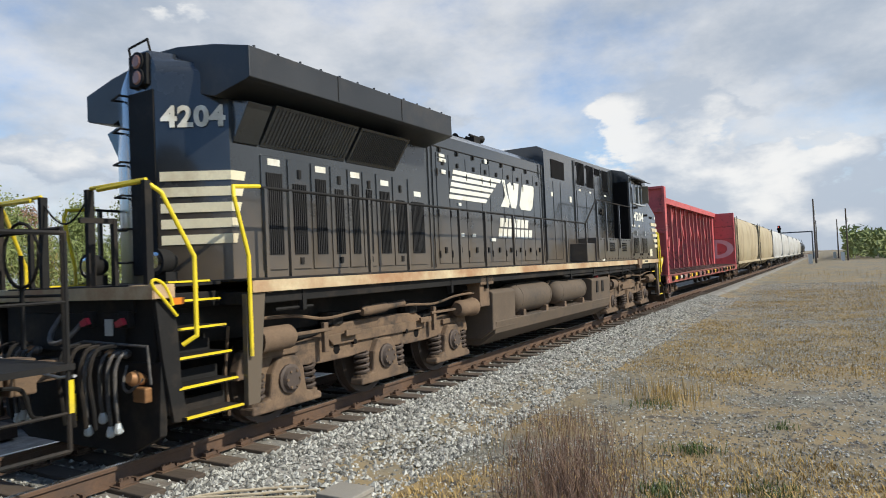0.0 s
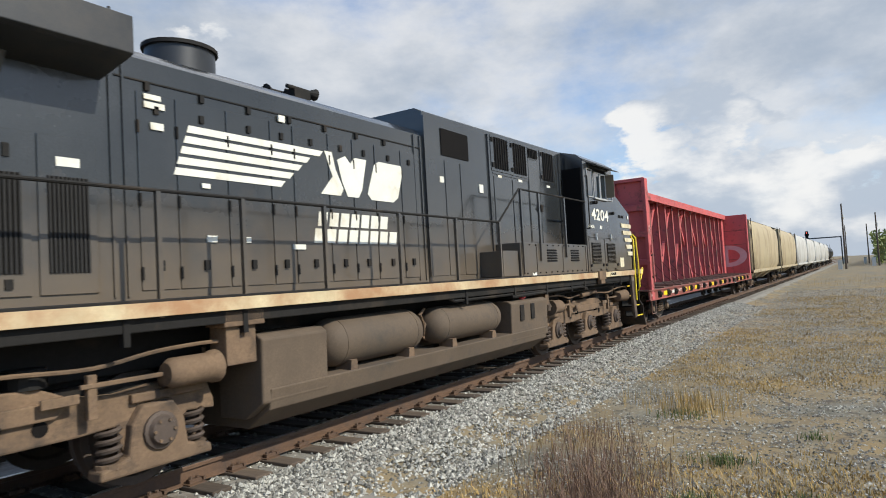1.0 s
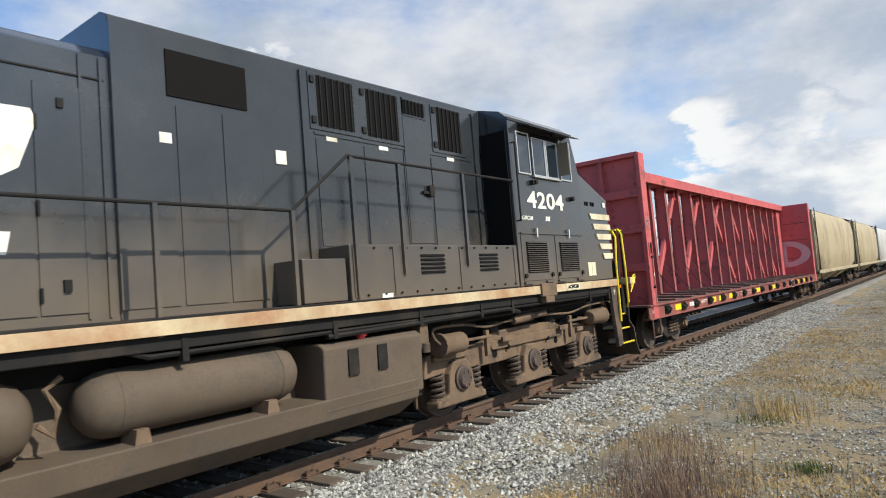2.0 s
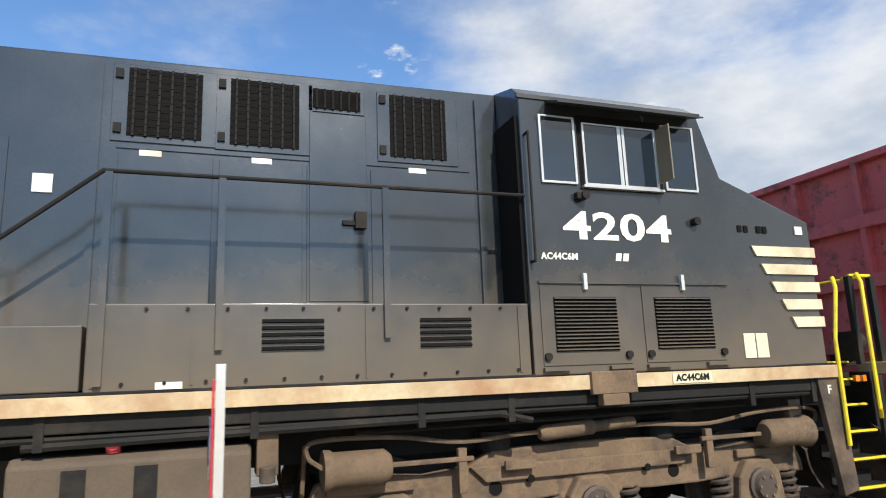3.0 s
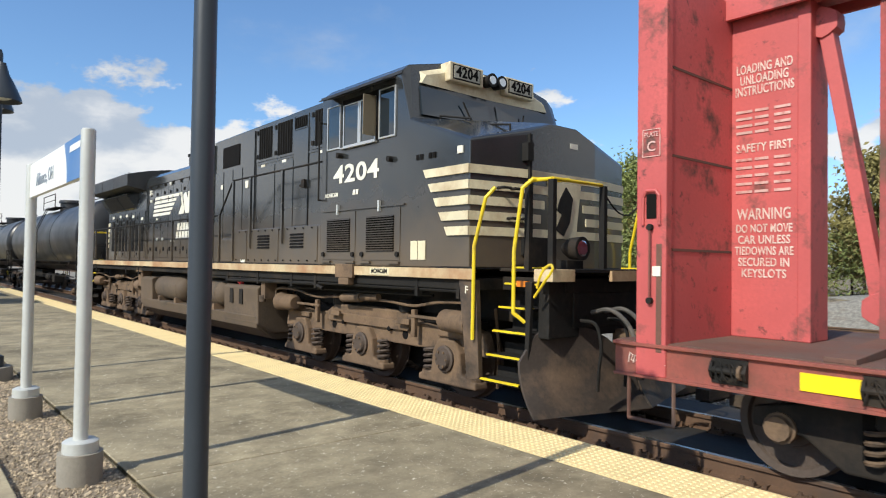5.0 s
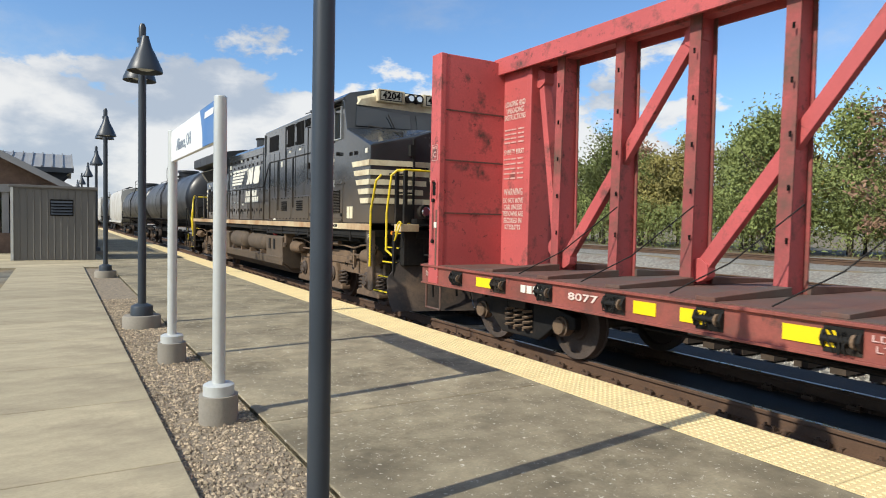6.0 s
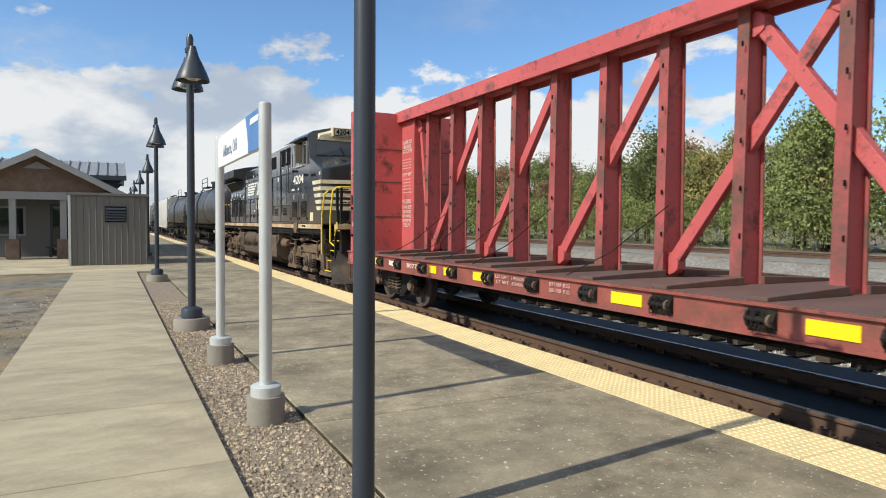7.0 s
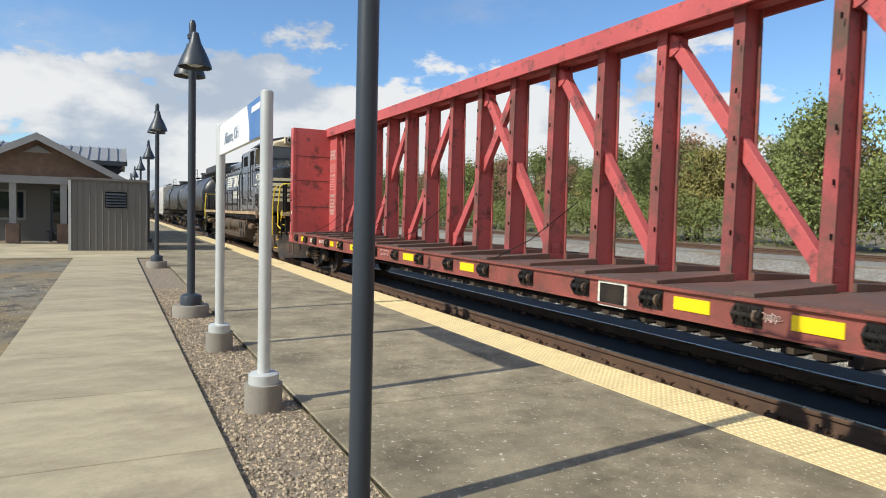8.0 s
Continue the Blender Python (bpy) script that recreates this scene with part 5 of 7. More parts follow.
def under_frame():
    for s in (-1, 1):
        y = lambda a: s * a
        body = [(0.2, 0.28), (y(1.12), 0.28), (y(1.46), 0.50), (y(1.50), 0.72), (y(1.0), 0.74), (y(0.9), 1.25), (0.2, 1.25)]
        part("fuel_tank", G().prism(body, "x", 10.55, 17.6), "tank_dust", loco, "dusty fuel tank", bevel=0.015)
        for x0, x1 in ((10.45, 11.42), (16.12, 17.68)):
            part("tank_end", G().prism([(y(0.8), 0.40), (y(1.2), 0.40), (y(1.48), 0.58), (y(1.50), 1.24), (y(1.42), 1.29), (y(0.8), 1.29)], "x", x0, x1), "tank_dust", loco, bevel=0.02)
        for x0, x1, r in ((11.50, 13.50, 0.295), (13.80, 15.90, 0.275)):
            part("air_tank", G().lathe((x0, y(1.22), 1.06), (x1, y(1.22), 1.06), ((0, 0.05), (0.015, r * 0.55), (0.05, r * 0.85), (0.10, r * 0.985), (0.13, r), (0.13, r * 1.015), (0.14, r * 1.015), (0.14, r), (0.86, r), (0.86, r * 1.015), (0.87, r * 1.015), (0.87, r), (0.9, r * 0.985), (0.95, r * 0.85), (0.985, r * 0.55), (1, 0.05)), 24),
                 "tank_dust", loco, "dusty brown air reservoir", smooth=True)
            for f in (0.2, 0.8):
                xx = x0 + (x1 - x0) * f
                part("tank_bracket", G().prism([(xx - 0.07, 0.72), (xx + 0.07, 0.72), (xx + 0.05, 0.84), (xx - 0.05, 0.84)], "y", min(y(1.22), y(1.47)), max(y(1.22), y(1.47))), "truck", loco)
        part("tank_pipe", G().rope([(13.52, y(1.3), 1.0), (13.62, y(1.32), 0.9), (13.66, y(1.32), 1.1), (13.58, y(1.3), 1.25), (13.7, y(1.3), 1.33)], 0.025, 6).rope([(11.45, y(1.3), 1.0), (11.5, y(1.3), 1.0)], 0.03, 6), "truck", loco)
        part("bell_box", G().box(10.05, 10.42, min(y(1.2), y(1.45)), max(y(1.2), y(1.45)), 1.02, 1.42).box(10.0, 10.5, min(y(1.2), y(1.5)), max(y(1.2), y(1.5)), 1.40, 1.56), "truck", loco, bevel=0.01)
        for xa, xb in ((16.45, 16.60), (16.9, 17.05)):
            part("fuel_gauge", G().box(xa, xb, y(1.505) - 0.01, y(1.505) + 0.01, 0.92, 1.2), "black_low", loco)
        part("red_valve", G().cyl((16.75, y(1.40), 1.29), (16.75, y(1.40), 1.35), 0.05).cyl((16.75, y(1.43), 1.37), (16.75, y(1.47), 1.37), 0.06), surf("red_handle", (0.6, 0.05, 0.06), 0.4), loco, "red fuel valve")
        for pts, rr in (([(10.0, 1.46, 1.50), (14.0, 1.46, 1.50), (14.3, 1.46, 1.40), (23.3, 1.46, 1.42)], 0.025), ([(5.2, 1.44, 1.36), (5.8, 1.44, 1.36)], 0.02), ([(16.2, 1.48, 1.36), (19.7, 1.48, 1.40), (20.0, 1.48, 1.33)], 0.03), ([(18.5, 1.3, 1.30), (22.5, 1.3, 1.33)], 0.02)):
            part("conduit", G().tube([(a, y(b), c) for a, b, c in pts], rr, 6), "black_low", loco)
        for x in (5.6, 9.0, 10.25, 14.6, 16.3, 17.7, 19.0, 19.8, 22.4, 23.2):
            part("pipe_clamp", G().box(x - 0.03, x + 0.03, y(1.47) - 0.04, y(1.47) + 0.04, 1.33, 1.57), "black_low", loco)
        part("valve_block", G().box(17.72, 17.88, min(y(1.2), y(1.45)), max(y(1.2), y(1.45)), 1.05, 1.45).cyl((17.8, y(1.45), 1.0), (17.8, y(1.45), 1.12), 0.06), "truck", loco, bevel=0.01)
    for x0, x1 in ((5.3, 10.0), (18.2, 23.2)):
        part("air_duct", G().box(x0, x1, -0.8, 0.8, 0.95, 1.45), "black_low", loco)
    for xc in (7.53, 20.73):
        for a in (-1.93, 0.0, 1.93):
            part("traction_motor", G().lathe((xc + a + 0.5, -0.55, 0.52), (xc + a + 0.5, 0.55, 0.52), ((0, 0.3), (0.1, 0.37), (0.9, 0.37), (1, 0.3)), 14).box(xc + a - 0.1, xc + a + 0.5, -0.5, 0.5, 0.25, 0.9), "black_low", loco)


under_frame()

# ---------------------------------------------------------------- wagons
def freight_truck(parent, xc, origin, detail=True):
    """A two-axle freight truck with cast side frames and spring nests."""
    O = (origin, 0, 0)
    r = 0.44
    for s in (-1, 1):
        out = [(-1.12, 0.42), (-1.12, 0.58), (-0.75, 0.66), (-0.35, 0.78), (0.35, 0.78), (0.75, 0.66), (1.12, 0.58), (1.12, 0.42), (0.72, 0.40), (0.42, 0.18), (-0.42, 0.18), (-0.72, 0.40)]
        f = part("side_frame", Geo(O).prism([(xc + a, z) for a, z in out], "y", min(s * 0.96, s * 1.08), max(s * 0.96, s * 1.08)), "black_low", parent, "dark cast side frame", bevel=0.02)
        if not detail:
            continue
        # black plate on the frame paints the shade of its opening
        part("window_recess", Geo(O).box(xc - 0.30, xc + 0.30, s * 1.08 - 0.006, s * 1.08 + 0.006, 0.30, 0.66), "grille", f)
        for k in (-0.2, 0.0, 0.2):
            part("spring", Geo(O).coil(xc + k, s * 1.09, 0.27, 0.56, 0.075, 0.02, 4), "truck", f, smooth=True)
        part("bolster_end", Geo(O).box(xc - 0.2, xc + 0.2, min(s * 0.9, s * 1.16), max(s * 0.9, s * 1.16), 0.57, 0.72), "black_low", f, bevel=0.02)
        for a in (-0.89, 0.89):
            part("bearing", Geo(O).lathe((xc + a, s * 1.0, 0.44), (xc + a, s * 1.16, 0.44), ((0, 0.13), (0.7, 0.13), (0.75, 0.11), (1, 0.10)), 14), "truck", f, smooth=True)
    part("bolster", Geo(O).box(xc - 0.18, xc + 0.18, -0.95, 0.95, 0.5, 0.75), "black_low", parent)
    for a in (-0.89, 0.89):
        wheelset(parent, xc + a, r, origin)


def couplers(parent, x0, x1, origin):
    O = (origin, 0, 0)
    for x, e in ((x0, -1), (x1, 1)):
        part("coupler", Geo(O).box(min(x - 0.1 * e, x + 0.32 * e), max(x - 0.1 * e, x + 0.32 * e), -0.09, 0.09, 0.78, 0.98).box(min(x + 0.2 * e, x + 0.4 * e), max(x + 0.2 * e, x + 0.4 * e), -0.18, 0.16, 0.72, 1.03), "truck", parent, "rusty knuckle coupler", bevel=0.02)
        part("brake_hose", Geo(O).hose([(x, -0.4, 0.85), (x + 0.2 * e, -0.4, 0.8), (x + 0.3 * e, -0.36, 0.55), (x + 0.42 * e, -0.3, 0.5)], 0.02, 6), "black_low", parent)


M["stencil"] = surf("chalky_stencil_paint", (0.74, 0.60, 0.53), 0.6, vary=0.15, dirt=(0.50, 0.14, 0.11), amount=0.42, dirt_scale=14)
M["stencil_faded"] = surf("worn_stencil_paint", (0.66, 0.42, 0.38), 0.6, vary=0.2, dirt=(0.45, 0.12, 0.1), amount=0.5, dirt_scale=8)


def centerbeam():
    X0 = 36.23
    POSTS = [X0 + 0.03 + 1.203 * (k - 7.5) for k in range(16)]
    O = (X0, 0, 0)
    car = thing("centerbeam_flatcar", (X0, TRACK, 0), "faded red centerbeam lumber flatcar, empty, with bulkheads", "freight car")
    TRAIN.append(car)
    B = lambda: Geo(O)
    part("deck", B().box(25.35, 47.15, -1.40, 1.40, 1.02, 1.06), "red_deck", car, "rusty worn deck")
    part("centre_sill", B().box(25.4, 47.1, -0.35, 0.35, 0.62, 1.02).box(30.5, 42.7, -0.5, 0.5, 0.48, 0.62), "black_low", car)
    for s in (-1, 1):
        side = part("side_sill", B().prism([(s * 1.30, 0.735), (s * 1.45, 0.735), (s * 1.45, 0.76), (s * 1.42, 0.765), (s * 1.42, 1.015), (s * 1.46, 1.02), (s * 1.46, 1.05), (s * 1.30, 1.05), (s * 1.30, 1.02), (s * 1.38, 1.015), (s * 1.38, 0.765), (s * 1.30, 0.76)], "x", 25.35, 47.15), "red_sill", car, "faded rusty red side sill", bevel=0.004)
        for x, w in ((27.2, 0.42), (30.15, 0.3), (30.75, 0.3), (31.87, 0.44), (35.2, 0.5), (37.6, 0.46), (42.3, 0.46), (43.63, 0.46)):
            part("reflector", B().box(x - w / 2, x + w / 2, s * 1.425 - 0.006, s * 1.425 + 0.006, 0.83, 0.965), "reflector", side, "bright yellow reflector")
        for i in range(17):
            x = POSTS[i - 1] + (0.09 if i > 1 else 0.32) if i else 26.45
            wch = part("winch", B().box(x - 0.15, x + 0.15, min(s * 1.422, s * 1.43), max(s * 1.422, s * 1.43), 0.79, 1.0), "black_low", side, "black greasy tie-down winch")
            part("drum", B().cyl((x - 0.13, s * 1.452, 0.90), (x + 0.13, s * 1.452, 0.90), 0.03, 10), "black_low", wch)
            for e in (-0.14, 0.14):
                part("bracket", B().prism([(s * 1.425, 0.81), (s * 1.425, 0.98), (s * 1.46, 0.96), (s * 1.49, 0.90), (s * 1.46, 0.84)], "x", x + e - 0.012, x + e + 0.012), "black_low", wch)
            part("ratchet", B().cyl((x + 0.09, s * 1.452, 0.90), (x + 0.115, s * 1.452, 0.90), 0.06, 10), "truck", wch)
            # loose turns of wire hanging from the drum
            rr = random.Random(i + 40 * (s > 0))
            for k in range(5):
                ph, ra, xo = rr.random() * 6, 0.06 + 0.045 * rr.random(), x - 0.09 + 0.04 * k
                part("wire_turn", B().rope([(xo + 0.05 * math.cos(ph + w * 0.7), s * (1.46 + 0.02 * math.sin(w)), 0.885 + ra * math.cos(w)) for w in [j * 0.7 for j in range(10)]], 0.007, 4), "black_low", wch)
    # raised bearing pieces across the deck
    for x in POSTS:
        for s in (-1, 1):
            part("deck_riser", B().prism([(s * 0.17, 1.06), (s * 1.40, 1.06), (s * 1.40, 1.10), (s * 0.17, 1.155)], "x", x - 0.10, x + 0.12), "red_deck", car, bevel=0.006)
    # bulkheads
    for xe, e in ((25.74, 1), (46.76, -1)):
        bh = part("bulkhead", B().box(xe - 0.04 if e > 0 else xe - 0.13, xe + 0.13 if e > 0 else xe + 0.04, -1.38, 1.38, 1.05, 4.42), "red", car, "faded red bulkhead, scuffed inside")
        for z in (1.9, 2.75, 3.55):
            part("seam", B().box(min(xe, xe + 0.136 * e), max(xe, xe + 0.136 * e), -1.33, 1.33, z - 0.012, z + 0.012), "red_deck", bh)
            part("rib", B().box(min(xe, xe - 0.16 * e), max(xe, xe - 0.16 * e), -1.36, 1.36, z - 0.09, z + 0.09), "red", bh, bevel=0.01)
        part("top_rib", B().box(min(xe + 0.05 * e, xe - 0.16 * e), max(xe + 0.05 * e, xe - 0.16 * e), -1.40, 1.40, 4.36, 4.46), "red", bh, bevel=0.01)
        for s in (-1, 1):
            part("corner_post", B().box(min(xe - 0.16 * e, xe + 0.14 * e), max(xe - 0.16 * e, xe + 0.14 * e), min(s * 1.34, s * 1.44), max(s * 1.34, s * 1.44), 0.76, 4.44), "red", bh, bevel=0.012)
            part("web_post", B().box(min(xe, xe - 0.15 * e), max(xe, xe - 0.15 * e), s * 0.5 - 0.04, s * 0.5 + 0.04, 1.05, 4.4), "red", bh)
        # solid end panel of the centre beam
        pn = part("end_panel", B().prism([(xe + 0.13 * e, 1.06), (xe + 0.84 * e, 1.06), (xe + 0.84 * e, 4.25), (xe + 0.13 * e, 4.25)], "y", -0.20, 0.20), "red", car, "red panel with stencilled loading notes", bevel=0.01)
        part("edge_angle", B().box(min(xe + 0.76 * e, xe + 0.88 * e), max(xe + 0.76 * e, xe + 0.88 * e), -0.215, 0.215, 1.06, 4.3), "red", pn, bevel=0.012)
        if e > 0:
            xm, yy = xe + 0.45, -0.206
            rows = [("LOADING AND", 3.72, 0.095, 0.86), ("UNLOADING", 3.61, 0.095, 0.74), ("INSTRUCTIONS", 3.50, 0.095, 0.9),
                    ("SAFETY FIRST", 2.93, 0.085, 0.86), ("WARNING", 2.27, 0.115, 0.82), ("DO NOT MOVE", 2.13, 0.085, 0.86), ("CAR UNLESS", 2.02, 0.085, 0.8), ("TIEDOWNS ARE", 1.91, 0.085, 0.9), ("SECURED IN", 1.80, 0.085, 0.78), ("KEYSLOTS", 1.69, 0.085, 0.68)]
            for t, z, h, w in rows:
                lettering("stencil", t, h * 1.35, side_plane(xm - X0, yy, z), "stencil", pn, bold=0.002, squeeze=w * 0.62)
            for z in (3.30, 3.23, 3.16, 3.09, 2.82, 2.74, 2.66, 2.58, 2.50):
                for k in range(3):
                    part("stencil_bar", B().box(xm - 0.27 + k * 0.185, xm - 0.27 + k * 0.185 + (0.16, 0.13, 0.15)[k], yy - 0.003, yy + 0.004, z - 0.013, z + 0.013), "stencil_faded", pn)
            lettering("stencil", "C", 0.13, side_plane(xe - 0.01 - X0, -1.446, 2.83), "stencil_faded", bh, bold=0.001)
            lettering("stencil", "PLATE", 0.06, side_plane(xe - 0.01 - X0, -1.446, 2.94), "stencil_faded", bh, bold=0.001, squeeze=0.14)
            fr = B()
            for a in ((-0.10, 0.08, 2.985, 2.992), (-0.10, 0.08, 2.74, 2.747), (-0.10, -0.093, 2.74, 2.992), (0.073, 0.08, 2.74, 2.992)):
                fr.box(xe + a[0], xe + a[1], -1.447, -1.44, a[2], a[3])
            part("stencil_box", fr, "stencil_faded", bh)
            # lifting slot with a welded frame, hand rod, rust run and tag
            slot = part("lifting_slot", B().box(xe - 0.055, xe + 0.045, -1.446, -1.436, 2.18, 2.40), "grille", bh, "dark slot in a welded frame")
            part("slot_frame", B().tube([(xe - 0.09, -1.45, 2.12), (xe - 0.085, -1.45, 2.38), (xe - 0.05, -1.45, 2.43), (xe + 0.04, -1.45, 2.43), (xe + 0.075, -1.45, 2.38), (xe + 0.08, -1.45, 2.12)], 0.016, 6), "red", slot)
            part("release_rod", B().cyl((xe - 0.01, -1.465, 1.42), (xe - 0.01, -1.465, 2.12), 0.011, 6), "red_rust", bh)
            for z in (1.44, 2.10):
                part("rod_boss", B().cyl((xe - 0.01, -1.43, z), (xe - 0.01, -1.48, z), 0.03, 8), "black_low", bh)
            part("rust_run", B().box(xe + 0.045, xe + 0.10, -1.4425, -1.43, 0.98, 1.95), "red_deck", bh)
            part("white_tag", B().box(xe + 0.01, xe + 0.09, -1.45, -1.435, 1.66, 1.75), "white", bh)
        else:
            # pale painted letter on the inner face
            mk = M.setdefault("graffiti", surf("pale_spray_paint", (0.62, 0.40, 0.40), 0.6, vary=0.2))
            g = B()
            n = 14
            for k in range(n):
                a0, a1 = -math.pi / 2 + math.pi * k / n, -math.pi / 2 + math.pi * (k + 1) / n
                p = [(-0.35 - q * math.cos(a), 2.1 + q * 0.62 * math.sin(a)) for a, q in ((a0, 1.0), (a1, 1.0), (a1, 0.62), (a0, 0.62))]
                g.prism(p, "x", xe - 0.145, xe - 0.12)
            g.prism([(-0.35, 1.48), (-0.10, 1.48), (-0.10, 2.72), (-0.35, 2.72)], "x", xe - 0.145, xe - 0.12)
            part("graffiti", g, "graffiti", bh, "pale spray-painted letter shape")
    # top chord, posts and diagonals
    part("top_chord", B().prism([(-0.33, 4.49), (-0.33, 4.22), (-0.28, 4.22), (-0.28, 4.44), (-0.1, 4.44), (-0.1, 4.25), (0.1, 4.25), (0.1, 4.44), (0.28, 4.44), (0.28, 4.22), (0.33, 4.22), (0.33, 4.49)], "x", 25.74, 46.76), "red", car, "red top beam", bevel=0.006)
    for x in POSTS:
        p = part("post", B().prism([(-0.17, 1.06), (0.17, 1.06), (0.13, 4.3), (-0.13, 4.3)], "x", x - 0.03, x + 0.03), "red", car, "red centre post")
        for s in (-1, 1):
            part("flange", B().add([(x - 0.08, s * 0.17, 1.06), (x + 0.08, s * 0.17, 1.06), (x + 0.08, s * 0.19, 1.06), (x - 0.08, s * 0.19, 1.06), (x - 0.08, s * 0.13, 4.3), (x + 0.08, s * 0.13, 4.3), (x + 0.08, s * 0.15, 4.3), (x - 0.08, s * 0.15, 4.3)],
                 [(0, 1, 2, 3), (4, 5, 6, 7), (0, 1, 5, 4), (1, 2, 6, 5), (2, 3, 7, 6), (3, 0, 4, 7)]), "red_rust", p)
            for k in range(5):
                part("keyslot", B().box(x + 0.04, x + 0.06, s * 0.192 - 0.007 * (k + 1) - 0.006, s * 0.192 - 0.007 * (k + 1) + 0.01, 1.6 + k * 0.55, 1.66 + k * 0.55), "grille", p)
    # braces over two bays each, crossing in the middle, and a short one down from each end panel
    P = POSTS
    runs = [(P[k] + 0.06, P[k + 2] - 0.06) for k in (0, 2, 4, 6)] + [(P[k] - 0.06, P[k - 2] + 0.06) for k in (15, 13, 11, 9)] + [(P[0] - 0.10, 26.66), (P[15] + 0.10, 2 * X0 - 26.66)]
    for j, (xa, xb) in enumerate(runs):
        za = 1.20 if j < 8 else 1.35
        lie = Vector((xb - xa, 4.16 - za)).normalized()
        n = Vector((-lie.y, lie.x)) * (0.085 if j < 8 else 0.06)
        w = 0.055 + 0.012 * (j // 4)
        g = B().prism([(xa - n.x, za - n.y), (xb - n.x, 4.16 - n.y), (xb + n.x, 4.16 + n.y), (xa + n.x, za + n.y)], "y", -w, w)
        d = part("diagonal_brace", g, "red", car, bevel=0.008)
        for xg, zg, u in ((xa, za, 1), (xb, 4.10, -1)):
            c = Vector((xg, zg)) + lie * 0.05 * u
            out = [(c.x + 0.15 * math.cos(q * 0.5236) * (1.0 if q % 2 else 0.92), c.y + 0.15 * math.sin(q * 0.5236) * (1.0 if q % 2 else 0.92)) for q in range(12)]
            part("gusset", B().prism(out, "y", -w - 0.02, w + 0.02), "red", d, bevel=0.006)
    # tie-down straps left hanging
    for x in (27.9, 29.1, 30.4, 31.5, 34.0, 38.3):
        part("strap", B().rope([(x, -1.35, 1.08), (x + 0.35, -0.9, 1.4), (x + 0.75, -0.33, 2.0)], 0.008, 5), "black_low", car)
    # illegible sprayed scribbles on the sill
    for x, w, n in ((25.5, 0.36, 7), (43.0, 0.30, 6)):
        for k in range(n):
            xk = x + w * k / n
            part("scribble", B().rope([(xk, -1.432, 0.86), (xk + 0.02, -1.434, 0.95 - 0.02 * (k % 2)), (xk + 0.05, -1.434, 0.93), (xk + 0.03, -1.434, 0.885), (xk + 0.07, -1.432, 0.87 + 0.015 * (k % 3))], 0.006, 4), "stencil", car)
    # stencils along the near sill
    for x, n, h in ((28.05, 4, 0.10),):
        for k in range(n):
            part("mark_bar", B().box(x + k * 0.13, x + k * 0.13 + 0.10, -1.432, -1.42, 0.85, 0.85 + h), "white", car)
    lettering("car_number", "8077", 0.12, side_plane(29.22 - X0, -1.431, 0.9), "stencil", car, bold=0.003, squeeze=0.5)
    for t, x, z, w in (("LD LMT 199600", 32.74, 0.945, 0.78), ("LT WT  63400", 32.74, 0.865, 0.72), ("89100 KG", 33.95, 0.945, 0.45), ("28300 KG", 33.95, 0.865, 0.45)):
        lettering("weight_mark", t, 0.072, side_plane(x - X0, -1.431, z), "stencil_faded", car, bold=0.001, squeeze=w)
    part("notice_frame", B().box(40.89, 41.38, -1.44, -1.42, 0.72, 1.02), "white", car)
    part("notice_board", B().box(40.93, 41.34, -1.446, -1.43, 0.75, 0.99), "black_low", car)
    for x0, x1 in ((25.4, 26.3), (46.2, 47.1)):
        for s in (-1, 1):
            part("sill_step", B().tube([(x0 + 0.1, s * 1.42, 0.76), (x0 + 0.1, s * 1.42, 0.35), (x0 + 0.55, s * 1.42, 0.35), (x0 + 0.55, s * 1.42, 0.76)], 0.018, 6), "red_deck", car)
    for x in (31.5, 34.5, 38.0, 41.5):
        part("cross_bearer", B().prism([(-1.38, 0.76), (-1.38, 0.95), (1.38, 0.95), (1.38, 0.76), (0.4, 0.5), (-0.4, 0.5)], "x", x - 0.06, x + 0.06), "black_low", car)
    part("brake_rod", B().tube([(29.5, -0.7, 0.55), (43.5, -0.7, 0.55)], 0.02, 6).tube([(32, -0.9, 0.68), (41, -0.9, 0.66)], 0.025, 6), "black_low", car)
    part("brake_reservoir", B().lathe((39.0, 0.75, 0.72), (39.8, 0.75, 0.72), ((0, 0.06), (0.1, 0.14), (0.9, 0.14), (1, 0.06)), 14), "black_low", car, smooth=True)
    couplers(car, 25.3, 47.2, X0)
    freight_truck(car, 27.6, X0)
    freight_truck(car, 45.4, X0)


centerbeam()


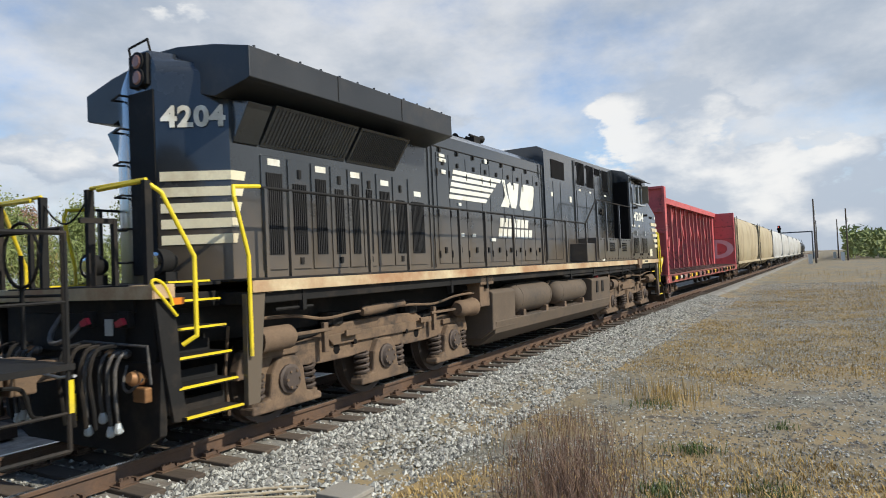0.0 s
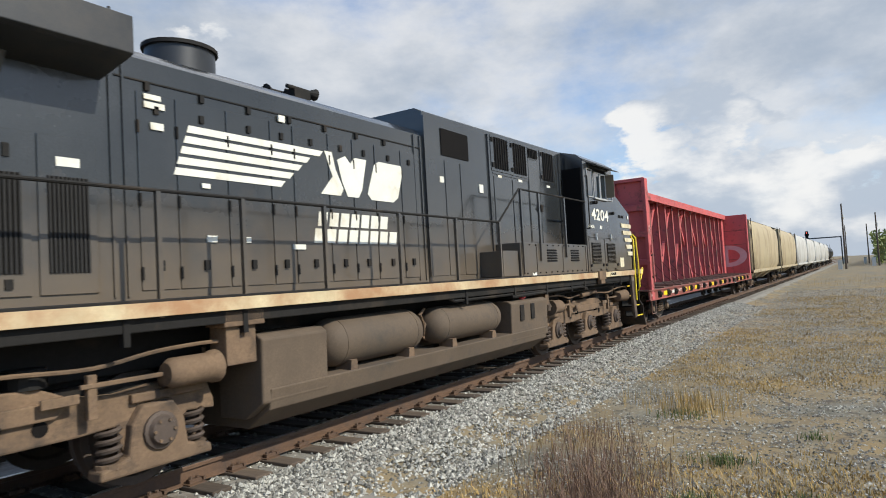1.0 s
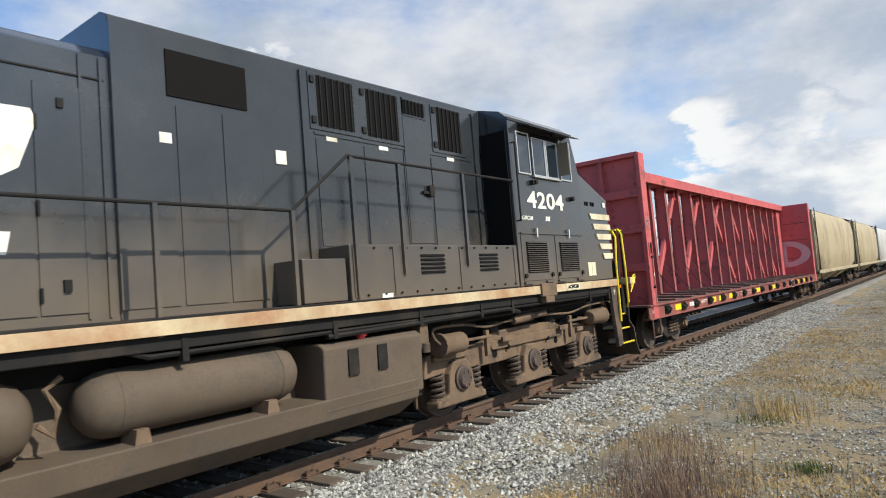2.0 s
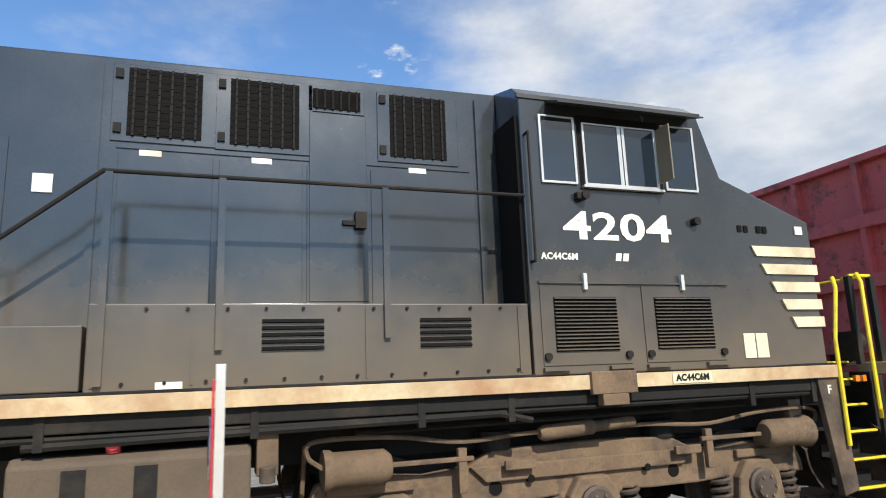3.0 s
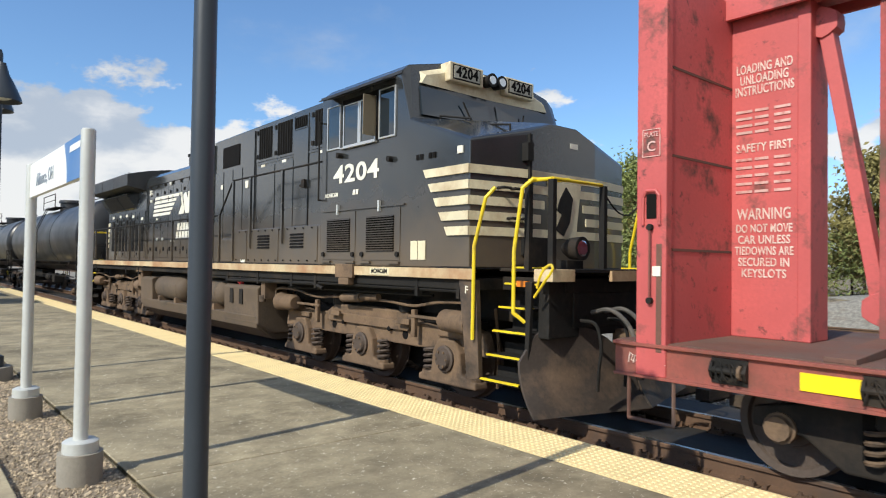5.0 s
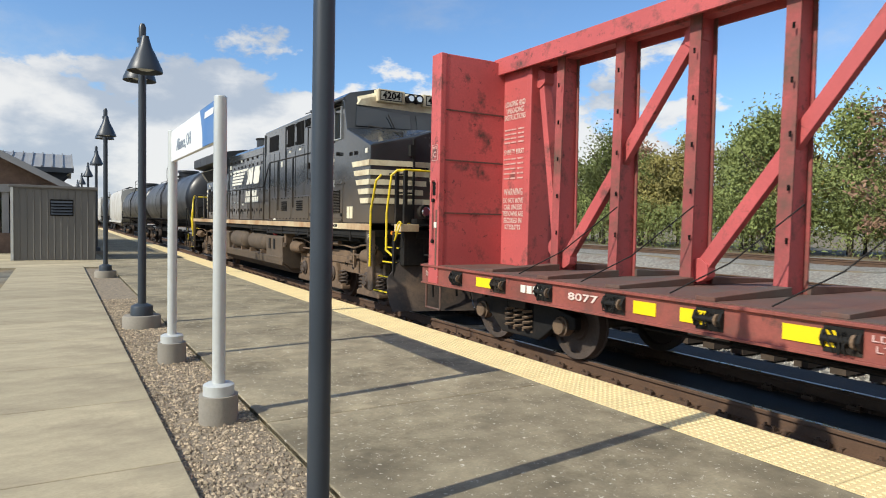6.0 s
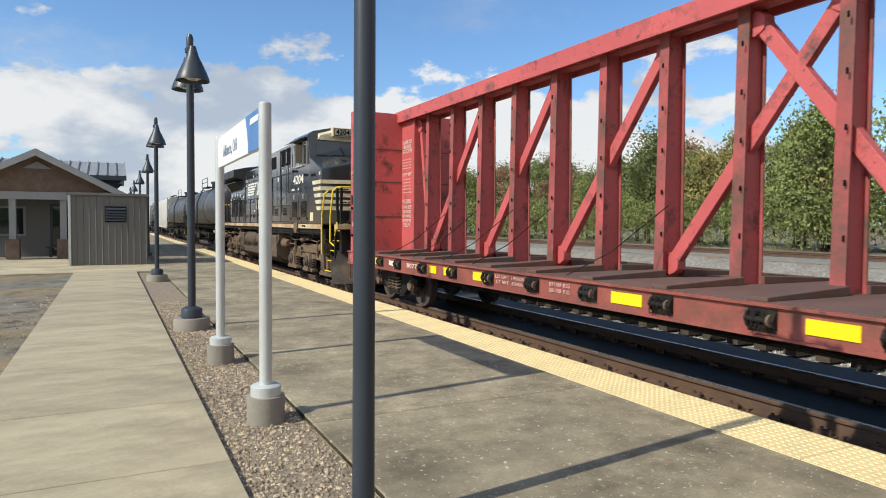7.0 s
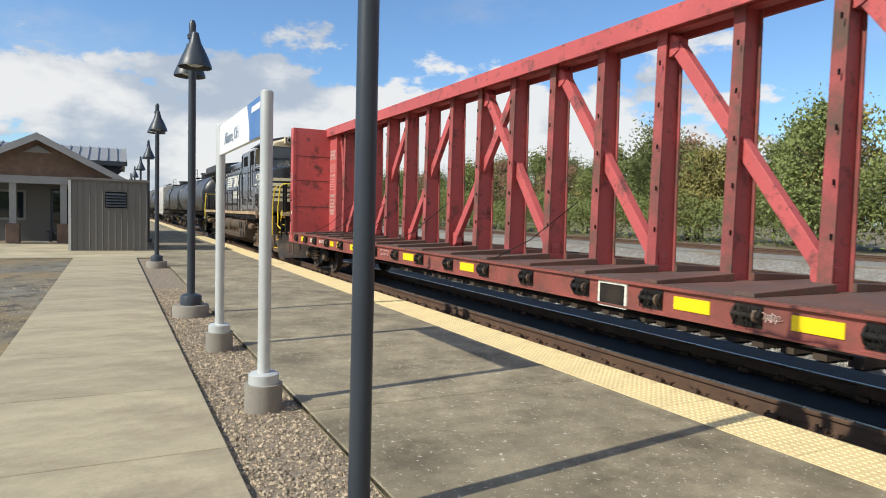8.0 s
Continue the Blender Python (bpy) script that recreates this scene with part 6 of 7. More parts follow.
def covered_hopper(x0, x1, material, label, detail):
    X0 = (x0 + x1) / 2
    O = (X0, 0, 0)
    car = thing("covered_hopper", (X0, TRACK, 0), label, "freight car", "covered hoppers")
    TRAIN.append(car)
    B = lambda: Geo(O)
    def sec(w, z0, z1):
        return [(-w * 0.86, z0), (-w * 0.97, z0 + (z1 - z0) * 0.12), (-w, z0 + (z1 - z0) * 0.35), (-w, z0 + (z1 - z0) * 0.62), (-w * 0.95, z0 + (z1 - z0) * 0.84), (-w * 0.74, z1 - 0.06), (-w * 0.5, z1),
                (w * 0.5, z1), (w * 0.74, z1 - 0.06), (w * 0.95, z0 + (z1 - z0) * 0.84), (w, z0 + (z1 - z0) * 0.62), (w, z0 + (z1 - z0) * 0.35), (w * 0.97, z0 + (z1 - z0) * 0.12), (w * 0.86, z0)]
    g = hull(B(), [(x0 + 1.0, sec(1.42, 2.5, 4.3)), (x0 + 1.25, sec(1.48, 1.9, 4.32)), (x0 + 2.2, sec(1.56, 1.15, 4.34)), (x1 - 2.2, sec(1.56, 1.15, 4.34)), (x1 - 1.25, sec(1.48, 1.9, 4.32)), (x1 - 1.0, sec(1.42, 2.5, 4.3))])
    part("body", g, material, car, smooth=True)
    part("side_sill", B().box(x0 + 0.3, x1 - 0.3, -1.5, -1.40, 1.05, 1.22).box(x0 + 0.3, x1 - 0.3, 1.40, 1.5, 1.05, 1.22), material, car, bevel=0.008)
    part("end_platform", B().box(x0 + 0.2, x0 + 1.4, -1.45, 1.45, 1.06, 1.12).box(x1 - 1.4, x1 - 0.2, -1.45, 1.45, 1.06, 1.12).box(x0 + 0.2, x1 - 0.2, -0.25, 0.25, 0.7, 1.06), "black_low", car)
    part("running_board", B().box(x0 + 0.5, x1 - 0.5, -0.75, -0.45, 4.46, 4.49).box(x0 + 0.5, x1 - 0.5, 0.45, 0.75, 4.46, 4.49), "black_low", car)
    part("roof_trough", B().box(x0 + 1.3, x1 - 1.3, -0.35, 0.35, 4.33, 4.45), material, car, bevel=0.02)
    for e, x in ((1, x0 + 0.35), (-1, x1 - 0.35)):
        for s in (-1, 1):
            part("end_post", B().box(x - 0.05, x + 0.05, s * 1.38 - 0.05, s * 1.38 + 0.05, 1.1, 4.2), material, car)
            if detail:
                lad = part("ladder", B().box(x + 0.42 * e - 0.015, x + 0.42 * e + 0.015, s * 1.47 - 0.02, s * 1.47 + 0.02, 0.6, 4.3), "black_low", car)
                for k in range(9):
                    part("rung", B().box(min(x, x + 0.42 * e), max(x, x + 0.42 * e), s * 1.47 - 0.01, s * 1.47 + 0.01, 0.75 + k * 0.4, 0.77 + k * 0.4), "black_low", lad)
        part("slope_sheet", B().add([(x + 0.65 * e, -1.35, 2.6), (x + 0.65 * e, 1.35, 2.6), (x + 2.3 * e, 1.35, 1.1), (x + 2.3 * e, -1.35, 1.1), (x + 0.75 * e, -1.35, 2.6), (x + 0.75 * e, 1.35, 2.6), (x + 2.4 * e, 1.35, 1.1), (x + 2.4 * e, -1.35, 1.1)],
             [(0, 1, 2, 3), (4, 7, 6, 5), (0, 4, 5, 1), (1, 5, 6, 2), (2, 6, 7, 3), (3, 7, 4, 0)]), material, car)
    for k in range(3):
        xc = x0 + (x1 - x0) * (k + 1) / 4
        part("outlet_hopper", hull(B(), [(xc - 1.5, [(-1.3, 1.15), (-1.3, 1.1), (1.3, 1.1), (1.3, 1.15)]), (xc - 0.4, [(-0.6, 1.15), (-0.55, 0.55), (0.55, 0.55), (0.6, 1.15)]), (xc + 0.4, [(-0.6, 1.15), (-0.55, 0.55), (0.55, 0.55), (0.6, 1.15)]), (xc + 1.5, [(-1.3, 1.15), (-1.3, 1.1), (1.3, 1.1), (1.3, 1.15)])]), material, car)
    couplers(car, x0 + 0.15, x1 - 0.15, X0)
    freight_truck(car, x0 + 1.75, X0, detail)
    freight_truck(car, x1 - 1.75, X0, detail)


def tank_car(x0, x1, detail):
    X0 = (x0 + x1) / 2
    O = (X0, 0, 0)
    car = thing("tank_car", (X0, TRACK, 0), "glossy black tank car with dust on its belly", "freight car", "tank cars")
    TRAIN.append(car)
    B = lambda: Geo(O)
    r, z = 1.45, 2.62
    L = x1 - x0 - 0.7
    prof = [(0, 0.03)] + [((1 - math.cos(a)) * 0.55 / L, r * math.sin(a)) for a in (0.3, 0.6, 0.9, 1.2, 1.45)] + [(0.6 / L, r), (0.6 / L, r * 1.006), (0.66 / L, r * 1.006), (0.66 / L, r)]
    prof = prof + [(1 - s, q) for s, q in reversed(prof)]
    part("tank", B().lathe((x0 + 0.35, 0, z), (x1 - 0.35, 0, z), prof, 40), "tankblack", car, "glossy black tank", smooth=True)
    for f in (0.33, 0.67):
        x = x0 + 0.35 + L * f
        part("weld_band", B().lathe((x - 0.04, 0, z), (x + 0.04, 0, z), ((0, r * 0.99), (0, r * 1.008), (1, r * 1.008), (1, r * 0.99)), 40), "tankblack", car, smooth=True)
    xm = X0
    hs = part("manway", B().lathe((xm, 0, z + r - 0.1), (xm, 0, z + r + 0.38), ((0, 0.55), (0.75, 0.55), (0.76, 0.62), (1, 0.6)), 20), "tankblack", car, smooth=True)
    part("top_platform", B().box(xm - 1.4, xm + 1.4, -1.0, -0.6, z + r - 0.05, z + r - 0.02).box(xm - 1.4, xm + 1.4, 0.6, 1.0, z + r - 0.05, z + r - 0.02), "black_low", car)
    rl = B()
    for s in (-1, 1):
        rl.tube([(xm - 1.4, s * 1.0, z + r - 0.05), (xm - 1.4, s * 1.0, z + r + 0.55), (xm + 1.4, s * 1.0, z + r + 0.55), (xm + 1.4, s * 1.0, z + r - 0.05)], 0.02, 6)
        rl.tube([(xm - 1.4, s * 1.0, z + r + 0.28), (xm + 1.4, s * 1.0, z + r + 0.28)], 0.016, 6)
    part("safety_railing", rl, "black_low", car)
    for s in (-1, 1):
        lad = part("ladder", B().tube([(xm - 0.25, s * 1.52, 1.0), (xm - 0.25, s * 1.5, 3.0), (xm - 0.25, s * 1.05, z + r)], 0.02, 6).tube([(xm + 0.25, s * 1.52, 1.0), (xm + 0.25, s * 1.5, 3.0), (xm + 0.25, s * 1.05, z + r)], 0.02, 6), "black_low", car)
        for k in range(7):
            part("rung", B().cyl((xm - 0.25, s * 1.51, 1.1 + k * 0.3), (xm + 0.25, s * 1.51, 1.1 + k * 0.3), 0.012, 6), "black_low", lad)
        part("side_rail", B().tube([(x0 + 1.5, s * 1.5, 1.62), (x1 - 1.5, s * 1.5, 1.62)], 0.018, 6), "black_low", car)
        for k in range(9):
            x = x0 + 1.6 + (x1 - x0 - 3.2) * k / 8
            part("rail_bracket", B().box(x - 0.015, x + 0.015, min(s * 1.2, s * 1.5), max(s * 1.2, s * 1.5), 1.5, 1.63), "black_low", car)
        part("lower_rail", B().tube([(x0 + 1.0, s * 1.46, 1.05), (x1 - 1.0, s * 1.46, 1.05)], 0.018, 6), "black_low", car)
    for x, e in ((x0, 1), (x1, -1)):
        part("stub_sill", B().box(min(x + 0.1 * e, x + 3.2 * e), max(x + 0.1 * e, x + 3.2 * e), -0.3, 0.3, 0.72, 1.15), "black_low", car, bevel=0.01)
        part("saddle", B().prism([(-1.2, 1.7), (-0.5, 1.1), (0.5, 1.1), (1.2, 1.7), (0.8, 1.4), (-0.8, 1.4)], "x", x + 1.5 * e - 0.12, x + 1.5 * e + 0.12), "tankblack", car)
        part("end_platform", B().box(min(x + 0.08 * e, x + 0.75 * e), max(x + 0.08 * e, x + 0.75 * e), -1.48, 1.48, 1.06, 1.11), "black_low", car, "black grating end platform")
        if detail:
            for s in (-1, 1):
                h = part("corner_handrail", B().tube([(x + 0.12 * e, s * 1.45, 0.42), (x + 0.12 * e, s * 1.45, 2.15), (x + 0.7 * e, s * 1.45, 2.15), (x + 0.7 * e, s * 1.45, 0.42), (x + 0.12 * e, s * 1.45, 0.42)], 0.02, 6), "black_low", car)
                for z_ in (0.72, 1.6):
                    part("bar", B().cyl((x + 0.12 * e, s * 1.45, z_), (x + 0.7 * e, s * 1.45, z_), 0.014, 6), "black_low", h)
                part("marker", B().box(x + 0.11 * e - 0.02, x + 0.11 * e + 0.02, s * 1.46 - 0.015, s * 1.46 + 0.015, 0.72, 0.98), "yellow", h)
            part("end_handrail", B().tube([(x + 0.06 * e, -1.3, 1.1), (x + 0.06 * e, -1.3, 2.2), (x + 0.06 * e, -0.2, 2.2), (x + 0.06 * e, -0.2, 1.1)], 0.018, 6).tube([(x + 0.06 * e, -1.3, 1.65), (x + 0.06 * e, -0.2, 1.65)], 0.014, 6), "black_low", car)
            part("brake_wheel", B().rope([(x + 0.1 * e, -0.75 + 0.28 * math.cos(a * 0.3927), 2.0 + 0.28 * math.sin(a * 0.3927)) for a in range(17)], 0.015, 6).cyl((x + 0.1 * e, -0.75, 1.2), (x + 0.1 * e, -0.75, 2.0), 0.02), "black_low", car)
            part("cut_lever", B().tube([(x + 0.05 * e, -1.42, 1.0), (x - 0.05 * e, -1.0, 0.95), (x - 0.1 * e, -0.2, 1.0)], 0.014, 6), "steel", car)
    part("brake_rigging", B().tube([(x0 + 3.0, -0.5, 0.8), (x1 - 3.0, -0.5, 0.8)], 0.025, 6).lathe((X0 - 1.5, -0.7, 0.85), (X0 - 0.6, -0.7, 0.85), ((0, 0.1), (0.1, 0.18), (0.9, 0.18), (1, 0.1)), 12).box(X0 + 0.5, X0 + 1.1, -0.9, -0.5, 0.65, 1.0), "black_low", car)
    couplers(car, x0 + 0.15, x1 - 0.15, X0)
    freight_truck(car, x0 + 1.95, X0, detail)
    freight_truck(car, x1 - 1.95, X0, detail)


tank_car(-14.9, 3.05, True)
tank_car(-33.0, -15.1, True)
covered_hopper(-50.0, -33.2, "lgrey", "pale grey covered hopper car", False)
x = -50.2
for k in range(4):
    if k % 2:
        covered_hopper(x - 16.8, x, "lgrey", "pale grey covered hopper car", False)
    else:
        tank_car(x - 17.2, x, False)
    x -= 17.3
x = 47.45
for k in range(9):
    if k < 2:
        covered_hopper(x, x + 16.6, "tan", "tan covered hopper car with rusty streaks", True)
    elif k < 7:
        covered_hopper(x, x + 16.6, "lgrey", "weathered grey covered hopper car", False)
    else:
        tank_car(x, x + 17.0, False)
    x += 17.0

# ---------------------------------------------------------------- station platform
PLAT = 0.18
END = 0.9            # the platform stops here


BEFORE = set(scene.objects)


def make_platform():
    base = solid("platform", Geo().box(-150, END, 1.39, 4.12, -0.45, PLAT - 0.012).box(-150, END, 4.12, 4.74, -0.45, PLAT - 0.03), "concrete", "stained concrete station platform", "platform", kind="structure")
    x, k = END, 0
    mesh = {}
    while x > -95:
        w = 3.05 if k else 2.8
        key = round(w, 2)
        if key not in mesh:
            mesh[key] = Geo().box(-w + 0.012, 0, 1.39, 4.11, -0.05, 0).mesh("slab", M["concrete"], 0.008)
        ob = new("slab", mesh[key])
        ob.location, ob.parent = (x, 0, PLAT), base
        x -= w
        k += 1
    # tactile edge: tiles with domes
    dome = Geo()
    dome.box(-0.605, 0, 4.125, 4.74, -0.03, 0)
    for i in range(10):
        for j in range(10):
            cx, cy = -0.03 - i * 0.0605, 4.155 + j * 0.0605
            dome.add([(cx + 0.016 * a, cy + 0.016 * b, 0) for a, b in ((1, 1), (-1, 1), (-1, -1), (1, -1))] + [(cx + 0.009 * a, cy + 0.009 * b, 0.006) for a, b in ((1, 1), (-1, 1), (-1, -1), (1, -1))],
                     [(0, 1, 5, 4), (1, 2, 6, 5), (2, 3, 7, 6), (3, 0, 4, 7), (4, 5, 6, 7)])
    tile = dome.mesh("tactile_tile", M["tactile"])
    flat = Geo().box(-0.605, 0, 4.125, 4.74, -0.03, 0).mesh("tactile_tile", M["tactile"])
    for i in range(150):
        ob = new("tactile_tile", tile if i < 55 else flat)
        ob.location, ob.parent = (END - i * 0.61, 0, PLAT), base
    # walk beside it
    wb = solid("walkway", Geo().box(-22.3, 3.0, -1.02, 0.685, -0.4, PLAT - 0.02), "walk", "pale concrete walk beside the platform", "walk", kind="structure")
    slab_mesh = Geo().box(-1.65 + 0.01, 0, -1.02, 0.685, -0.04, 0).mesh("slab", M["walk"], 0.006)
    x = 2.2
    while x > -22:
        ob = new("slab", slab_mesh)
        ob.location, ob.parent = (x, 0, PLAT), wb
        x -= 1.65
    solid("cross_walk", Geo().box(-30.5, -22.32, -9, 1.388, -0.4, PLAT - 0.005), "walk", "pale concrete apron before the station", "walk", kind="structure")
    solid("gravel_strip", Geo().box(-22.3, END, 0.69, 1.388, -0.3, PLAT - 0.05), "pea", "strip of brown pea gravel between the slabs", "gravel", kind="structure")
    solid("gravel_yard", Geo().box(-30, 1.5, -30, -1.03, -0.4, PLAT - 0.04).box(1.5, END + 0.6, -1.03, -1.02, -0.4, 0), "earth", "brown gravelly ground beside the walk", "gravel", kind="structure")


make_platform()


def scatter_stones(name, n, box, size, z, material, label, seed, category="gravel"):
    """Loose stones, each a bent octahedron, over a stretch of ground."""
    r = np.random.RandomState(seed)
    x = box[0] + (box[1] - box[0]) * r.rand(n) ** box[4] if len(box) > 4 else box[0] + (box[1] - box[0]) * r.rand(n)
    y = box[2] + (box[3] - box[2]) * r.rand(n)
    base = np.array([(1, 0, 0), (0, 1, 0), (-1, 0, 0), (0, -1, 0), (0, 0, 1), (0, 0, -0.6)], float)
    faces0 = np.array([(0, 1, 4), (1, 2, 4), (2, 3, 4), (3, 0, 4), (1, 0, 5), (2, 1, 5), (3, 2, 5), (0, 3, 5)])
    s = size * (0.5 + r.rand(n) ** 2)
    v = base[None] * (0.7 + 0.6 * r.rand(n, 6, 1)) * s[:, None, None] * np.stack([np.ones(n), np.ones(n), np.full(n, 0.75)], 1)[:, None]
    a = r.rand(n) * 6.28
    ca, sa = np.cos(a)[:, None], np.sin(a)[:, None]
    vx, vy = v[..., 0] * ca - v[..., 1] * sa, v[..., 0] * sa + v[..., 1] * ca
    hz = np.array([z(p, q) for p, q in zip(x, y)]) if callable(z) else np.full(n, z)
    vs = np.stack([vx + x[:, None], vy + y[:, None], v[..., 2] + hz[:, None] + s[:, None] * 0.25], -1).reshape(-1, 3)
    fs = (faces0[None] + (np.arange(n) * 6)[:, None, None]).reshape(-1, 3)
    return bulk(name, vs.tolist(), fs.tolist(), material, label, category)


def stone_material(name, base, spread):
    m = surf(name, base, 0.95, vary=0.2, fine=60, bump=0.3)
    nt = m.node_tree
    geo, mix, rp = nt.nodes.new("ShaderNodeNewGeometry"), nt.nodes.new("ShaderNodeMix"), nt.nodes.new("ShaderNodeMapRange")
    mix.data_type, mix.blend_type = "RGBA", "MULTIPLY"
    mix.inputs[0].default_value = 1.0
    rp.inputs[3].default_value, rp.inputs[4].default_value = 1 - spread, 1 + spread
    b = nt.nodes["Principled BSDF"]
    src = b.inputs["Base Color"].links[0].from_socket
    nt.links.new(geo.outputs["Random Per Island"], rp.inputs[0])
    nt.links.new(src, mix.inputs[6])
    nt.links.new(rp.outputs[0], mix.inputs[7])
    nt.links.new(mix.outputs[2], b.inputs["Base Color"])
    return m


M["stone"] = stone_material("grey_ballast_stone", (0.31, 0.30, 0.26), 0.75)
M["pebble"] = stone_material("brown_pebble", (0.40, 0.32, 0.22), 0.6)


def shoulder(x, y):
    if y > TRACK + 0.9:
        return ground_height(x, y)
    return max(ground_height(x, y), -0.215 if abs(y - TRACK) < 1.75 else -0.215 - (abs(y - TRACK) - 1.75) * 0.336)


scatter_stones("ballast_stones", 40000, (1.0, 34, 3.7, 5.45, 1.6), 0.027, shoulder, "stone", "loose grey ballast stones along the track", 3, "ballast")
scatter_stones("ballast_stones", 7000, (0.9, 22, 5.4, 8.2, 1.3), 0.027, -0.215, "stone", "loose grey ballast stones between the ties", 4, "ballast")
scatter_stones("ballast_stones", 17000, (-26, 0.6, 9.5, 12.6), 0.036, shoulder, "stone", "loose grey ballast stones between the ties", 5, "ballast")
scatter_stones("ballast_stones", 90000, (3.0, 50, -2.5, 4.2, 1.5), 0.016, ground_height, "stone", "small stones scattered over bare earth", 6, "gravel")
scatter_stones("pebbles", 14000, (-0.2, -14, 0.70, 1.38, 1.4), 0.014, PLAT - 0.05, "pebble", "brown pea gravel pebbles", 7)
scatter_stones("pebbles", 3000, (-2.5, -16, -3.5, -1.05), 0.012, PLAT - 0.04, "pebble", "brown pebbles beside the walk", 8)


def station_lamp(x, y=1.08, collar=True, group="platform lamps"):
    lamp = thing("platform_lamp", (x, y, PLAT), "charcoal lamp post with two bell-shaped shades", "lamp post", group)
    top = 0.13 if collar else -0.04
    part("footing", Geo().lathe((0, 0, -0.12), (0, 0, top), ((0, 0.26), (0.85, 0.26), (1, 0.245)), 20), "footing", lamp, "round concrete footing", smooth=True)
    if collar:
        part("base_collar", Geo().lathe((0, 0, 0.13), (0, 0, 0.30), ((0, 0.155), (0.75, 0.15), (0.8, 0.145), (1, 0.07)), 18), "pole", lamp, smooth=True)
    part("pole", Geo().lathe((0, 0, top), (0, 0, 4.1), ((0, 0.058), (1, 0.052)), 18), "pole", lamp, smooth=True)
    part("finial", Geo().lathe((0, 0, 4.05), (0, 0, 4.32), ((0, 0.07), (0.2, 0.075), (0.3, 0.05), (0.8, 0.05), (1, 0.03)), 14), "pole", lamp, smooth=True)
    for e in (-1, 1):
        part("arm", Geo().rope([(0, 0, 3.9), (0.10 * e, 0, 4.05), (0.26 * e, 0, 4.08), (0.35 * e, 0, 4.0)], 0.022, 8), "pole", lamp)
        part("shade", Geo().lathe((0.36 * e, 0, 4.06), (0.36 * e, 0, 3.57), ((0, 0.045), (0.12, 0.06), (0.3, 0.085), (0.5, 0.135), (0.75, 0.19), (0.93, 0.225), (1.0, 0.23), (0.97, 0.21), (0.7, 0.16), (0.4, 0.09)), 24), "pole", lamp, "bell-shaped charcoal shade", smooth=True)
        part("lens", Geo().lathe((0.36 * e, 0, 3.67), (0.36 * e, 0, 3.59), ((0, 0.15), (0.6, 0.14), (1, 0.07)), 18), "galv", lamp, smooth=True)
    return lamp


station_lamp(-3.09, 1.13, False)
first_lamp = station_lamp(-10.35, 1.06)
for x, y in ((-19.0, 1.08), (-29.5, 1.35), (-39, 1.4), (-49, 1.4), (-59, 1.4)):
    copy_thing(first_lamp, pose(x, y, PLAT))


def name_sign():
    sign = thing("station_sign", (-6.52, 1.10, PLAT), "white station name sign with a blue end on two posts", "sign")
    M["sign_white"] = surf("sign_white", (0.80, 0.82, 0.82), 0.35, vary=0.04, bump=0)
    M["sign_blue"] = surf("sign_blue", (0.03, 0.16, 0.42), 0.35, vary=0.06, bump=0)
    M["name_ink"] = surf("slate_lettering", (0.22, 0.27, 0.33), 0.4, vary=0.05, bump=0)
    M["sign_ink"] = surf("sign_ink", (0.03, 0.04, 0.06), 0.4, vary=0.05, bump=0)
    for x in (-1.22, 1.22):
        part("footing", Geo().lathe((x, 0, -0.1), (x, 0, 0.17), ((0, 0.15), (1, 0.15)), 20), "footing", sign, "round concrete footing", smooth=True)
        part("collar", Geo().lathe((x, 0, 0.17), (x, 0, 0.26), ((0, 0.12), (0.85, 0.12), (1, 0.10)), 20), "galv", sign, smooth=True)
        part("post", Geo().lathe((x, 0, 0.2), (x, 0, 2.52), ((0, 0.05), (0.995, 0.05), (1, 0.04)), 18), "galv", sign, "pale metal post", smooth=True)
    pn = part("panel", Geo().box(-1.18, 1.18, -0.02, 0.02, 2.17, 2.50), "sign_white", sign, "white name panel", bevel=0.004)
    blue = [(0.62, 2.172), (1.178, 2.172), (1.178, 2.498), (0.50, 2.498), (0.58, 2.36), (0.62, 2.26)]
    part("blue_field", Geo().prism(blue, "y", -0.025, 0.025), "sign_blue", pn, "blue curved end")
    part("mark_bar", Geo().prism([(0.72, 2.40), (1.08, 2.40), (1.10, 2.45), (0.74, 2.45)], "y", -0.028, 0.028), "sign_white", pn)
    lettering("name", "Alliance, OH", 0.17, side_plane(-0.38, -0.022, 2.31), "name_ink", pn, "slate lettering", bold=0.0, squeeze=0.84)


name_sign()


def end_marker():
    """A narrow marker on a steel post close to the platform's end."""
    mk = thing("platform_marker", (0.22 + 0.29, 2.35, PLAT), "red and blue marker sign on a galvanised steel post", "sign")
    part("post", Geo().prism([(-0.016, -0.018), (0.016, -0.018), (0.016, 0.022), (0.009, 0.022), (0.009, -0.010), (-0.009, -0.010), (-0.009, 0.022), (-0.016, 0.022)], "z", -0.05, 1.63), "galv", mk, "galvanised channel post", bevel=0.002)
    M["marker_red"] = surf("marker_red", (0.50, 0.03, 0.05), 0.4, vary=0.08, bump=0)
    plate = part("plate", Geo().box(-0.026, -0.019, -0.15, 0.15, 1.10, 1.58), "marker_red", mk, "red upper plate", bevel=0.002)
    part("plate_foot", Geo().box(-0.026, -0.019, -0.15, 0.15, 0.80, 1.10), "sign_blue", mk, "blue lower plate", bevel=0.002)
    part("disc", Geo().cyl((-0.027, 0.0, 1.36), (-0.031, 0.0, 1.36), 0.10, 20), "sign_white", plate)
    lettering("figure", "1", 0.17, pose(-0.033, 0.0, 1.36, 90, 0, -90), "sign_ink", plate, bold=0.004)


end_marker()


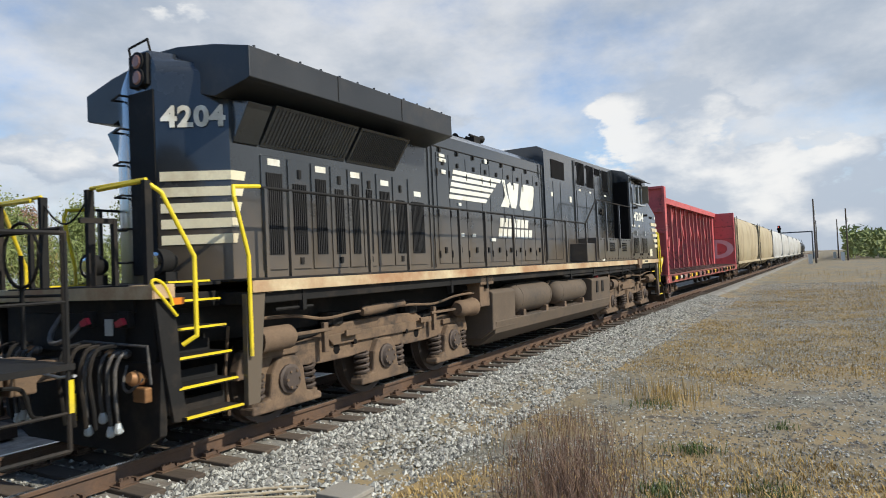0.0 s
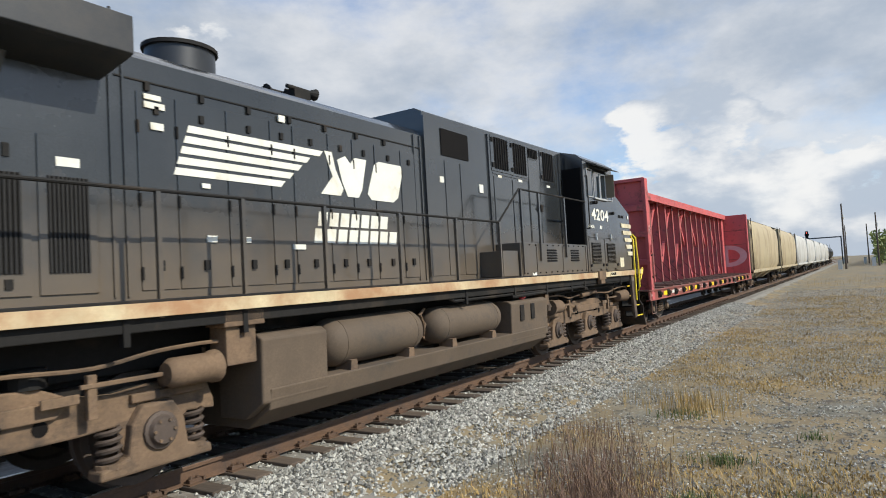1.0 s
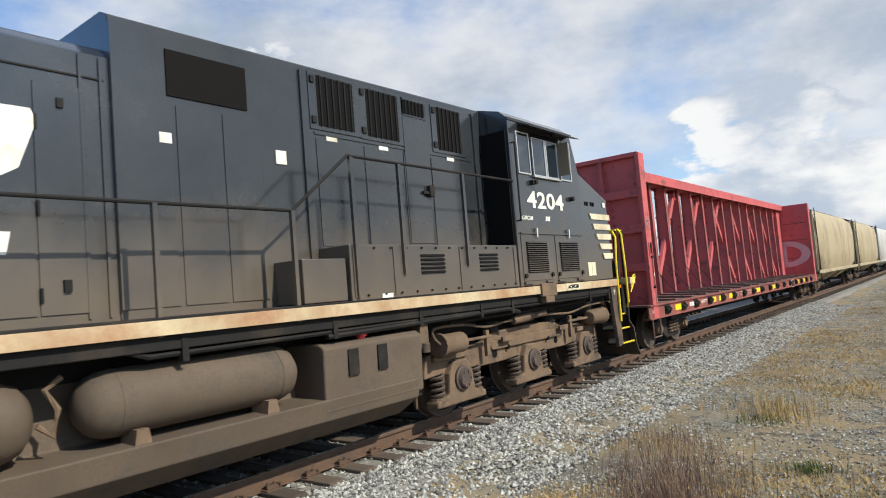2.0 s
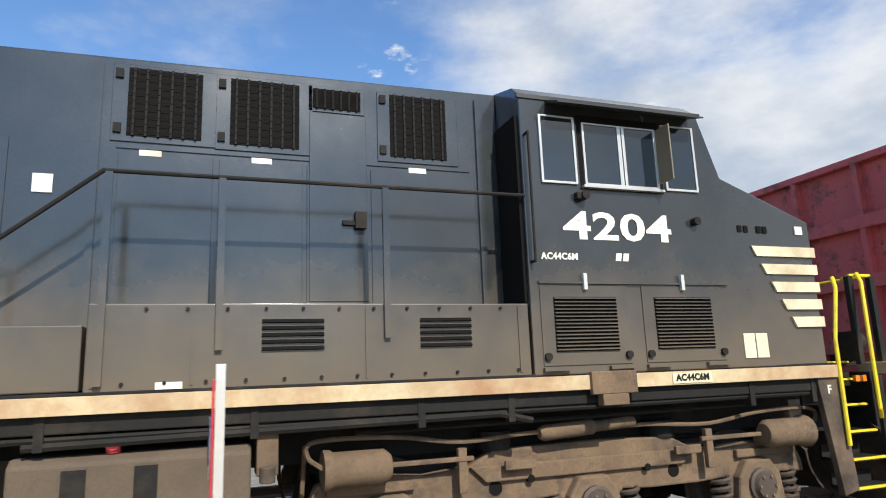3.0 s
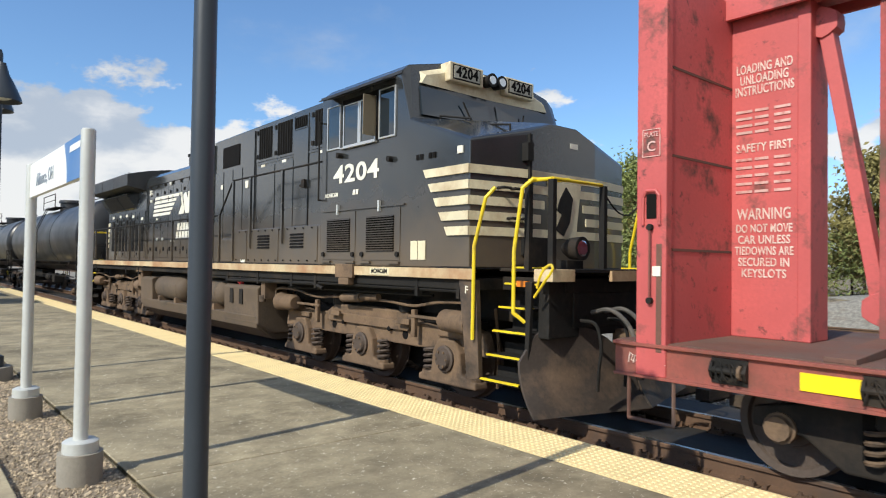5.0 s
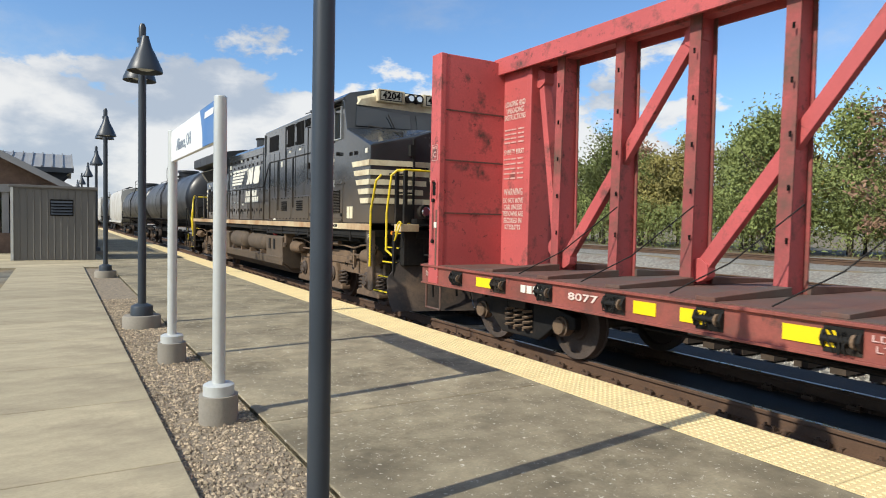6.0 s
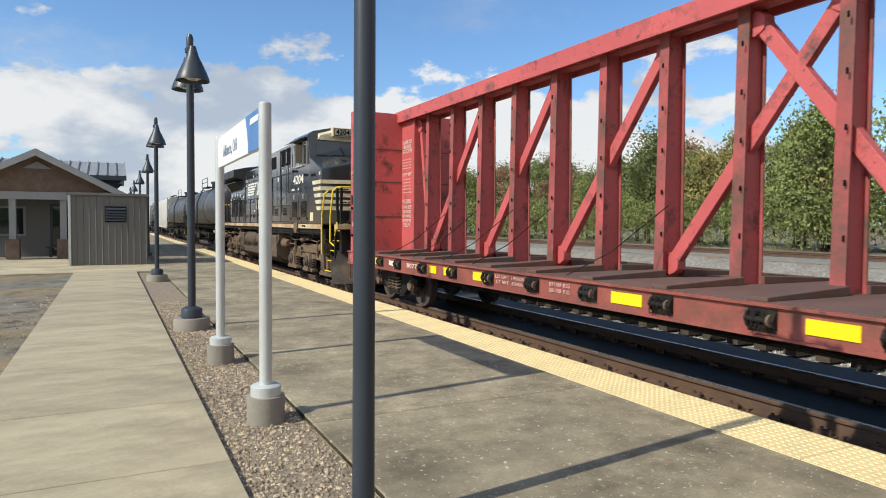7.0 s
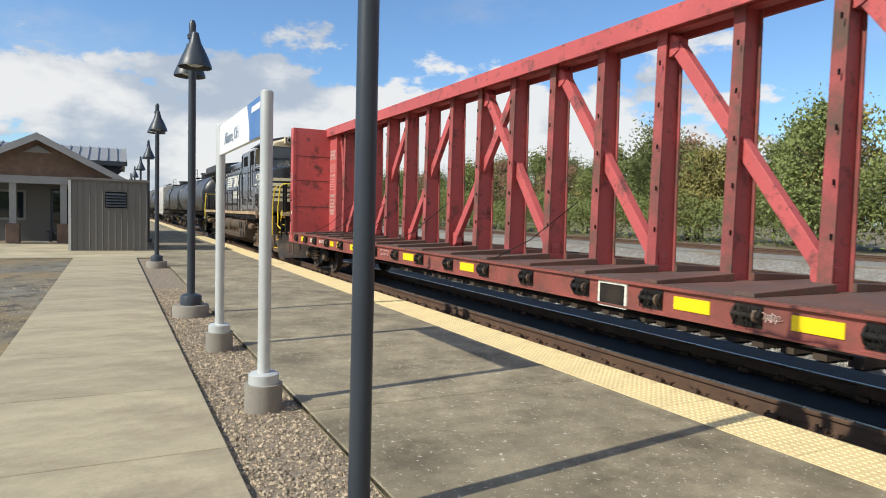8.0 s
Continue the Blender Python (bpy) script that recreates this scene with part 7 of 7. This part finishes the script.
def hut():
    h = thing("equipment_hut", (-27.4, -0.1, PLAT - 0.005), "taupe metal-clad hut with a flat roof", "hut")
    y0, y1, x0, x1, top = -1.2, 1.25, -1.6, 1.5, 2.45
    part("wall_core", Geo().box(x0, x1, y0, y1, 0, top), "siding", h)
    for i in range(13):
        y = y0 + 0.02 + i * (y1 - y0 - 0.04) / 12
        part("batten", Geo().prism([(x1, y - 0.022), (x1 + 0.022, y - 0.012), (x1 + 0.022, y + 0.012), (x1, y + 0.022)], "z", 0.02, top - 0.05), "siding", h)
    for i in range(14):
        x = x0 + 0.05 + i * (x1 - x0 - 0.1) / 13
        part("batten", Geo().box(x - 0.015, x + 0.015, y1, y1 + 0.02, 0.02, top - 0.05), "siding", h)
    part("roof_edge", Geo().box(x0 - 0.08, x1 + 0.08, y0 - 0.08, y1 + 0.08, top, top + 0.09), "siding", h, "taupe roof trim", bevel=0.01)
    v = part("vent", Geo().box(x1 + 0.01, x1 + 0.035, -0.1, 0.58, 1.52, 2.08), "grille", h, "dark louvred vent")
    for k in range(5):
        part("louvre", Geo().prism([(x1 + 0.03, 1.56 + k * 0.1), (x1 + 0.07, 1.56 + k * 0.1), (x1 + 0.03, 1.64 + k * 0.1)], "y", -0.08, 0.56), "pole", v)
    part("downpipe", Geo().box(x1 + 0.0, x1 + 0.07, y0 - 0.03, y0 + 0.05, 0, top), "galv", h)


hut()


def station():
    st = thing("station_building", (-34.0, -3.2, 0.15), "small brick station with a grey gabled roof and porch", "building")
    M["roof"] = surf("grey_roof", (0.26, 0.27, 0.275), 0.7, vary=0.15, scale=2, fine=20, bump=0.2)
    M["brickwall"] = surf("brown_brick", (0.22, 0.15, 0.115), 0.85, vary=0.3, scale=3, fine=18, bump=0.3)
    M["trim"] = surf("taupe_trim", (0.31, 0.315, 0.32), 0.6, vary=0.1)
    # gabled wing facing the camera: ridge along x
    gx0, gx1, yc, half, eave, ridge = -9.0, 2.6, 0.5, 3.4, 2.75, 4.5
    part("rear_wall", Geo().box(gx0, 0.6, yc - 3.0, yc + 3.0, 0, eave), "siding", st, "taupe porch wall")
    part("gable_wall", Geo().prism([(yc - 3.05, eave), (yc + 3.05, eave), (yc, ridge - 0.25)], "x", 2.2, 2.35), "brickwall", st, "brick gable", )
    for i in range(9):
        z = eave + 0.12 + i * 0.15
        w = 3.0 * (1 - (z - eave) / (ridge - 0.25 - eave)) - 0.1
        for j in range(int(2 * w / 0.34)):
            y = yc - w + 0.34 * j + (0.17 if i % 2 else 0)
            if y + 0.3 < yc + w:
                part("brick", Geo().box(2.35, 2.365, y, y + 0.31, z, z + 0.12), "brickwall", st)
    for s in (-1, 1):
        part("roof", Geo().prism([(yc, ridge), (yc + s * half, eave - 0.05), (yc + s * half, eave - 0.2), (yc, ridge - 0.16)], "x", gx0 - 0.3, gx1 + 0.35), "roof", st, "grey shingled roof slope")
        part("barge_board", Geo().prism([(yc, ridge - 0.02), (yc + s * half, eave - 0.07), (yc + s * half, eave - 0.32), (yc, ridge - 0.3)], "x", gx1 + 0.36, gx1 + 0.42), "trim", st, "taupe barge board")
    part("gable_vent", Geo().prism([(yc - 0.5, 3.72), (yc + 0.5, 3.72), (yc, 4.02)], "x", 2.36, 2.42), "trim", st)
    part("beam", Geo().box(2.05, 2.45, yc - 3.1, yc + 3.1, 2.45, 2.76), "trim", st, "taupe porch beam")
    for y in (yc - 2.8, yc - 0.9, yc + 0.9, yc + 2.6):
        p = part("porch_post", Geo().box(2.1, 2.35, y - 0.12, y + 0.12, 0.8, 2.45), "trim", st)
        part("plinth", Geo().box(2.0, 2.45, y - 0.24, y + 0.24, 0, 0.8), "brickwall", p, "brick plinth", bevel=0.01)
    dr = part("door", Geo().box(0.6, 0.66, yc + 0.3, yc + 2.2, 0.05, 2.3), "pole", st, "dark glazed doors")
    part("pane", Geo().box(0.66, 0.68, yc + 0.4, yc + 1.2, 0.3, 2.2), "glass", dr)
    part("pane", Geo().box(0.66, 0.68, yc + 1.3, yc + 2.1, 0.3, 2.2), "glass", dr)
    w = part("window", Geo().box(0.6, 0.65, yc - 2.4, yc - 0.6, 0.9, 2.2), "trim", st)
    part("pane", Geo().box(0.65, 0.67, yc - 2.3, yc - 0.7, 1.0, 2.1), "glass", w)
    part("bench", Geo().box(1.0, 1.4, yc + 0.2, yc + 2.0, 0.4, 0.48).box(1.05, 1.35, yc + 0.3, yc + 0.4, 0, 0.4).box(1.05, 1.35, yc + 1.8, yc + 1.9, 0, 0.4), "pole", st)


station()


M["canopy_steel"] = surf("grey_standing_seam_steel", (0.34, 0.34, 0.33), 0.5, 0.2, vary=0.15, fine=20, bump=0.03)


def canopy():
    c = thing("platform_canopy", (-43, -1.9, PLAT), "standing-seam metal canopy on timber brackets beyond the station", "canopy")
    r = part("roof", Geo().prism([(4.0, 3.97), (0, 4.95), (-4.0, 3.97), (-4.0, 3.80), (0, 4.77), (4.0, 3.80)], "y", -6.2, 2.65), "canopy_steel", c, "standing-seam roof")
    for i in range(20):
        y = -6.18 + i * 8.8 / 19
        part("seam", Geo().prism([(4.02, 3.98), (0, 4.96), (-4.02, 3.98), (-4.02, 4.04), (0, 5.03), (4.02, 4.04)], "y", y - 0.025, y + 0.025), "canopy_steel", r)
    part("fascia", Geo().box(3.98, 4.06, -6.2, 2.65, 3.72, 3.96), "pole", c)
    for x in (-3.0, 3.0):
        for y in (-5.2, -1.8, 1.7):
            part("column", Geo().box(x - 0.1, x + 0.1, y - 0.1, y + 0.1, 0, 3.9), "pole", c)
            part("bracket", Geo().prism([(y - 0.85, 3.9), (y + 0.85, 3.9), (y + 0.8, 3.8), (y, 3.0), (y - 0.8, 3.8)], "x", x - 0.05, x + 0.05), "pole", c)


canopy()

# the station's x was reckoned from where the camera comes to rest, the stones' from where it starts
for ob in set(scene.objects) - BEFORE:
    if ob.parent is None:
        ob.location.x += 0.28 if ob.name.startswith("ballast_stones") else -0.34

# ---------------------------------------------------------------- trees and plants
def leaf_mesh(seed, height, spread, leaves, name):
    """A crown of many small bent leaves gathered in uneven clumps."""
    r = np.random.RandomState(seed)
    n = 26
    c = []
    for k in range(n):
        z = height * (0.22 + 0.74 * r.rand())
        f = math.sin(min(1.0, (1.02 - z / height) * 1.25) * math.pi * 0.5)
        a, d = r.rand() * 6.28, spread * f * (0.25 + 0.75 * r.rand())
        c.append((d * math.cos(a), d * math.sin(a), z, 0.35 + 0.45 * r.rand()))
    c = np.array(c)
    pick = r.randint(0, n, leaves)
    p = r.normal(size=(leaves, 3)) * 0.85
    p = c[pick, :3] + p * c[pick, 3:4] * np.array([1.1, 1.1, 0.8]) * (height / 8)
    u = r.normal(size=(leaves, 3))
    u /= np.linalg.norm(u, axis=1)[:, None]
    w = np.cross(u, r.normal(size=(leaves, 3)))
    w /= np.linalg.norm(w, axis=1)[:, None] + 1e-9
    s = (0.06 + 0.10 * r.rand(leaves))[:, None]
    nrm = np.cross(u, w) * s * 0.3
    v = np.stack([p - u * s, p + w * s * 0.6 + nrm, p + u * s, p - w * s * 0.6 + nrm], 1).reshape(-1, 3)
    i = np.arange(leaves)[:, None] * 4
    f = np.concatenate([i + np.array([[0, 1, 2]]), i + np.array([[0, 2, 3]])])
    me = bpy.data.meshes.new(name)
    me.from_pydata(v.tolist(), [], f.tolist())
    return me


def make_tree(seed, height, spread, leaves, material, label):
    t = thing("tree", (0, 0, 0), label, "tree", "trees beyond the tracks")
    r = random.Random(seed)
    g = Geo().lathe((0, 0, -0.3), (0.1, 0.05, height * 0.8), ((0, 0.17), (0.1, 0.13), (0.6, 0.08), (1, 0.02)), 8)
    part("trunk", g, "bark", t, smooth=True)
    for k in range(9):
        z = height * (0.22 + 0.06 * k)
        a, d = r.random() * 6.28, spread * (0.9 - 0.06 * k)
        part("limb", Geo().rope([(0, 0, z), (d * 0.4 * math.cos(a), d * 0.4 * math.sin(a), z + height * 0.08), (d * math.cos(a), d * math.sin(a), z + height * 0.2)], 0.03, 5), "bark", t)
    me = leaf_mesh(seed, height, spread, leaves, "crown")
    me.materials.append(M[material])
    cr = new("crown", me)
    cr.parent = t
    return t


def woods():
    kinds = [make_tree(11, 8.5, 2.6, 6500, "leaf", "leafy green tree beyond the tracks"), make_tree(12, 7.2, 2.4, 6000, "leaf_y", "tree with yellowing leaves beyond the tracks"),
             make_tree(13, 7.8, 2.2, 2600, "leaf_r", "thin tree with rusty sparse leaves beyond the tracks"), make_tree(14, 9.2, 2.8, 6500, "leaf", "tall green tree beyond the tracks")]
    r = random.Random(5)
    spots = []
    x = -150.0
    while x < 75:
        spots.append((x, 37.5 + r.random() * 7, r.choice((0, 0, 1, 1, 2, 2, 3)), 0.68 + 0.36 * r.random() ** 1.2))
        if x > -17:
            spots[-1] = spots[-1][:3] + (0.5 + 0.25 * r.random(),)
            x += 0.6 * r.random()
        x += 0.6 + r.random() * 0.7
    for x, y, k, s in spots:
        t = copy_thing(kinds[k], Matrix.Identity(4))
        t.scale = (s, s, s * (0.9 + 0.25 * r.random()))
        t.location, t.rotation_euler = (x, y, 0.35), (0, 0, r.random() * 6)
    for t, (x, y) in zip(kinds, ((-24.0, 36.5), (-11.0, 36.8), (-17.0, 36.2), (-38.0, 37))):
        t.location = (x, y, 0.35)
    # undergrowth along the edge of the wood
    n = 130000
    q = np.random.RandomState(9)
    x = q.uniform(-140, 80, n)
    y = 34.5 + np.abs(q.normal(size=n)) * 2.2
    top = 3.3 + 2.2 * np.array([noise.noise((a * 0.22, 0.4, 2.0)) for a in x])
    z = 0.3 + np.maximum(0.3, top) * q.rand(n) ** 0.7
    s = (0.08 + 0.11 * q.rand(n))[:, None]
    u, w = q.normal(size=(n, 3)), q.normal(size=(n, 3))
    u /= np.linalg.norm(u, axis=1)[:, None]
    w /= np.linalg.norm(w, axis=1)[:, None]
    p = np.stack([x, y, z], 1)
    v = np.stack([p - u * s, p + w * s * 0.6, p + u * s], 1).reshape(-1, 3)
    bulk("undergrowth", v.tolist(), (np.arange(n)[:, None] * 3 + np.array([[0, 1, 2]])).tolist(), "leaf", "green undergrowth along the wood's edge", "bushes")


woods()


def blades(name, spots, material, label, category, seed, thick=0.004):
    """Grass and weed stalks: thin bent blades; spots: (x, y, spread, count, height, lean)."""
    r = np.random.RandomState(seed)
    vs, fs = [], []
    for x, y, spread, count, height, lean in spots:
        x += 0.28
        px, py = x + r.normal(size=count) * spread, y + r.normal(size=count) * spread
        for a, b in zip(px, py):
            h = height * (0.35 + 0.8 * r.rand())
            z = ground_height(a, b) - 0.01
            d = r.rand() * 6.28
            dx, dy = math.cos(d), math.sin(d)
            w = thick * (0.6 + 0.8 * r.rand())
            l = lean * h * r.rand()
            k = len(vs)
            vs += [(a - dy * w, b + dx * w, z), (a + dy * w, b - dx * w, z), (a + dx * l * 0.4 + dy * w * 0.7, b + dy * l * 0.4 - dx * w * 0.7, z + h * 0.6),
                   (a + dx * l * 0.4 - dy * w * 0.7, b + dy * l * 0.4 + dx * w * 0.7, z + h * 0.6), (a + dx * l, b + dy * l, z + h)]
            fs += [(k, k + 1, k + 2, k + 3), (k + 3, k + 2, k + 4)]
    bulk(name, vs, fs, material, label, category)


def plants():
    r = random.Random(21)
    dry = []
    for k in range(2900):
        x = 3.0 + 42 * r.random() ** 1.5
        y = 3.6 - 9.0 * r.random() ** 1.1 * (0.4 + x / 30)
        if noise.noise((x * 0.22, y * 0.3, 1.5)) > -0.30 + 0.17 * max(0, y - 0.7):
            dry.append((x, y, 0.17 + 0.008 * x, 50, 0.03 + 0.07 * r.random(), 1.5))
    blades("dry_grass", dry, "grass_dry", "dry straw-coloured grass in thin patches", "grass", 31, 0.006)
    blades("dead_weeds", [(5.4, 2.05, 0.26, 620, 0.40, 0.8), (5.9, 2.25, 0.32, 620, 0.42, 0.8), (6.7, 2.6, 0.36, 540, 0.32, 0.8), (7.6, 2.75, 0.4, 420, 0.25, 0.8), (8.2, 3.2, 0.3, 200, 0.3, 0.4), (5.1, 1.75, 0.2, 160, 0.3, 0.5)], "weed", "clump of dead brown weeds beside the ballast", "weeds", 32, 0.0028)
    blades("tall_dry_grass", [(10.1, 2.1, 0.3, 240, 0.34, 0.5), (10.6, 2.4, 0.35, 200, 0.3, 0.5), (7.6, 3.3, 0.5, 160, 0.2, 0.8), (40, -4, 3.5, 900, 0.5, 0.5), (60, -6, 6, 1200, 0.6, 0.5), (30, -3, 3, 900, 0.3, 0.6)], "grass_dry", "taller clumps of dry grass", "grass", 33)
    blades("green_weeds", [(6.15, 1.42, 0.13, 260, 0.12, 0.9), (7.6, 1.42, 0.13, 220, 0.13, 0.8), (6.5, 0.52, 0.16, 260, 0.1, 0.9), (9.8, 2.3, 0.2, 200, 0.12, 0.8), (9.0, 0.6, 0.1, 90, 0.1, 0.8), (5.35, 1.95, 0.2, 140, 0.12, 0.8)], "grass_green", "small green weeds on bare ground", "weeds", 34)


plants()


# ---------------------------------------------------------------- poles, signal and distance
def utility_pole(x, y, h):
    p = thing("utility_pole", (x, y, -0.45), "grey wooden utility pole down the line", "utility pole", "utility poles")
    part("shaft", Geo().lathe((0, 0, 0), (0, 0, h), ((0, 0.17), (1, 0.11)), 10), "bark", p, smooth=True)
    part("transformer", Geo().lathe((0.25, -0.1, h - 2.6), (0.25, -0.1, h - 1.8), ((0, 0.2), (0.9, 0.2), (1, 0.1)), 12), "galv", p, smooth=True)
    part("cabinet", Geo().box(-0.4, 0.4, 0.5, 1.1, 0, 1.6), "galv", p)


utility_pole(123, 1.7, 10.6)
utility_pole(143, -3.2, 9.8)
utility_pole(210, 2.5, 10.5)
utility_pole(185, -2.2, 9.5)


def signal(y):
    s = thing("railway_signal", (190, y, -0.4), "black signal mast with round heads beside the line", "signal", "signals")
    part("mast", Geo().cyl((0, 0, 0), (0, 0, 8.2), 0.12, 10), "pole", s)
    part("head", Geo().lathe((-0.1, 0, 8.0), (0.1, 0, 8.0), ((0, 0.5), (1, 0.5)), 16).box(-0.15, 0.15, -0.35, 0.35, 6.9, 8.9), "grille", s)
    part("lamp", Geo().cyl((-0.2, 0, 8.5), (-0.15, 0, 8.5), 0.12, 10), surf("red_signal", (1.0, 0.08, 0.05), 0.4, glow=3.0), s, "lit red lamp")


signal(10.6)
signal(6.68 + 7.8)
solid("signal_bridge", Geo().box(189.8, 190.2, 3.2, 15, 6.4, 6.7).cyl((190, 3.2, -0.4), (190, 3.2, 6.7), 0.15), "pole", "dark signal bridge over the line", "signal bridge")


def far_woods():
    """Low woods on the horizon down the line."""
    n = 42000
    q = np.random.RandomState(19)
    x = q.uniform(150, 420, n)
    y = -(x * 0.03) - np.abs(q.normal(size=n)) * 26 + 2
    far = q.rand(n) < 0.35
    y = np.where(far, q.uniform(13, 70, n), y)
    top = 5.5 + 3.5 * np.array([noise.noise((a * 0.06, b * 0.09, 5.0)) for a, b in zip(x, y)])
    z = -0.4 + top * q.rand(n) ** 0.6
    s = (0.5 + 0.6 * q.rand(n))[:, None]
    u, w = q.normal(size=(n, 3)), q.normal(size=(n, 3))
    u /= np.linalg.norm(u, axis=1)[:, None]
    w /= np.linalg.norm(w, axis=1)[:, None]
    p = np.stack([x, y, z], 1)
    v = np.stack([p - u * s, p + w * s * 0.7, p + u * s], 1).reshape(-1, 3)
    bulk("far_woods", v.tolist(), (np.arange(n)[:, None] * 3 + np.array([[0, 1, 2]])).tolist(), "leaf", "low green woods on the horizon", "woods")


far_woods()
solid("storage_shed", Geo().prism([(-42, -0.4), (-20, -0.4), (-20, 3.6), (-31, 4.6), (-42, 3.6)], "x", 205, 225), "galv", "long pale shed among the far trees", "shed")


# ---------------------------------------------------------------- track side clutter
def clutter():
    r = random.Random(3)
    for k in range(5):
        y0 = 3.95 + 0.12 * k
        pts = []
        for i in range(9):
            f = i / 8
            pts.append((3.68 + 1.35 * f + 0.05 * r.random(), 5.15 - (5.15 - y0) * f + 0.06 * math.sin(5 * f + k), shoulder(3.68 + 1.35 * f, 5.15 - (5.15 - y0) * f) + 0.03 + 0.02 * math.sin(3.1 * f)))
        solid("cable", Geo().rope(pts, 0.013, 6), surf("pale_cable", (0.34, 0.28, 0.19), 0.7, vary=0.2) if k == 0 else bpy.data.materials["pale_cable"], "pale signal cable lying on the ballast", "cable", "signal cables", place=pts[0])
    z = ground_height(4.85, 4.0)
    b = thing("junction_box", (5.0, 3.95, z), "grey concrete lid of a cable box", "box")
    part("lid", Geo().box(-0.18, 0.18, -0.2, 0.2, 0.10, 0.15), "footing", b, bevel=0.01)
    part("body", Geo().box(-0.16, 0.16, -0.18, 0.18, -0.2, 0.11), "footing", b)


clutter()


# ---------------------------------------------------------------- ties and fastenings
def ties():
    bed = bpy.data.objects["ballast_bed"]
    tie = Geo().box(-0.115, 0.115, -1.32, 1.32, -0.20, 0).mesh("tie", M["tie"], 0.012)
    fast = Geo()
    for s in (-1, 1):
        c = s * 0.7525
        fast.box(-0.1, 0.1, c - 0.19, c + 0.19, 0, 0.012)
        for e in (-1, 1):
            fast.box(-0.07, 0.07, c + e * 0.12 - 0.03, c + e * 0.12 + 0.03, 0.012, 0.05)
            fast.cyl((-0.04, c + e * 0.12, 0.04), (-0.04, c + e * 0.12, 0.075), 0.02, 6)
            fast.cyl((0.04, c + e * 0.12, 0.04), (0.04, c + e * 0.12, 0.07), 0.02, 6)
        fast.box(0.13, 0.16, c - 0.10, c + 0.10, -0.005, 0.03)
    fastening = fast.mesh("rail_fastening", M["rail"])
    r = random.Random(8)
    for i in range(130):
        x = -28 + i * 0.5
        ob = new("tie", tie)
        ob.parent, ob.location, ob.rotation_euler = bed, (x + 0.03 * r.random(), TRACK + 0.06 * (r.random() - 0.5), -0.170 - 0.008 * r.random()), (0, 0, 0.02 * (r.random() - 0.5))
        f = new("rail_fastening", fastening)
        f.parent = ob
    g = Geo()
    for x in [37.2 + i * 0.5 for i in range(180)] + [-28.5 - i * 0.5 for i in range(100)]:
        g.box(x - 0.115, x + 0.115, TRACK - 1.32, TRACK + 1.32, -0.36, -0.182)
    for i in range(220):
        x = -75 + i * 0.55
        g.box(x - 0.115, x + 0.115, 19.7, 22.3, -0.36, -0.182)
    for i in range(260):
        x = -110 + i * 0.55
        g.box(x - 0.115, x + 0.115, 9.83, 12.47, -0.36, -0.182)
    for i in range(150):
        x = -95 + i * 0.55
        g.box(x - 0.115, x + 0.115, 27.3, 29.9, 0.14, 0.325)
    ob = part("far_ties", g, "tie", bed)
    ob["kind"] = "stuff"


ties()

# ---------------------------------------------------------------- what moves
def motions():
    times = [i * 0.5 for i in range(17)]
    for ob in TRAIN:
        x, y, z = ob.location
        walk(ob, [(t, pose(x + train_way(t), y, z)) for t in times])
    fine = [i * 0.1 for i in range(81)]
    for wheel, r in WHEELS:
        x, y, z = wheel.location
        walk(wheel, [(t, pose(x, y, z, 0, math.degrees(train_way(t) / r), 0)) for t in fine])


motions()
